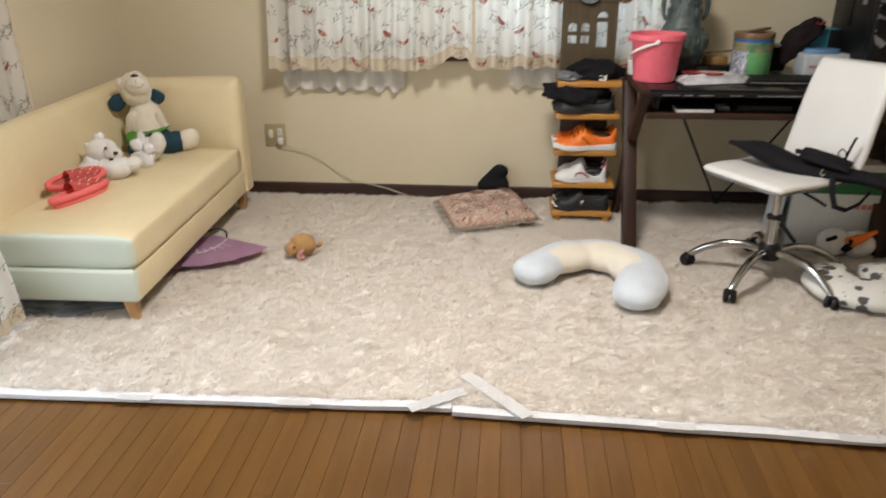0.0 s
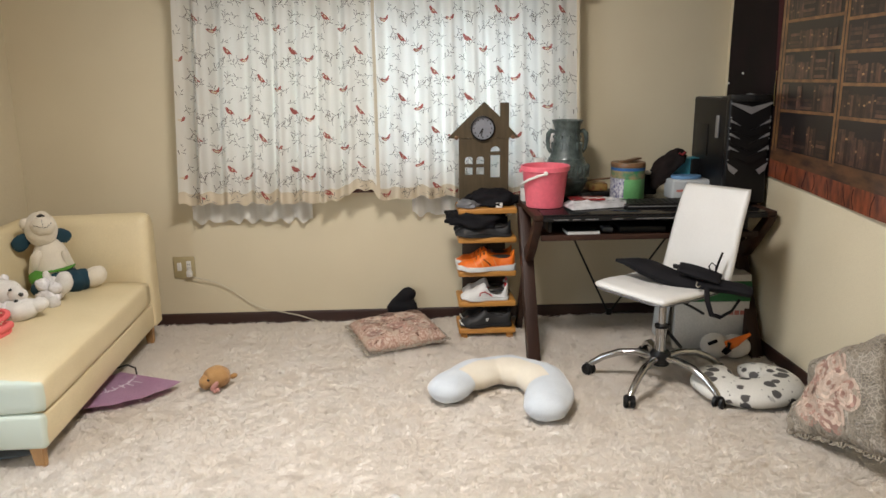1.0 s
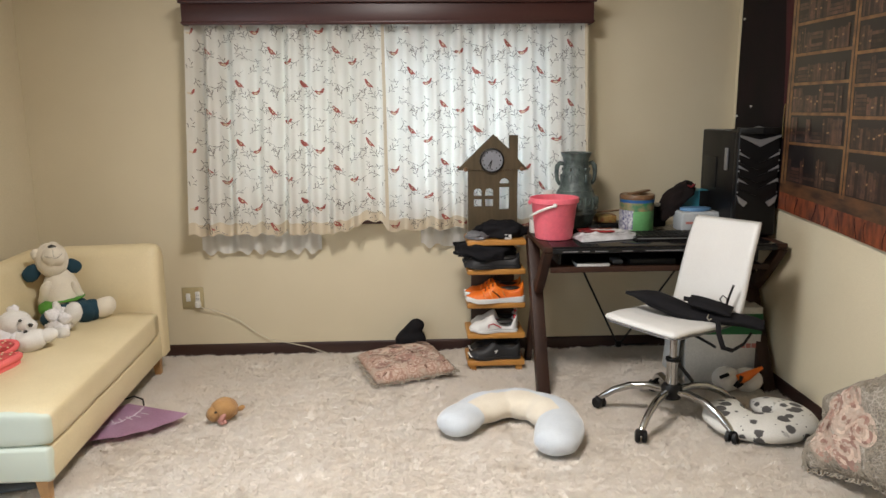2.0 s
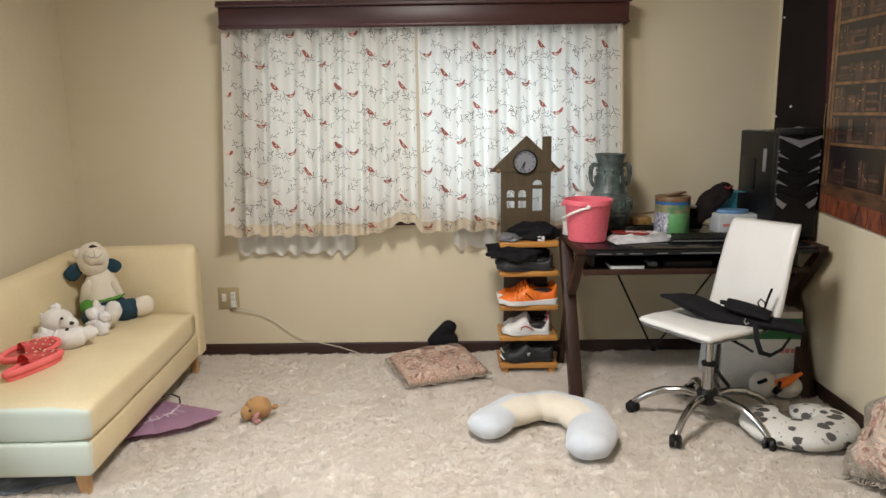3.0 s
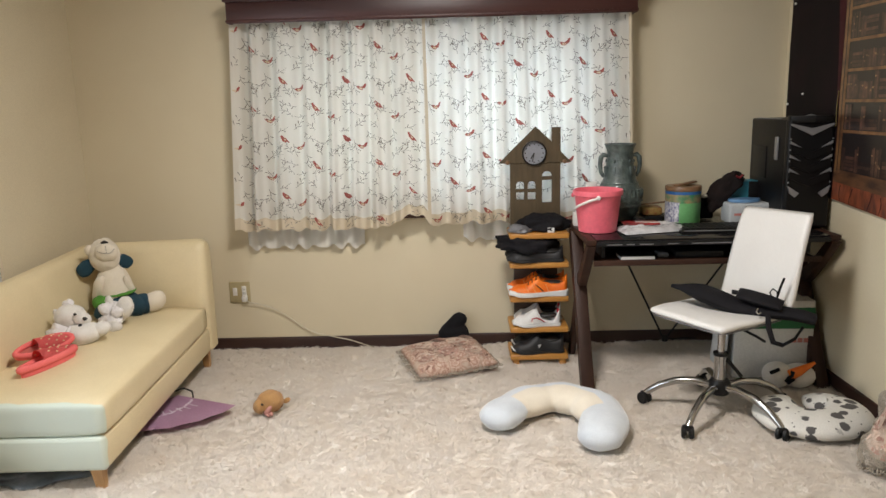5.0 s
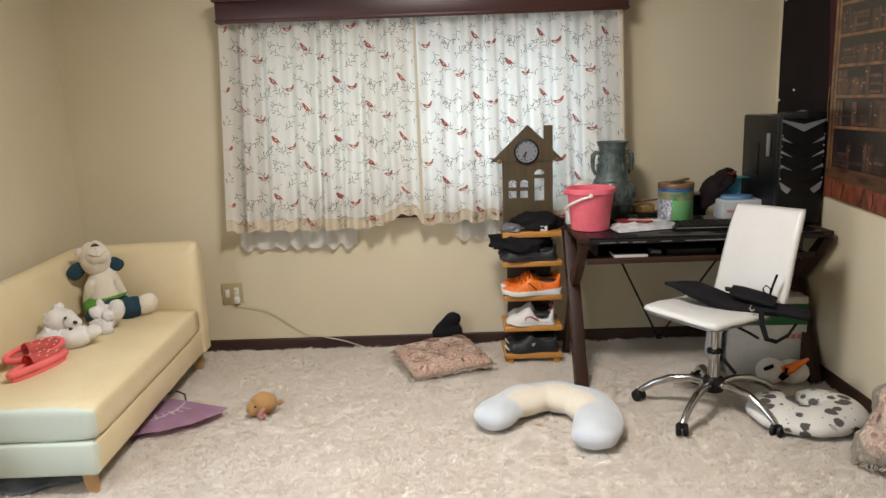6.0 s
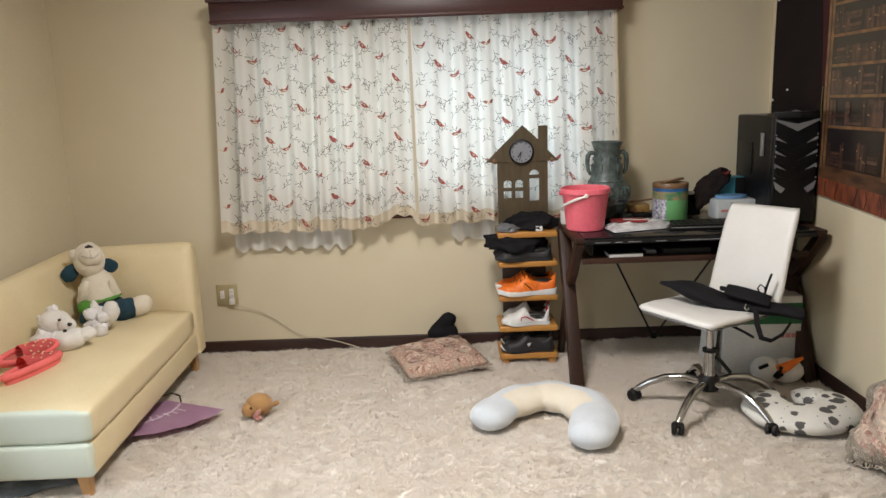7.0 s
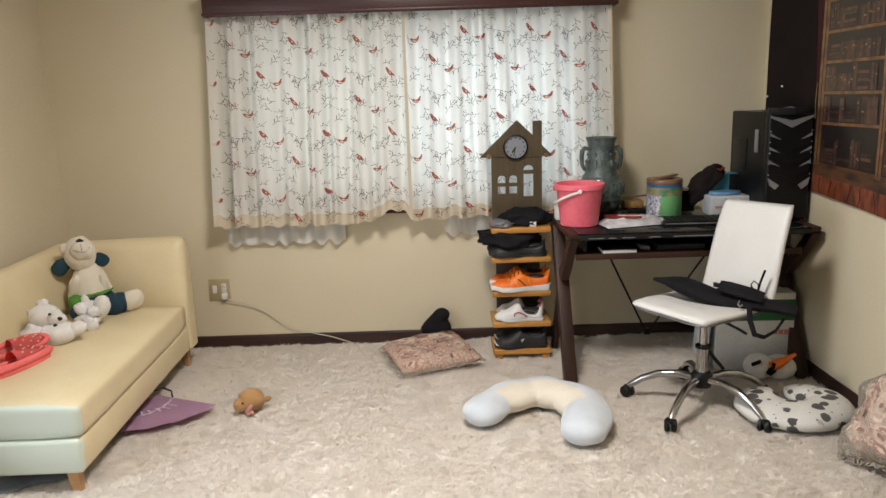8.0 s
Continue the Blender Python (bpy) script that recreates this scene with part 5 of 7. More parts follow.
def vase():
    v = thing("vase", pose(0.905, 3.79, DZ, 0, 0, 0), "blue-grey glazed ceramic vase with two handles", "vase")
    prof = [(0.0, 0.0), (0.066, 0.0), (0.072, 0.010), (0.090, 0.045), (0.108, 0.09), (0.114, 0.135), (0.109, 0.17), (0.094, 0.20), (0.083, 0.225), (0.079, 0.25), (0.071, 0.29), (0.064, 0.33),
            (0.063, 0.350), (0.069, 0.378), (0.078, 0.398), (0.080, 0.404), (0.074, 0.404), (0.062, 0.385), (0.052, 0.34), (0.05, 0.28), (0.0, 0.27)]
    part("body", lathe(prof, 48), M_VASE, v)
    for z, r in ((0.205, 0.0915), (0.095, 0.109), (0.335, 0.0635)):
        part("relief_band", lathe([(r - 0.004, z - 0.006), (r + 0.003, z - 0.004), (r + 0.003, z + 0.004), (r - 0.004, z + 0.006)], 48), M_VASE, v)
    # key pattern in relief round the belly, upright panels on the neck
    for k in range(16):
        turn = Matrix.Rotation(2 * math.pi * k / 16, 4, "Z")
        key = bmesh.new()
        for y, z, w, h in ((0.0, 0.176, 0.030, 0.006), (-0.012, 0.150, 0.006, 0.046), (0.010, 0.158, 0.006, 0.030), (0.001, 0.143, 0.018, 0.006), (0.0, 0.118, 0.030, 0.006)):
            box((0.1135 - 0.0045 * (z > 0.17), y, z), (0.012, w, h), 0.002, 1, turn, key)
        part("relief_key", key, M_VASE, v)
    for k in range(10):
        turn = Matrix.Rotation(2 * math.pi * (k + 0.5) / 10, 4, "Z")
        part("relief_panel", box((0.0735, 0, 0.262), (0.012, 0.020, 0.060), 0.004, 2, turn), M_VASE, v)
        part("relief_knob", ball(turn @ Vector((0.066, 0, 0.318)), (0.008, 0.008, 0.010), seg=10, rings=6), M_VASE, v)
    part("foot_ring", lathe([(0.062, 0.0), (0.076, 0.001), (0.078, 0.012), (0.070, 0.018)], 40), M_BLACKPLASTIC, v, "dark glazed foot")
    for sg in (-1, 1):
        pts = [(sg * 0.060, 0, 0.345), (sg * 0.085, 0, 0.350), (sg * 0.097, 0, 0.335), (sg * 0.101, 0, 0.300), (sg * 0.096, 0, 0.262), (sg * 0.082, 0, 0.238)]
        part("handle", tube(pts, [0.009, 0.012, 0.013, 0.011, 0.010, 0.009], 12), M_VASE, v)
    return v


vase()


def lathe_arc(r, z0, z1, a0, a1):
    """A curved label lying on a tin's side, as a thin shell."""
    return sheet(lambda u, v: Vector((r * math.cos(radians(a0 + (a1 - a0) * u)), r * math.sin(radians(a0 + (a1 - a0) * u)), z0 + (z1 - z0) * v)), 12, 2)


M_LABELSPECK = mat("speckled_label", (0.74, 0.73, 0.74), 0.4, (0.06, 0.055, 0.20), 75, 190, 0.02)


def tin():
    t = thing("tin_can", pose(1.217, 3.74, DZ, 0, 0, 20), "green food tin with a coloured label and brown tape", "tin")
    part("can", lathe([(0.0, 0.0), (0.083, 0.0), (0.086, 0.004), (0.086, 0.165), (0.083, 0.168), (0.080, 0.165), (0.080, 0.10), (0.0, 0.10)], 44), M_TINGREEN, t)
    part("label_band", lathe([(0.0864, 0.108), (0.0872, 0.109), (0.0872, 0.149), (0.0864, 0.150)], 44), M_TINBAND, t, "multicoloured printed label band")
    part("white_label", lathe_arc(0.0876, 0.012, 0.112, 150, 222), M_LABELSPECK, t, "white label speckled with dark blue print")
    part("blue_band", lathe([(0.0864, 0.150), (0.0874, 0.151), (0.0874, 0.164), (0.0864, 0.165)], 44), M_TINBLUE, t)
    part("tape_ring", lathe([(0.050, 0.166), (0.088, 0.166), (0.089, 0.170), (0.089, 0.186), (0.086, 0.190), (0.056, 0.190), (0.05, 0.186)], 44), M_TAPEBROWN, t, "roll of brown packing tape on top")
    part("lid_strip", box((0.03, 0.0, 0.196), (0.14, 0.03, 0.010), 0.003, m=pose(0, 0, 0, 0, -5, 10)), M_TAPEBROWN, t)
    return t


tin()
shape("dark_ball_jar", lathe([(0.0, 0.0), (0.03, 0.0), (0.036, 0.012), (0.036, 0.03), (0.024, 0.045), (0.0, 0.046)], 24, Matrix.Translation((0.975, 3.66, DZ))),
      M_BLACKPLASTIC, "small black jar on the desk", "jar")
shape("white_mug", lathe([(0.0, 0.0), (0.03, 0.0), (0.034, 0.005), (0.036, 0.07), (0.033, 0.07), (0.03, 0.01), (0.0, 0.01)], 24, Matrix.Translation((0.690, 3.72, DZ))),
      M_WHITEPL, "small white cup beside the bucket", "cup")
shape("snack_pouch", pad(0.055, 0.075, 0.02, m=pose(0.748, 3.705, DZ + 0.185, 75, 0, 8)), M_CARD, "pale packet standing in the bucket", "packet")
# clutter behind the tin
shape("snack_tray", box((1.085, 3.86, DZ + 0.048), (0.105, 0.09, 0.042), 0.01), mat("yellow_packet_print", (0.38, 0.27, 0.08), 0.4, (0.20, 0.03, 0.02), 30, 90, 0.05), "small printed snack packet on a black box", "packet")
shape("black_case", box((1.09, 3.86, DZ + 0.0135), (0.22, 0.11, 0.025), 0.005), M_BLACKPLASTIC, "flat black case on the desk", "case")
shape("stick", tube([(1.02, 3.80, DZ + 0.088), (1.16, 3.80, DZ + 0.100), (1.27, 3.84, DZ + 0.12)], 0.005, 8), M_TAPEBROWN, "thin brown stick resting on packets", "stick")
shape("black_cube", box((1.345, 3.87, DZ + 0.06), (0.12, 0.09, 0.118), 0.008), M_BLACKPLASTIC, "black plastic box behind the tin", "box")
shape("white_shell", ball((1.345, 3.80, DZ + 0.125), (0.022, 0.02, 0.012), seg=14, rings=8), M_WHITEPL, "small white lid on a black box", "lid")


def film_bag():
    def f(u, v):
        a, b = 2 * u - 1, 2 * v - 1
        k = max((1 - abs(a) ** 6) * (1 - abs(b) ** 6), 0)
        z = 0.004 + 0.022 * k ** 0.5 + 0.010 * noise.noise(Vector((a * 3, b * 3, 1))) * k + 0.014 * abs(noise.noise(Vector((a * 4.5, b * 3.5 + a * 2, 5)))) * k
        return Vector((a * 0.165, b * 0.085 + 0.02 * a, z))
    bm = sheet(f, 44, 30)
    b = thing("plastic_bag", pose(1.005, 3.52, DZ, 0, 0, 8), "crinkled clear plastic bag with a red package inside", "bag")
    part("film", bm, M_BAG, b, sharp=0)
    part("red_package", box((-0.050, 0.020, 0.036), (0.17, 0.085, 0.010), 0.004, m=pose(0, 0, 0, 0, 0, -8)), M_REDPACK, b, "red printed package")
    for i in range(3):
        part("print_bar", box((-0.055 + 0.032 * i, 0.012 - 0.012 * i, 0.0425), (0.040, 0.012, 0.002), m=pose(0, 0, 0, 0, 0, -8)), M_PAPER, b)
    return b


film_bag()


def keyboard():
    k = thing("keyboard", pose(1.35, 3.50, DZ + 0.001, 2, 0, 0), "black computer keyboard with a silver front edge", "keyboard")
    part("case", box((0, 0, 0.009), (0.46, 0.165, 0.016), 0.005), M_BLACKPLASTIC, k)
    part("edge_trim", tube([(-0.228, 0.05, 0.014), (-0.230, -0.05, 0.014), (-0.222, -0.080, 0.014), (0.0, -0.084, 0.014), (0.225, -0.083, 0.014)], 0.0025, 6), M_SILVER, k)
    me = None
    for r in range(5):
        for c in range(15):
            if me is None:
                ob = part("key", box((0, 0, 0), (0.024, 0.023, 0.007), 0.003), M_BLACKPLASTIC, k)
                me = ob.data
            else:
                ob = new("key", me)
                ob.parent = k
            ob.location = (-0.203 + 0.029 * c, -0.055 + 0.028 * r, 0.020)
    return k


keyboard()
# white tissue box with a blue flat lid, cyan box behind
shape("tissue_box", box((1.535, 3.70, DZ + 0.053), (0.235, 0.13, 0.102), 0.012, 3), M_FLAP, "white carton box on the desk", "box")
shape("blue_lid", lathe([(0.0, 0.0), (0.075, 0.0), (0.080, 0.006), (0.078, 0.016), (0.0, 0.018)], 32, Matrix.Translation((1.51, 3.70, DZ + 0.105)) @ Matrix.Diagonal((1, 0.6, 1, 1))),
      mat("pale_blue_plastic", (0.16, 0.32, 0.55), 0.35), "flat pale blue lid on the white box", "lid")
shape("print_bar", box((1.47, 3.634, DZ + 0.05), (0.06, 0.002, 0.012)), M_CARDRED, "faint red print on the white box", "print")
shape("cyan_box", box((1.548, 3.83, DZ + 0.10), (0.135, 0.10, 0.198), 0.006), M_CYAN, "cyan cardboard box on the desk", "box")
shape("dark_band", box((1.585, 3.7785, DZ + 0.15), (0.05, 0.004, 0.095), 0.001), M_BLACKPLASTIC, "black band on the cyan box", "band")
crumpled("dark_hood", pose(1.462, 3.79, DZ + 0.125, 0, -50, 0), 0.24, 0.13, 0.125, M_HOOD, "crumpled black cloth piled on the cyan box", 4.4)
shape("red_strap", tube([(1.478, 3.735, DZ + 0.232), (1.494, 3.730, DZ + 0.222), (1.510, 3.735, DZ + 0.236)], 0.010, 8, flat=0.5), M_REDCLOTH, "red cloth tab on the black cloth", "strap")


def tower_pc():
    p = thing("tower_computer", pose(1.705, 3.675, DZ, 0, 0, 0), "black tower computer with silver chevrons, on the desk", "computer")
    w, d, h = 0.195, 0.46, 0.512
    part("case", box((0, 0.02, h / 2), (w, d - 0.05, h), 0.010, 3), M_PC, p)
    # faceted front bezel
    y = -d / 2 + 0.02
    part("front_bezel", box((0, y + 0.008, h / 2 + 0.005), (w + 0.012, 0.045, h - 0.01), 0.012, 3), M_PC, p)
    part("top_cowl", slab([(-w / 2, 0.03), (w / 2, 0.03), (w / 2, -0.01), (0, -0.045), (-w / 2, -0.01)], 0.030, Matrix.Translation((0, y, h - 0.012)), bevel=0.004), M_BLACKPLASTIC, p)
    fm = Matrix.Translation((0, y - 0.016, 0.025)) @ Matrix(((1, 0, 0, 0), (0, 0, -1, 0), (0, 1, 0, 0), (0, 0, 0, 1)))
    part("silver_chevron", slab([(-0.098, 0.470), (0.0, 0.448), (0.098, 0.470), (0.098, 0.462), (0.0, 0.415), (-0.098, 0.462)], 0.008, fm), M_SILVER, p)
    part("silver_chevron", slab([(-0.085, 0.490), (0.0, 0.512), (0.085, 0.490), (0.0, 0.498)], 0.006, Matrix.Translation((0, y + 0.01, 0.025)) @ Matrix(((1, 0, 0, 0), (0, 0, -1, 0), (0, 1, 0, 0), (0, 0, 0, 1)))), M_SILVER, p)
    for k in range(3):
        z = 0.365 - 0.062 * k
        for sg in (-1, 1):
            part("silver_fin", slab([(sg * 0.096, z + 0.026), (sg * 0.096, z + 0.013), (sg * 0.046, z - 0.004)], 0.008, fm), M_SILVER, p)
        part("drive_bay", slab([(-0.092, z + 0.008), (0.0, z - 0.025), (0.092, z + 0.008), (0.092, z - 0.025), (0.0, z - 0.060), (-0.092, z - 0.025)], 0.006, fm), M_PC, p)
    for sg in (-1, 1):
        part("silver_fin", slab([(sg * 0.098, 0.185), (sg * 0.088, 0.150), (sg * 0.062, 0.130), (sg * 0.045, 0.150)], 0.008, fm), M_SILVER, p)
        for k in range(5):
            part("rivet", ball((sg * 0.096, y - 0.020, 0.425 - 0.05 * k), 0.004, seg=8, rings=6), M_SILVER, p)
    # handle and latch on the side panel
    part("side_latch", box((-w / 2 - 0.006, -0.10, 0.375), (0.010, 0.030, 0.110), 0.004), M_SILVER, p, "pale side latch")
    part("side_vent", box((-w / 2 - 0.002, 0.10, 0.30), (0.006, 0.16, 0.16), 0.002), M_BLACKPLASTIC, p)
    for k in range(4):
        part("top_slot", box((-w / 2 + 0.018, 0.16 - 0.07 * k, h + 0.001), (0.012, 0.042, 0.004), 0.001), M_SILVER, p)
    return p


tower_pc()
# on the keyboard shelf
shape("notebook", box((0.90, 3.405, 0.6245), (0.155, 0.12, 0.016), 0.002, m=Matrix()), M_PAPER, "white paper notebook on the keyboard shelf", "notebook")
shape("notebook_cover", box((0.898, 3.410, 0.6352), (0.158, 0.122, 0.004), 0.001), M_BLACKPLASTIC, "black cover of the notebook", "book")
shape("silver_gadget", box((1.03, 3.43, 0.628), (0.05, 0.07, 0.022), 0.005, m=Matrix()), M_GREYPLASTIC, "small grey gadget on the keyboard shelf", "gadget")
shape("black_binder", box((1.19, 3.47, 0.632), (0.22, 0.20, 0.030), 0.004), M_BLACKPLASTIC, "black folder on the keyboard shelf", "folder")

# ---- printed wall hanging ----
def tapestry():
    t = thing("wall_tapestry", Matrix(), "fabric wall hanging printed with wooden bookshelves", "tapestry")
    y0, y1, z0, z1 = 2.25, 3.975, 0.862, 2.05

    def cloth_at(y, z, off=0.0):
        wv = 0.006 * math.sin(y * 9) * (1 - (z - z0) / 1.3) + 0.004 * noise.noise(Vector((y * 4, z * 3, 0)))
        wv -= 0.055 * max(3.05 - y, 0) ** 2
        return Vector((XR - 0.016 + wv * 0.6 - off, y, z + (0.006 * math.sin(4 * y) - 0.05 * max(3.40 - y, 0)) * (1 - smooth(0.86, 1.15, z))))

    def area(ya, yb, za, zb, off, mm, name, label="", nu=10, nv=6):
        return part(name, sheet(lambda u, v: cloth_at(ya + (yb - ya) * u, za + (zb - za) * v, off), nu, nv), mm, t, label, sharp=0)
    area(y0, y1, z0, z1, 0.0, M_TAPDARK, "cloth", "dark printed fabric", 60, 40)
    area(y0, 3.44, z0, 0.945, 0.0012, M_TAPFLOOR, "red_floor_print", "orange-red printed planks", 40, 4)
    part("red_drape_print", sheet(lambda u, v: cloth_at(3.432 + (0.030 + 0.085 * v ** 1.5) * u, 1.30 + (z1 - 1.30) * v, 0.0012), 6, 14), M_TAPRED, t, "dark red printed drape", sharp=0)
    # printed dark seams between the planks and broad smudges on the plinth
    for k in range(11):
        ys = 3.36 - 0.105 * k + 0.02 * math.sin(k * 2.3)
        part("seam_print", sheet(lambda u, v: cloth_at(ys + 0.005 * u + 0.012 * math.sin(3 * v + k), z0 + 0.004 + (0.075 - 0.004) * v, 0.0018), 1, 6), M_TAPDARK, t, sharp=0)
    area(y0, 3.44, 0.945, 1.005, 0.0016, M_TAPPLINTH, "shelf_base_print", "printed brown plinth", 40, 3)
    area(y0, 3.40, 0.99, z1, 0.0008, M_TAPBACK, "shelf_back_print", "dark printed shelf backs", 30, 20)
    rb = random.Random(8)
    posts = ((3.435, 3.385), (2.955, 2.915), (2.47, 2.43))
    for a, b in posts:
        area(b, a, 0.99, z1, 0.0020, M_TAPWOOD, "post_print", "", 3, 24)
        area((a + b) / 2 - 0.004, (a + b) / 2 + 0.003, 1.0, z1, 0.0026, M_TAPBACK, "groove_print", "", 1, 24)
    bays = ((2.955, 3.385, (1.0, 1.181, 1.315, 1.447, 1.575, 1.709, 1.845, 1.975)), (2.47, 2.915, (1.0, 1.172, 1.303, 1.428, 1.553, 1.680, 1.82, 1.96)))
    books = bmesh.new()
    for ya, yb, zs in bays:
        for q, z in enumerate(zs[1:]):
            area(ya, yb, z - 0.0065, z + 0.0065, 0.0018, M_TAPWOOD, "shelf_print", "", 12, 1)
        for q, z in enumerate(zs[:-1]):
            y = yb - 0.01
            room = zs[q + 1] - z
            while y > ya + 0.03:
                if rb.random() < 0.012:
                    y -= rb.uniform(0.02, 0.05)
                    continue
                if rb.random() < 0.06:
                    # a lying pile
                    w = rb.uniform(0.07, 0.10)
                    if y - w < ya:
                        break
                    for s in range(rb.randint(3, 5)):
                        zz = z + 0.012 + s * 0.016
                        quad(books, [cloth_at(y, zz, 0.0030), cloth_at(y - w, zz, 0.0030), cloth_at(y - w, zz + 0.013, 0.0030), cloth_at(y, zz + 0.013, 0.0030)])
                    y -= w + 0.004
                    continue
                if y > yb - 0.012 or rb.random() < 0.16:
                    run_h, run_w = rb.uniform(0.58, 0.90), rb.uniform(0.008, 0.017)
                w = run_w * rb.uniform(0.8, 1.25)
                h = room * min(run_h * rb.uniform(0.95, 1.04), 0.92)
                if y - w < ya:
                    break
                quad(books, [cloth_at(y, z + 0.009, 0.0030), cloth_at(y - w, z + 0.009, 0.0030), cloth_at(y - w, z + h, 0.0030), cloth_at(y, z + h, 0.0030)])
                # pale band on the spine
                if rb.random() < 0.55:
                    b0 = z + h * rb.uniform(0.30, 0.8)
                    quad(books, [cloth_at(y - 0.001, b0, 0.0036), cloth_at(y - w + 0.001, b0, 0.0036), cloth_at(y - w + 0.001, b0 + 0.007, 0.0036), cloth_at(y - 0.001, b0 + 0.007, 0.0036)], 1)
                y -= w + rb.uniform(0.0003, 0.0016)
    ob = part("book_print", books, [M_TAPBOOK, M_TAPBAND], t, "printed rows of dark old books", sharp=0)
    ob["kind"] = "stuff"
    # printed pale cord and pins in the dark part
    part("cord_print", tube([cloth_at(3.445, 1.36, 0.004), cloth_at(3.452, 1.28, 0.004), cloth_at(3.448, 1.20, 0.004)], 0.004, 6, flat=0.4), M_TAPCORD, t, "pale yellow printed cord")
    for y, z in ((3.94, 1.80), (3.955, 1.30), (3.80, 1.35)):
        part("pin", ball(cloth_at(y, z, 0.004), 0.006, seg=8, rings=6), M_WHITEPL, t, "white pin")
    return t


def quad(bm, pts, mi=0):
    bm.faces.new([bm.verts.new(p) for p in pts]).material_index = mi


M_TAPDARK = mat("dark_printed_polyester", (0.007, 0.005, 0.006), 0.6, (0.012, 0.006, 0.008), 5, 300, 0.15, spec=0.12)
M_TAPBACK = mat("printed_shelf_back", (0.010, 0.006, 0.006), 0.5, (0.009, 0.006, 0.006), 8, 200, 0.1, spec=0.3, coat=1.0)
M_TAPRED = mat("dark_red_print", (0.050, 0.006, 0.010), 0.55, (0.018, 0.005, 0.007), 6, 300, 0.15, stretch=(1, 3, 0.4), spec=0.25)
M_TAPWOOD = mat("printed_wood", (0.235, 0.115, 0.040), 0.5, (0.095, 0.040, 0.017), 16, 120, 0.1, stretch=(1, 1, 1), spec=0.3, coat=1.0)
M_TAPPLINTH = mat("printed_brown_plinth", (0.125, 0.055, 0.022), 0.5, (0.035, 0.015, 0.009), 14, 90, 0.1, stretch=(1, 0.6, 2), spec=0.3, coat=1.0)
M_TAPFLOOR = mat("printed_red_planks", (0.26, 0.064, 0.023), 0.5, (0.060, 0.014, 0.008), 12, 90, 0.1, stretch=(1, 2.5, 0.8), spec=0.3, coat=1.0)
M_TAPBOOK = mat("printed_books", (0.075, 0.034, 0.022), 0.5, (0.026, 0.013, 0.012), 30, 140, 0.1, island=0.8, spec=0.3, coat=1.0)
M_TAPBAND = mat("printed_gilt_band", (0.20, 0.115, 0.055), 0.5, None, 18, 140, 0.1, island=0.8, spec=0.3, coat=1.0)
for glossy in (M_TAPBACK, M_TAPPLINTH, M_TAPWOOD, M_TAPFLOOR, M_TAPBOOK, M_TAPBAND):
    shader = glossy.node_tree.nodes["Principled BSDF"]
    shader.inputs["Coat Roughness"].default_value = 0.26
    shader.inputs["Coat IOR"].default_value = 1.7
M_TAPCORD = mat("pale_cord_print", (0.45, 0.36, 0.14), 0.5)
tapestry()


# ---- floor things ----
def carton():
    c = thing("carton", pose(1.592, 3.565, -0.005, 0, 0, -3), "white cardboard carton with a dark green band under the desk", "box")
    w, d, h = 0.37, 0.26, 0.385
    part("body", box((0, 0, h / 2), (w, d, h), 0.004), M_CARD, c)
    part("green_band", box((0, 0, h - 0.085), (w + 0.004, d + 0.004, 0.105), 0.002), M_CARDGREEN, c, "dark green printed band")
    for i in range(3):
        part("print_mark", box((0.095 + 0.028 * i, -d / 2 - 0.001, 0.19), (0.022, 0.003, 0.022)), M_CARDRED, c, "faint red handling mark")
    part("print_ring", lathe([(0.006, 0), (0.009, 0), (0.009, 0.003), (0.006, 0.003)], 16, Matrix.Translation((0.145, -d / 2 - 0.001, h - 0.085)) @ Matrix.Rotation(radians(90), 4, "X")), M_PAPER, c)
    part("side_flap", box((-w / 2 - 0.045, -0.02, 0.15), (0.008, d - 0.04, 0.30), 0.003, m=pose(0, 0, 0, 0, 4, 0)), M_FLAP, c, "bluish white side flap")
    return c


carton()

# white stuffed snowman-like toy with an orange cone
bm = ball((0, 0, 0.07), (0.078, 0.075, 0.070))
ball((0.115, 0.00, 0.062), (0.088, 0.080, 0.066), bm=bm)
tube([(0.045, -0.055, 0.085), (0.085, -0.070, 0.112), (0.160, -0.085, 0.165)], [0.030, 0.026, 0.008], 12, bm, 1)
tube([(-0.06, -0.055, 0.10), (-0.035, -0.07, 0.118), (-0.02, -0.07, 0.125)], 0.010, 8, bm, 2)
tube([(0.015, -0.07, 0.055), (0.045, -0.078, 0.09), (0.05, -0.078, 0.115)], 0.011, 8, bm, 2)
tube([(0.03, -0.07, 0.045), (0.055, -0.085, 0.075)], 0.009, 8, bm, 2)
bm.normal_update()
add_nap(bm, [0], 2600, 0.008, 5)
toy = shape("stuffed_toy", bm, [M_PLUSHWHITE, M_ORANGE, M_BLACKCLOTH], "white stuffed toy with an orange cone nose", "plush toy", sharp=0)
toy.matrix_world = pose(1.555, 3.31, 0.0, 0, 0, 0) @ Matrix.Scale(0.86, 4)


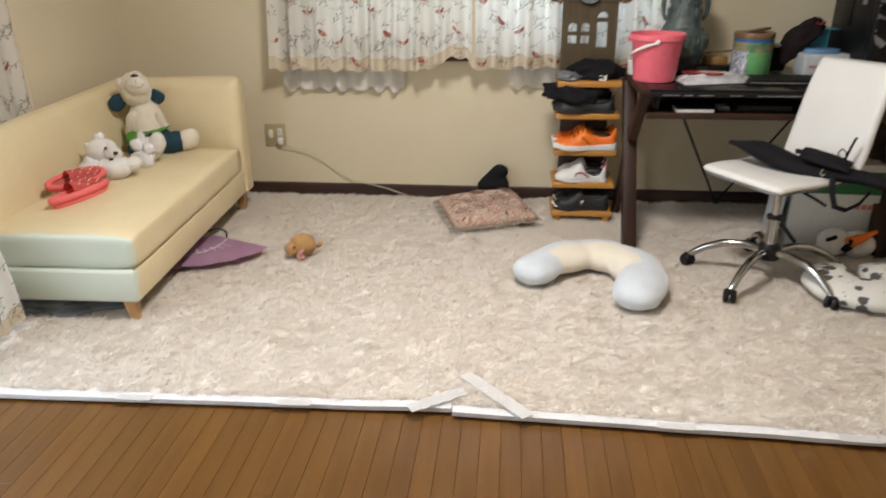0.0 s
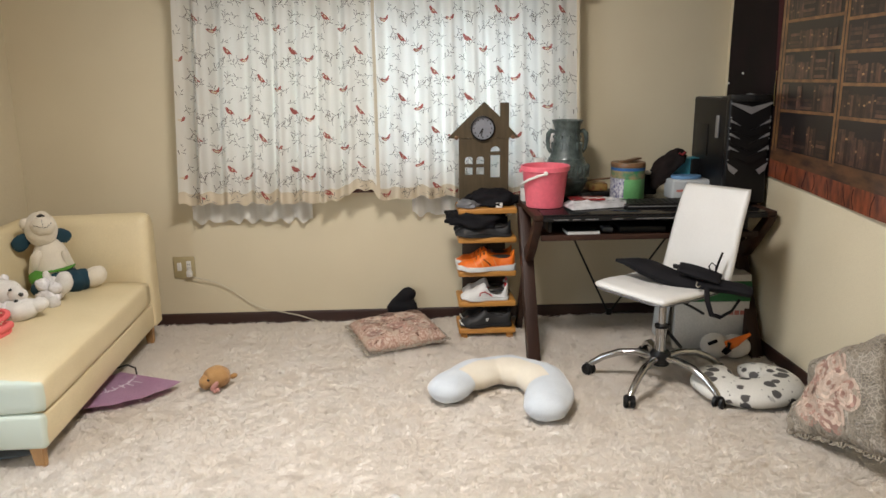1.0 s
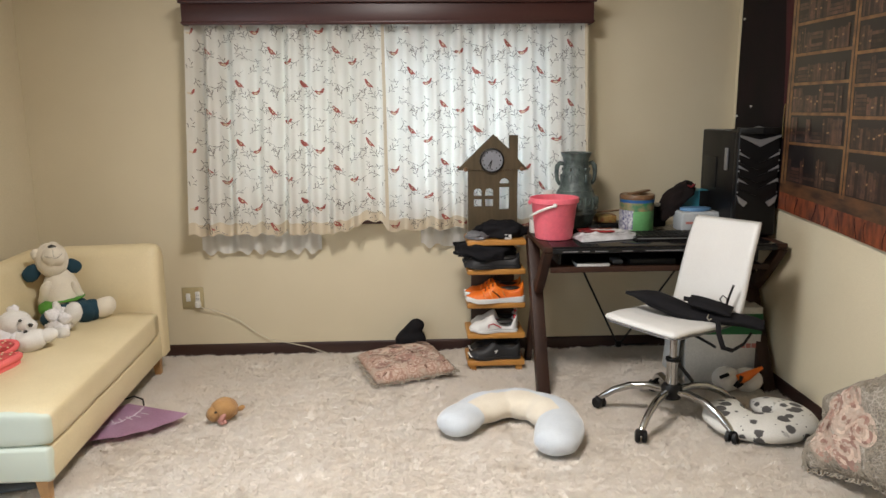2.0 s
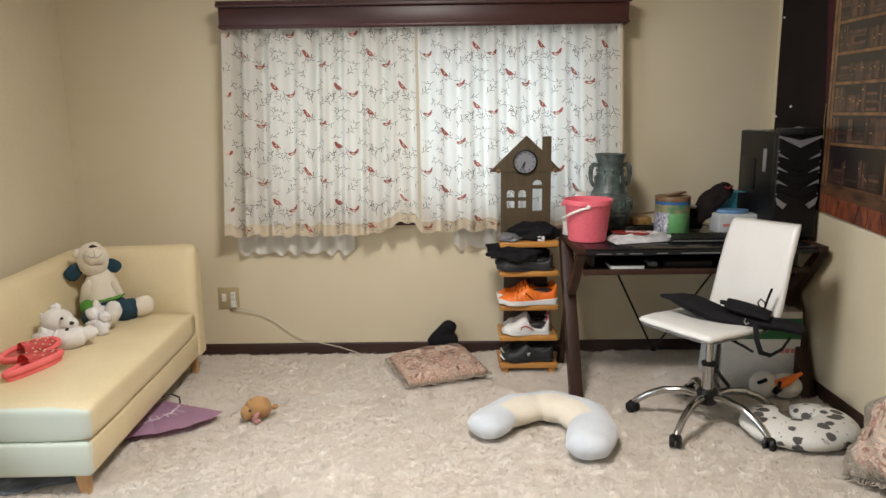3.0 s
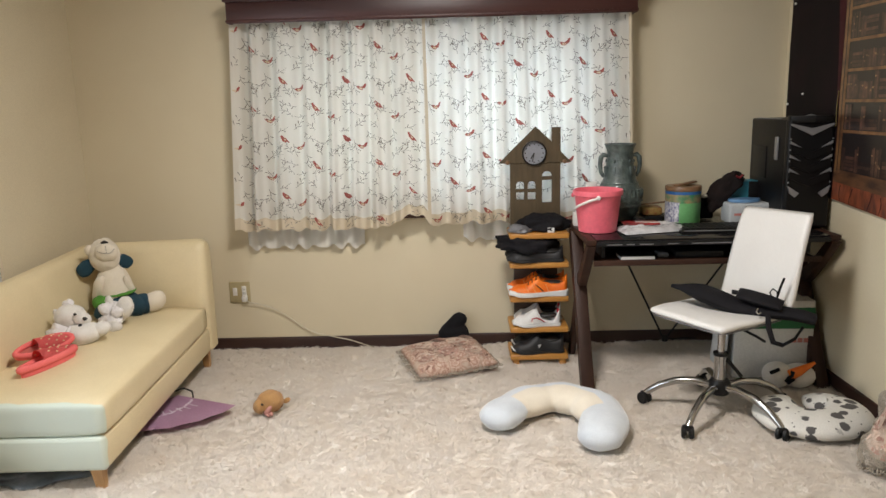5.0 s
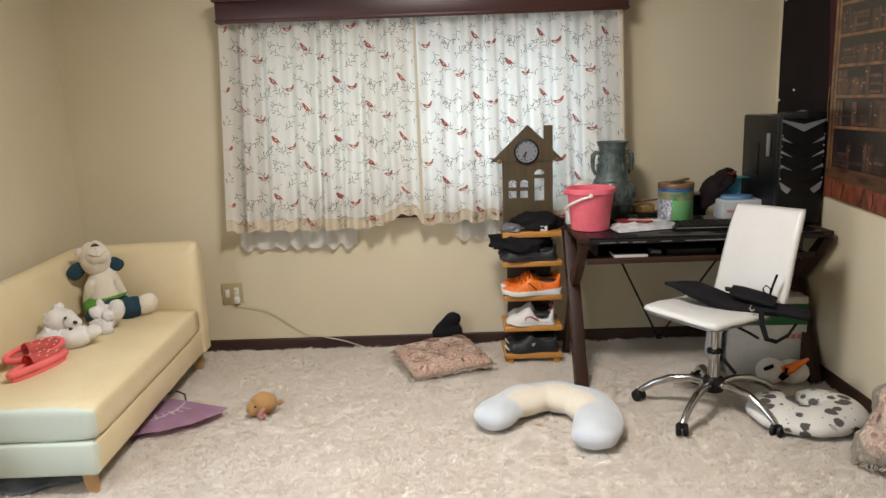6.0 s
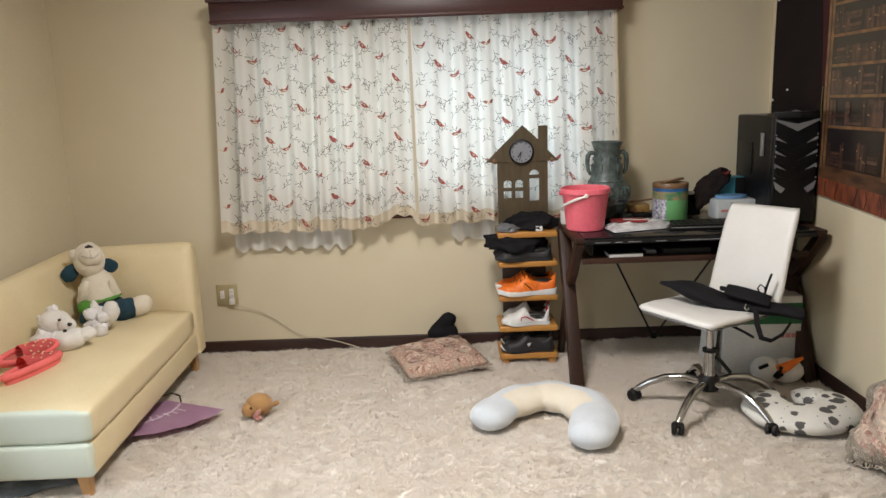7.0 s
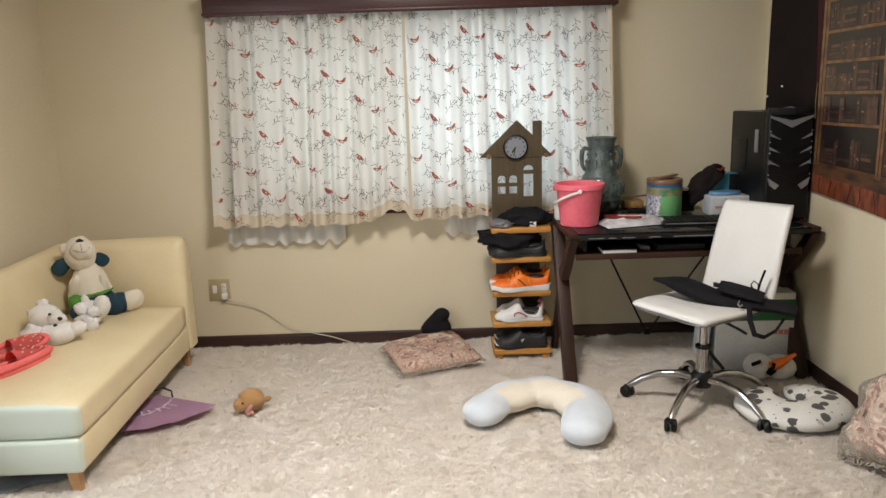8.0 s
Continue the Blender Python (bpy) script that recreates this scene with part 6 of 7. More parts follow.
def spotted(name, base, spot, sc, cut, rough=0.8):
    """Cloth printed with uneven dark spots of two sizes."""
    m = mat(name, base, rough, None, 6, 220, 0.25)
    n, l = m.node_tree.nodes, m.node_tree.links
    b = n["Principled BSDF"]
    src = b.inputs["Base Color"].links[0].from_socket
    tc = n.new("ShaderNodeTexCoord")
    last = src
    for s, c, r in ((sc, cut, 0.72), (sc * 2.1, cut * 0.34, 0.9)):
        vo = n.new("ShaderNodeTexVoronoi")
        vo.inputs["Scale"].default_value = s
        vo.inputs["Randomness"].default_value = r
        no = n.new("ShaderNodeTexNoise")
        no.inputs["Scale"].default_value = s * 2.2
        l.new(tc.outputs["Object"], vo.inputs[0])
        l.new(tc.outputs["Object"], no.inputs[0])
        ad = n.new("ShaderNodeMath")
        ad.operation = "MULTIPLY_ADD"
        ad.inputs[1].default_value = 0.28
        l.new(no.outputs[0], ad.inputs[0])
        l.new(vo.outputs["Distance"], ad.inputs[2])
        lt = n.new("ShaderNodeMapRange")
        lt.inputs[1].default_value, lt.inputs[2].default_value = c + 0.12, c + 0.16
        lt.inputs[3].default_value, lt.inputs[4].default_value = 1, 0
        l.new(ad.outputs[0], lt.inputs[0])
        mx = n.new("ShaderNodeMix")
        mx.data_type = "RGBA"
        mx.inputs[7].default_value = (*spot, 1)
        l.new(lt.outputs[0], mx.inputs[0])
        l.new(last, mx.inputs[6])
        last = mx.outputs[2]
    l.new(last, b.inputs["Base Color"])
    return m


def floral(name, ground, tones, sc, middle=0.0, lace=None):
    """Cloth printed with roses: broad blooms broken up into soft petals; lace: colour of thread loops round them."""
    m = mat(name, ground, 0.88, tuple(c * 0.72 for c in ground), 14, 160, 0.5)
    n, l = m.node_tree.nodes, m.node_tree.links
    b = n["Principled BSDF"]
    ground_out = b.inputs["Base Color"].links[0].from_socket
    tc = n.new("ShaderNodeTexCoord")
    no = n.new("ShaderNodeTexNoise")
    no.inputs["Scale"].default_value = sc * 1.3
    l.new(tc.outputs["Object"], no.inputs[0])
    bend = n.new("ShaderNodeVectorMath")
    bend.operation = "MULTIPLY_ADD"
    bend.inputs[1].default_value = (0.035, 0.035, 0.035)
    l.new(no.outputs["Color"], bend.inputs[0])
    l.new(tc.outputs["Object"], bend.inputs[2])

    def cells(scale, feature="F1"):
        v = n.new("ShaderNodeTexVoronoi")
        v.feature = feature
        v.inputs["Scale"].default_value = scale
        l.new(bend.outputs[0], v.inputs[0])
        return v

    def span(sock, a, bb, c, d):
        r = n.new("ShaderNodeMapRange")
        for k, val in zip((1, 2, 3, 4), (a, bb, c, d)):
            r.inputs[k].default_value = val
        l.new(sock, r.inputs[0])
        return r.outputs[0]

    def blend(fac, a, bb, kind_of="MIX"):
        x = n.new("ShaderNodeMix")
        x.data_type, x.blend_type = "RGBA", kind_of
        l.new(fac, x.inputs[0])
        for k, val in ((6, a), (7, bb)):
            if isinstance(val, tuple):
                x.inputs[k].default_value = (*val, 1)
            else:
                l.new(val, x.inputs[k])
        return x.outputs[2]
    bloom, petal = cells(sc), cells(sc * 3.6)
    tone = blend(span(bloom.outputs["Distance"], 0.05, 0.62, 0, 1), tones[1], tones[0])
    ripple = n.new("ShaderNodeTexNoise")
    ripple.inputs["Scale"].default_value = sc * 3.5
    ripple.inputs["Detail"].default_value = 4
    l.new(bend.outputs[0], ripple.inputs[0])
    fold = n.new("ShaderNodeMath")
    fold.operation = "MULTIPLY_ADD"
    fold.inputs[1].default_value = 27
    l.new(bloom.outputs["Distance"], fold.inputs[0])
    far = n.new("ShaderNodeMath")
    far.operation = "MULTIPLY"
    far.inputs[1].default_value = 14
    l.new(ripple.outputs[0], far.inputs[0])
    l.new(far.outputs[0], fold.inputs[2])
    wave = n.new("ShaderNodeMath")
    wave.operation = "SINE"
    l.new(fold.outputs[0], wave.inputs[0])
    tone = blend(span(wave.outputs[0], -0.2, 1.0, 0, 0.65), tone, tones[2])
    tone = blend(span(wave.outputs[0], -1.0, -0.6, 0.85, 0), tone, tones[3])
    tone = blend(span(petal.outputs["Distance"], 0.35, 0.8, 0, 0.5), tone, tones[0])
    heart = span(bloom.outputs["Distance"], 0.06, 0.12, 0.8, 0)
    tone = blend(heart, tone, tones[3])
    if lace:
        loops = cells(62, "DISTANCE_TO_EDGE")
        ground_out = blend(span(loops.outputs["Distance"], 0.015, 0.07, 0.8, 0), ground_out, lace)
        knots = cells(26, "DISTANCE_TO_EDGE")
        ground_out = blend(span(knots.outputs["Distance"], 0.01, 0.05, 0.7, 0), ground_out, lace)
    if middle:
        flat = n.new("ShaderNodeVectorMath")
        flat.operation = "MULTIPLY"
        flat.inputs[1].default_value = (1, 1, 0)
        ln = n.new("ShaderNodeVectorMath")
        ln.operation = "LENGTH"
        l.new(bend.outputs[0], flat.inputs[0])
        l.new(flat.outputs[0], ln.inputs[0])
        fac = span(ln.outputs["Value"], middle, middle + 0.035, 1, 0)
    else:
        fac = span(bloom.outputs["Distance"], 0.50, 0.70, 1, 0.25)
    l.new(blend(fac, ground_out, tone), b.inputs["Base Color"])
    return m


M_SPOT = spotted("white_spotted_cotton", (0.74, 0.72, 0.67), (0.085, 0.08, 0.078), 14.5, 0.36)
M_FLORAL = floral("rose_tapestry_cloth", (0.55, 0.43, 0.34), [(0.42, 0.25, 0.19), (0.60, 0.45, 0.36), (0.64, 0.52, 0.42), (0.30, 0.15, 0.11)], 16)
M_LACE = floral("grey_lace_roses", (0.29, 0.25, 0.205), [(0.50, 0.29, 0.22), (0.66, 0.47, 0.37), (0.60, 0.42, 0.33), (0.34, 0.18, 0.13)], 8.5, 0.001, (0.50, 0.445, 0.375))



def fringe(parent, w, d, z, mm, n=60, pinch=0.0):
    """A scalloped lace edge round a cushion."""
    pts = []
    for i in range(n):
        t = 4 * i / n
        k, f = int(t), t - int(t)
        c = [(-1, -1), (1, -1), (1, 1), (-1, 1), (-1, -1)]
        x = c[k][0] + (c[k + 1][0] - c[k][0]) * f
        y = c[k][1] + (c[k + 1][1] - c[k][1]) * f
        pts.append(Vector((x * w / 2, y * d / 2, z + 0.004 * math.sin(i * 2.1))))
    bm = bmesh.new()
    for p in pts:
        a = math.atan2(p.y, p.x)
        tube([p + Vector((0.011 * math.cos(q), 0.011 * math.sin(q), 0.002 * math.sin(q * 2))) for q in [2 * math.pi * k / 8 for k in range(8)]], 0.0028, 5, bm, closed=True)
    return part("lace_edge", bm, mm, parent, "looped lace edging", sharp=0)


M_LACEEDGE = mat("grey_lace_thread", (0.40, 0.345, 0.275), 0.9)
M_PETAL = mat("cream_petal", (0.63, 0.51, 0.42), 0.85, (0.52, 0.37, 0.29), 40, 150, 0.2, island=0.22)
M_PETALPINK = mat("pink_petal", (0.47, 0.29, 0.235), 0.85, (0.34, 0.19, 0.15), 40, 150, 0.2, island=0.25)
M_PETALDARK = mat("dark_rose_heart", (0.40, 0.24, 0.185), 0.85, (0.27, 0.14, 0.11), 40, 150, 0.2, island=0.2)


def rose_petals(face_at, cu0, cv0, rad, pink, rr, su, sv):
    """A printed rose: rings of overlapping petals from the outside in, laid on a cushion's face."""
    rose = bmesh.new()
    layer = 0
    for ring, (share, count, size) in enumerate(((0.86, 13, 0.30), (0.68, 12, 0.28), (0.50, 10, 0.25), (0.33, 8, 0.21), (0.18, 6, 0.17), (0.05, 3, 0.13))):
        for p in range(count):
            a = 2 * math.pi * (p + 0.5 * ring) / count + rr.uniform(-0.2, 0.2)
            px, py = share * rad * math.cos(a), share * rad * math.sin(a)
            layer += 1
            vs = []
            for e in range(10):
                w = 2 * math.pi * e / 10
                ox, oy = size * rad * 0.75 * math.cos(w), size * rad * 1.1 * math.sin(w) * (1 + 0.15 * math.cos(w))
                gx, gy = px + ox * math.cos(a) - oy * math.sin(a), py + ox * math.sin(a) + oy * math.cos(a)
                u, v = min(max(cu0 + gx / su, 0.02), 0.98), min(max(cv0 + gy / sv, 0.02), 0.98)
                vs.append(rose.verts.new(face_at(u, v, 0.0012 + 0.00012 * layer + 0.0006 * (math.cos(w) > 0.3))))
            rose.faces.new(vs).material_index = 2 if ring == 5 else (1 if rr.random() < pink else 0)
    return rose


def floral_cushion():
    c = thing("floral_cushion", pose(0.000, 3.70, 0.040, 2, -2, 19), "pink floral tapestry cushion lying on the rug", "cushion")
    part("cover", pad(0.42, 0.40, 0.115, 3.4, 30, 2, 0.012, 0.03), M_FLORAL, c, sharp=0)
    fringe(c, 0.435, 0.405, -0.012, M_LACEEDGE, 64)

    def face_at(u, v, lift):
        a, b = 2 * u - 1, 2 * v - 1
        k = max((1 - abs(a) ** 3.4) * (1 - abs(b) ** 3.4), 0)
        e = noise.noise(Vector((a * 2.1 + 2, b * 2.1, 3.0))) * 0.012
        return Vector((a * 0.21 * (1 - 0.03 * (1 - b * b) * (1 - abs(a) ** 3)), b * 0.20 * (1 - 0.03 * (1 - a * a)), 0.0575 * k ** 0.5 + e * k + lift + 0.001))
    rr = random.Random(21)
    for u, v, rad, pink in ((0.24, 0.70, 0.056, 0.2), (0.68, 0.62, 0.060, 0.15), (0.47, 0.34, 0.050, 0.9), (0.80, 0.26, 0.050, 0.3), (0.18, 0.28, 0.048, 0.5), (0.46, 0.84, 0.042, 0.7), (0.86, 0.86, 0.040, 0.5)):
        part("rose_print", rose_petals(face_at, u, v, rad, pink, rr, 0.42, 0.40), [M_PETAL, M_PETALPINK, M_PETALDARK], c, "cream and pink woven rose", sharp=0)
    # woven leaves and buds between the roses
    leaves = bmesh.new()
    for i in range(170):
        u, v, w = rr.uniform(0.05, 0.95), rr.uniform(0.05, 0.95), rr.uniform(0, 6.28)
        ln, wd = rr.uniform(0.008, 0.019), rr.uniform(0.003, 0.006)
        pts = []
        for q in range(6):
            x, y = ln * math.cos(q * math.pi / 3), wd * math.sin(q * math.pi / 3)
            gu, gv = u + (x * math.cos(w) - y * math.sin(w)) / 0.42, v + (x * math.sin(w) + y * math.cos(w)) / 0.40
            pts.append(leaves.verts.new(face_at(min(max(gu, 0.02), 0.98), min(max(gv, 0.02), 0.98), 0.0008 + 0.000004 * i)))
        leaves.faces.new(pts).material_index = i % 3
    part("leaf_print", leaves, [M_PETALDARK, M_LEAFBROWN, M_PETALPINK], c, "brown and red woven leaves", sharp=0)["kind"] = "stuff"
    return c


M_LEAFBROWN = mat("brown_leaf_thread", (0.20, 0.105, 0.07), 0.9, (0.12, 0.06, 0.04), 40, 150, 0.2)
floral_cushion()


def leaning_cushion():
    """A soft square cushion slumped against the wall, one corner up."""
    q = [Vector(p) for p in ((1.535, 2.545, 0.006), (1.655, 2.140, 0.105), (1.770, 2.405, 0.425), (1.765, 2.790, 0.165))]
    mid = sum(q, Vector()) / 4
    ex = ((q[1] + q[2]) - (q[0] + q[3])).normalized()
    ey = ((q[3] + q[2]) - (q[0] + q[1])).normalized()
    ez = ex.cross(ey).normalized()
    ey = ez.cross(ex)
    if ez.x > 0:
        ez, ey = -ez, -ey
    m = Matrix((ex, ey, ez)).transposed().to_4x4()
    m.translation = mid
    inv = m.inverted()
    c = thing("floral_cushion", m, "grey lace cushion with pink roses leaning on the wall", "cushion")

    def at(u, v):
        w = (q[0] * (1 - u) + q[1] * u) * (1 - v) + (q[3] * (1 - u) + q[2] * u) * v
        return w + ez * 0.022 * noise.noise(Vector((u * 5, v * 5, 3))) + ex * 0.018 * noise.noise(Vector((u * 4, v * 4, 7))) + ey * 0.018 * noise.noise(Vector((u * 4, v * 4, 11)))
    bm = bmesh.new()
    for sgn, h in ((1, 0.085), (-1, 0.03)):
        def f(u, v):
            a, b = 2 * u - 1, 2 * v - 1
            k = max((1 - abs(a) ** 2.8) * (1 - abs(b) ** 2.8), 0)
            w = at(u, v) + ez * (sgn * h * k ** 0.5 + 0.020 * noise.noise(Vector((a * 2.2, b * 2.2, sgn))) * k)
            dent = math.exp(-((a + 0.75) ** 2 + (b - 0.05) ** 2) / 0.10)
            return inv @ (w - ez * 0.045 * dent * (sgn > 0))
        sheet(f, 34, 34, bm)
    bmesh.ops.remove_doubles(bm, verts=bm.verts, dist=0.0008)
    bmesh.ops.recalc_face_normals(bm, faces=bm.faces[:])
    part("cover", bm, M_LACE, c, sharp=0)

    def face_at(u, v, lift):
        a, b = 2 * u - 1, 2 * v - 1
        k = max((1 - abs(a) ** 2.8) * (1 - abs(b) ** 2.8), 0)
        dent = math.exp(-((a + 0.75) ** 2 + (b - 0.05) ** 2) / 0.10)
        w = at(u, v) + ez * (0.085 * k ** 0.5 + 0.020 * noise.noise(Vector((a * 2.2, b * 2.2, 1))) * k - 0.045 * dent + lift)
        return inv @ w
    rr = random.Random(11)
    # roses: rings of overlapping petals, from the outside in
    for cu0, cv0, rad, tone in ((0.33, 0.24, 0.070, 0), (0.56, 0.20, 0.062, 1), (0.40, 0.62, 0.062, 1), (0.58, 0.52, 0.066, 0), (0.60, 0.76, 0.058, 0), (0.74, 0.42, 0.055, 1), (0.30, 0.45, 0.048, 1)):
        rose = rose_petals(face_at, cu0, cv0, rad, 0.38 if tone else 0.12, rr, 0.44, 0.38)
        part("rose_print", rose, [M_PETAL, M_PETALPINK, M_PETALDARK], c, "cream and pink printed rose", sharp=0)
    # crocheted flowers over the ground cloth
    net = bmesh.new()
    for i in range(150):
        u0, v0 = rr.uniform(0.04, 0.96), rr.uniform(0.03, 0.97)
        if 0.22 < u0 < 0.80 and 0.14 < v0 < 0.82:
            continue
        r0 = rr.uniform(0.011, 0.021)
        for radius in (r0, r0 * 0.45):
            loop = []
            for e in range(20):
                w = 2 * math.pi * e / 20
                g = radius * (1 + 0.22 * math.cos(5 * w))
                loop.append(face_at(min(max(u0 + g * math.cos(w) / 0.44, 0.01), 0.99), min(max(v0 + g * math.sin(w) / 0.38, 0.01), 0.99), 0.002))
            tube(loop, 0.0019, 5, net, closed=True)
    part("crochet", net, M_LACEEDGE, c, "raised crochet flowers", sharp=0)
    edge = bmesh.new()
    for i in range(150):
        t = 4 * i / 150
        k, g = int(t), t - int(t)
        p = at(*((g, 0), (1, g), (1 - g, 1), (0, 1 - g))[k])
        p = p + (p - mid).normalized() * 0.003
        r = 0.010 + 0.004 * math.sin(i * 1.9)
        tube([inv @ p + Vector((r * math.cos(w), r * math.sin(w), 0.003 * math.sin(2 * w + i))) for w in [2 * math.pi * e / 8 for e in range(8)]], 0.0030, 5, edge, closed=True)
    part("lace_edge", edge, M_LACEEDGE, c, "looped lace edging", sharp=0)
    return c


leaning_cushion()

# spotted ring cushion: a stuffed roll whose two ends meet behind the hole
pts, rad = [], []
for i in range(61):
    t = i / 60
    a = radians(104 + 338 * t)
    e = smooth(0.12, 0.0, min(t, 1 - t))
    k = 1 - 0.22 * e
    pts.append(Vector((0.134 * math.cos(a) * k - 0.010 * e, 0.106 * math.sin(a) * k, 0.043 + 0.006 * e)))
    rad.append((0.103 + 0.006 * noise.noise(Vector((i * 0.3, 0, 0)))) * (1 - 0.36 * e) * (1 - 0.75 * smooth(0.03, 0.0, min(t, 1 - t))))
bm = tube(pts, rad, 24, flat=0.47)
for v in bm.verts:
    v.co.z = max(v.co.z + 0.004 * noise.noise(v.co * 16), 0.0)
ring_cushion = shape("ring_cushion", bm, M_SPOT, "white ring cushion with dark grey cow spots on the rug", "cushion", sharp=0)
ring_cushion.matrix_world = pose(1.530, 2.905, -0.002)


def crescent():
    c = thing("crescent_pillow", pose(0.462, 2.948, 0.0), "pale blue and cream crescent nursing pillow on the rug", "pillow")
    ctrl = [(-0.240, -0.045), (-0.145, 0.080), (0.01, 0.153), (0.145, 0.092), (0.198, -0.06), (0.150, -0.240)]
    pts = []
    P = [ctrl[0]] + ctrl + [ctrl[-1]]
    for i in range(1, len(P) - 2):
        for s in range(10):
            t = s / 10
            q = []
            for ax in (0, 1):
                p0, p1, p2, p3 = P[i - 1][ax], P[i][ax], P[i + 1][ax], P[i + 2][ax]
                q.append(0.5 * (2 * p1 + (p2 - p0) * t + (2 * p0 - 5 * p1 + 4 * p2 - p3) * t * t + (3 * p1 - p0 - 3 * p2 + p3) * t ** 3))
            pts.append(Vector((q[0], q[1], 0.052)))
    pts.append(Vector((*ctrl[-1], 0.052)))
    n = len(pts)
    base = [0.085 + 0.009 * smooth(0.35, 1.0, i / (n - 1)) + 0.004 * math.sin(i * 0.6) + 0.012 * math.sin(math.pi * i / (n - 1)) for i in range(n)]
    # rounded ends
    def cap(p, d, r, rev):
        ps, rs = [], []
        for k in range(7):
            q = math.pi / 2 * k / 7
            ps.append(p + d * r * 0.72 * math.cos(q)), rs.append(max(r * math.sin(q), 0.004))
        return (ps[::-1], rs[::-1]) if rev else (ps, rs)
    a, ra = cap(pts[0], (pts[0] - pts[1]).normalized(), base[0], False)
    b, rbb = cap(pts[-1], (pts[-1] - pts[-2]).normalized(), base[-1], True)
    allp, allr = a + pts + b, ra + base + rbb
    cut1, cut2 = 7 + 6, 7 + 40
    for name, keep, mm, label in (("blue_cover", 0, M_BLUEFAB, "pale blue fleece cover"), ("cream_panel", 1, M_CREAMFAB, "cream fleece panel along the inner side")):
        bm = tube(allp, allr, 56, flat=0.62)
        for v in bm.verts:
            v.co += Vector((0, 0, 0.004 * noise.noise(v.co * 14) + 0.002 * noise.noise(v.co * 40)))
        drop = []
        for f in bm.faces:
            g = f.calc_center_median()
            i = min(range(len(allp)), key=lambda e: (allp[e] - g).length_squared)
            inner = Vector((-0.02, -0.16, 0)) - Vector((allp[i].x, allp[i].y, 0))
            side = (g - allp[i]).normalized()
            cream = cut1 < i < cut2 and side.dot(inner.normalized()) > -0.02 and len(f.verts) == 4
            if cream != bool(keep):
                drop.append(f)
        bmesh.ops.delete(bm, geom=drop, context="FACES")
        part(name, bm, mm, c, label, sharp=0)
    return c


crescent()

# small tan toy
stuffed("stuffed_mole", pose(-0.795, 3.125, 0.0, 0, 0, 25) @ Matrix.Diagonal((0.74, 0.74, 0.78, 1)),
        [((0, 0, 0.062), (0.082, 0.066, 0.064), (0, 8, 0), 0), ((-0.070, -0.018, 0.050), (0.042, 0.040, 0.042), (0, 0, 0), 0),
         ((0.098, 0.0, 0.050), (0.026, 0.013, 0.016), (0, -20, 0), 0), ((-0.062, -0.052, 0.072), (0.007, 0.006, 0.007), (0, 0, 0), 2),
         ((-0.030, -0.070, 0.035), (0.016, 0.014, 0.038), (24, 30, 0), 1), ((-0.015, -0.080, 0.016), (0.012, 0.018, 0.012), (0, 0, 0), 1),
         ((-0.035, -0.085, 0.014), (0.010, 0.018, 0.010), (0, 0, 15), 1)],
        [M_TAN, M_PINKSKIN, M_TWINE], "small tan stuffed toy with pink paws on the rug")




def mauve_fan():
    f = thing("paper_fan", pose(-1.34, 3.30, 0.010, 0, 0, 0), "mauve dotted paper fan lying half under the sofa", "fan")
    def fan_at(u, v):
        a = radians(-128 + 104 * u)
        r = 0.07 + 0.35 * v
        return Vector((r * math.cos(a), r * math.sin(a), 0.015 + 0.002 * math.sin(u * 40) * v + 0.003 * v * u))
    bm = sheet(fan_at, 52, 14)
    bmesh.ops.solidify(bm, geom=bm.faces[:], thickness=0.003)
    part("leaf", bm, M_PURPLE, f, sharp=25)
    for k in range(46):
        u, v = (k * 0.618) % 1 * 0.94 + 0.03, 0.30 + 0.67 * ((k * 0.381) % 1)
        part("dot", ball(fan_at(u, v) + Vector((0, 0, 0.002)), (0.0055, 0.0055, 0.0015), seg=8, rings=4), M_PURPLELIGHT, f)
    for k in range(5):
        u = 0.52 + 0.075 * k
        a = fan_at(u, 0.45) + Vector((0, 0, 0.004))
        b = fan_at(u + 0.03, 0.58) + Vector((0, 0, 0.004))
        part("print_bar", tube([a, b], 0.004, 5, flat=0.3), M_PURPLELIGHT, f)
    part("cord", tube([(0.03, -0.03, 0.03), (0.08, 0.01, 0.035), (0.13, -0.02, 0.03), (0.16, -0.09, 0.03)], 0.004, 6), M_TWINE, f, "black cord")
    part("handle", tube([(0, 0, 0.016), (-0.05, 0.09, 0.016)], 0.008, 8), M_PURPLE, f)
    return f


mauve_fan()

# dark cloth stuffed under the sofa
crumpled("dark_blanket", pose(-1.65, 2.67, -0.012, 0, 0, 0), 0.56, 0.40, 0.09, mat("grey_blue_blanket", (0.22, 0.25, 0.29), 0.95, (0.09, 0.11, 0.13), 9, 120, 0.5), "dark grey-blue blanket pushed under the sofa", 2.2, "blanket")
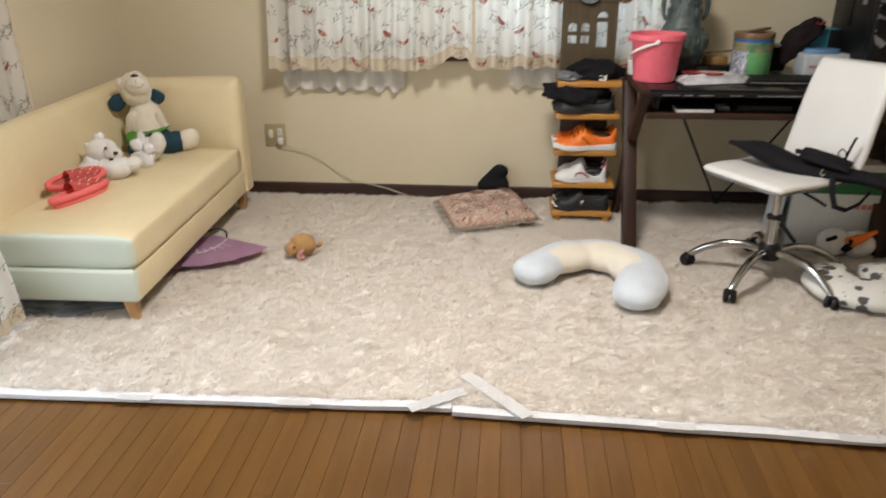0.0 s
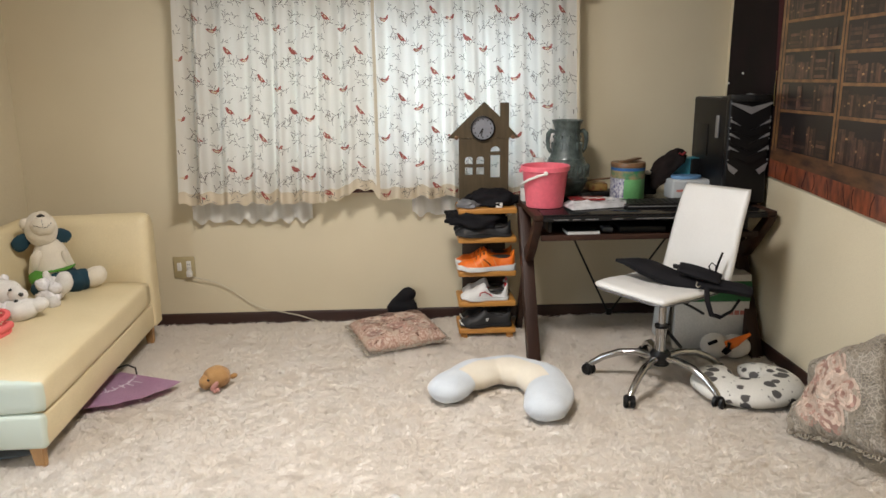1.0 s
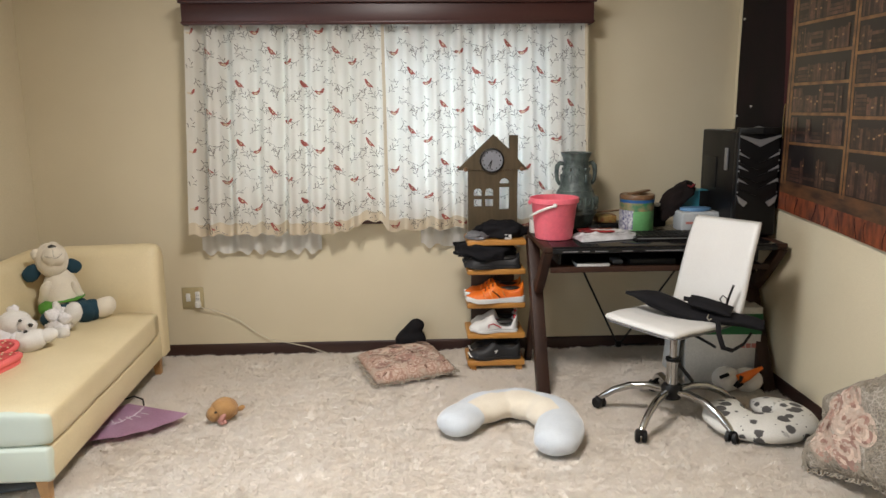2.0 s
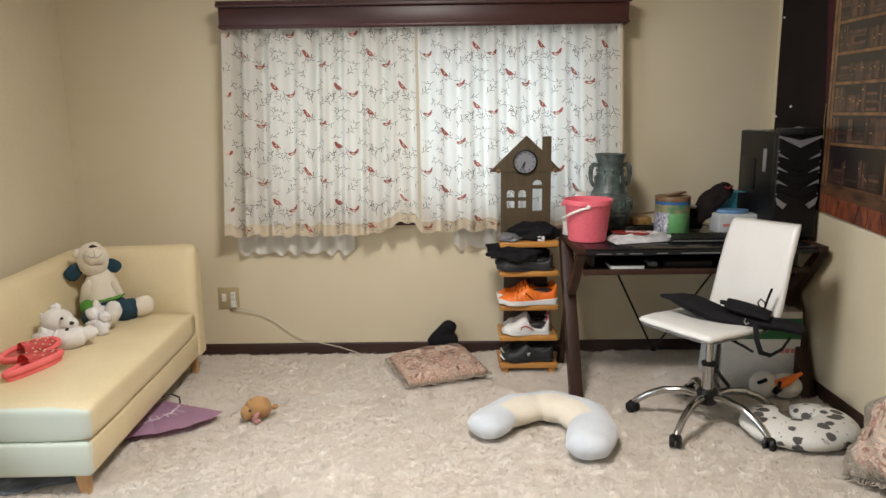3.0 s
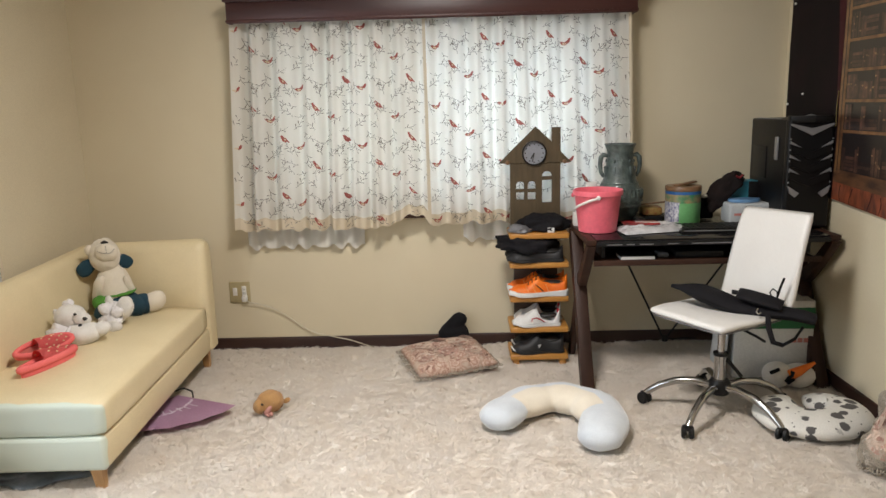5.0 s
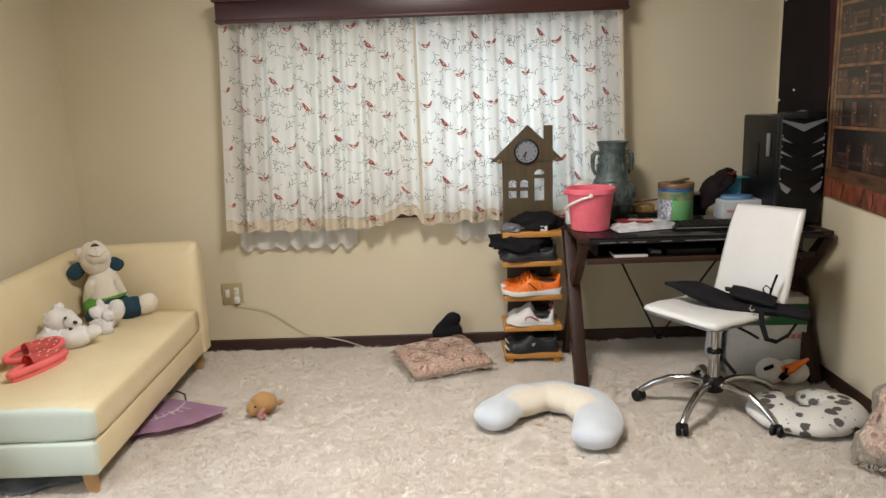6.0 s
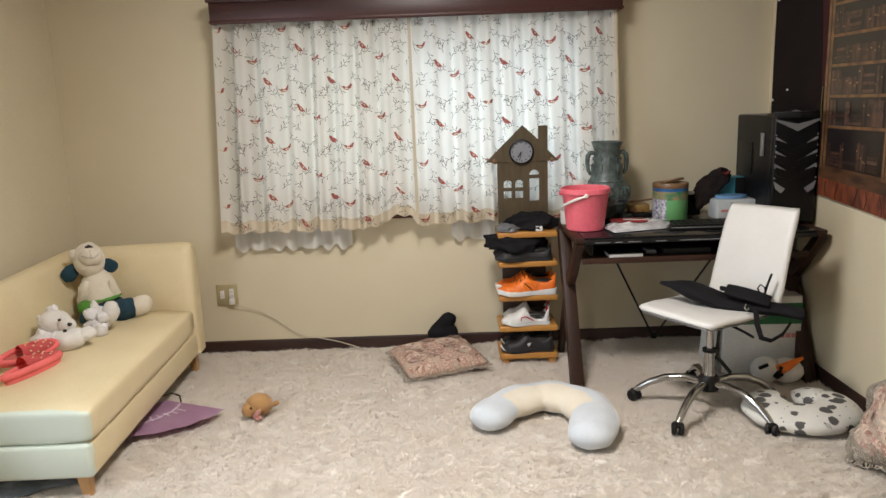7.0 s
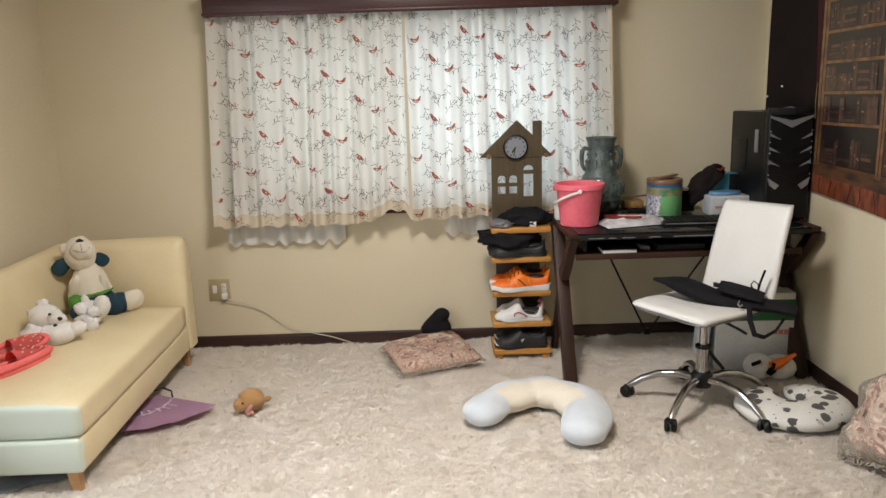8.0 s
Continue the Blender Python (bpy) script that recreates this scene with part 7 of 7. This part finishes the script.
# black knitted cap by the wall
bm = bmesh.new()
rings = []
for z, xa, xb in ((0.0, -0.066, 0.066), (0.012, -0.072, 0.072), (0.045, -0.072, 0.071), (0.070, -0.074, 0.068), (0.082, -0.066, 0.064), (0.093, -0.056, 0.055),
                  (0.101, -0.046, 0.052), (0.113, -0.034, 0.060), (0.130, -0.018, 0.063), (0.145, -0.003, 0.056), (0.153, 0.010, 0.044), (0.157, 0.022, 0.032)):
    c, r = (xa + xb) / 2, (xb - xa) / 2
    rings.append([bm.verts.new((c + r * math.cos(a), min(r * 0.8, 0.034) * math.sin(a) - 0.012 * (z < 0.09), z + 0.003 * noise.noise(Vector((a, z * 30, 1)))))
                  for a in [2 * math.pi * k / 28 for k in range(28)]])
for a, b in zip(rings, rings[1:]):
    for k in range(28):
        bm.faces.new((a[k], a[(k + 1) % 28], b[(k + 1) % 28], b[k]))
bm.faces.new(rings[0][::-1]), bm.faces.new(rings[-1])
bmesh.ops.recalc_face_normals(bm, faces=bm.faces[:])
cap = shape("black_knit_cap", bm, M_BLACKCLOTH, "black knit cap propped against the skirting", "cap", sharp=0)
cap.matrix_world = pose(0.035, 3.975, 0.010) @ Matrix.Scale(1.20, 4)


# ---- wall outlet and cable ----
def outlet():
    o = thing("wall_outlet", pose(-1.181, YB - 0.0005, 0.325), "ivory double wall plate with a plug in it", "outlet")
    part("plate", box((0, -0.004, 0), (0.118, 0.008, 0.122), 0.003), M_PLATE, o)
    part("switch", box((-0.026, -0.009, 0.004), (0.024, 0.006, 0.046), 0.002), M_WHITEPL, o)
    part("socket", box((0.026, -0.009, 0.004), (0.026, 0.005, 0.066), 0.002), M_WHITEPL, o)
    for z in (0.018, -0.004):
        for x in (0.021, 0.031):
            part("slot", box((x, -0.0115, z), (0.002, 0.002, 0.009)), M_TWINE, o)
    part("plug", box((0.030, -0.022, -0.034), (0.030, 0.028, 0.034), 0.006), M_WHITEPL, o, "white mains plug")
    return o


outlet()
pts = [(-1.150, 4.020, 0.285), (-1.120, 4.018, 0.272), (-1.08, 4.022, 0.262), (-1.00, 4.03, 0.235), (-0.92, 4.035, 0.185), (-0.84, 4.035, 0.120), (-0.76, 4.032, 0.078), (-0.66, 4.025, 0.058),
       (-0.56, 4.015, 0.038), (-0.47, 4.00, 0.012), (-0.42, 3.98, 0.002)]
shape("mains_cable", tube(pts, 0.0028, 8), M_CABLE, "thin white mains cable hanging along the wall", "cable")

# cable bits on the pelmet
shape("black_belt", tube([(-0.88, 3.87, 1.921), (-0.80, 3.865, 1.925), (-0.70, 3.87, 1.922), (-0.60, 3.865, 1.925), (-0.50, 3.88, 1.921)], 0.014, 8, flat=0.4), M_BLACKCLOTH, "black strap lying on the pelmet", "strap")

# ---- wooden floor planks ----
PW = 0.0585
kinds = {}
rp = random.Random(4)
x = XL
while x < XR - 0.01:
    w = min(PW, XR - x)
    y = YF - rp.uniform(0.0, 0.9)
    while y < 2.35:
        ln = 1.2
        lo, hi = max(y, YF), min(y + ln, 2.35)
        if hi - lo > 0.02:
            key = (round(w, 3), round(hi - lo, 3))
            if key not in kinds:
                bm = box((0, 0, 0), (w - 0.0007, hi - lo - 0.0007, 0.012), 0.0007, 1)
                me = bpy.data.meshes.new("plank")
                bm.to_mesh(me)
                bm.free()
                me.materials.append(M_PLANK)
                kinds[key] = me
            ob = new("plank", kinds[key])
            ob.location = (x + w / 2, (lo + hi) / 2, ZF - 0.008)
            ob.parent = floor
        y += ln
    x += PW
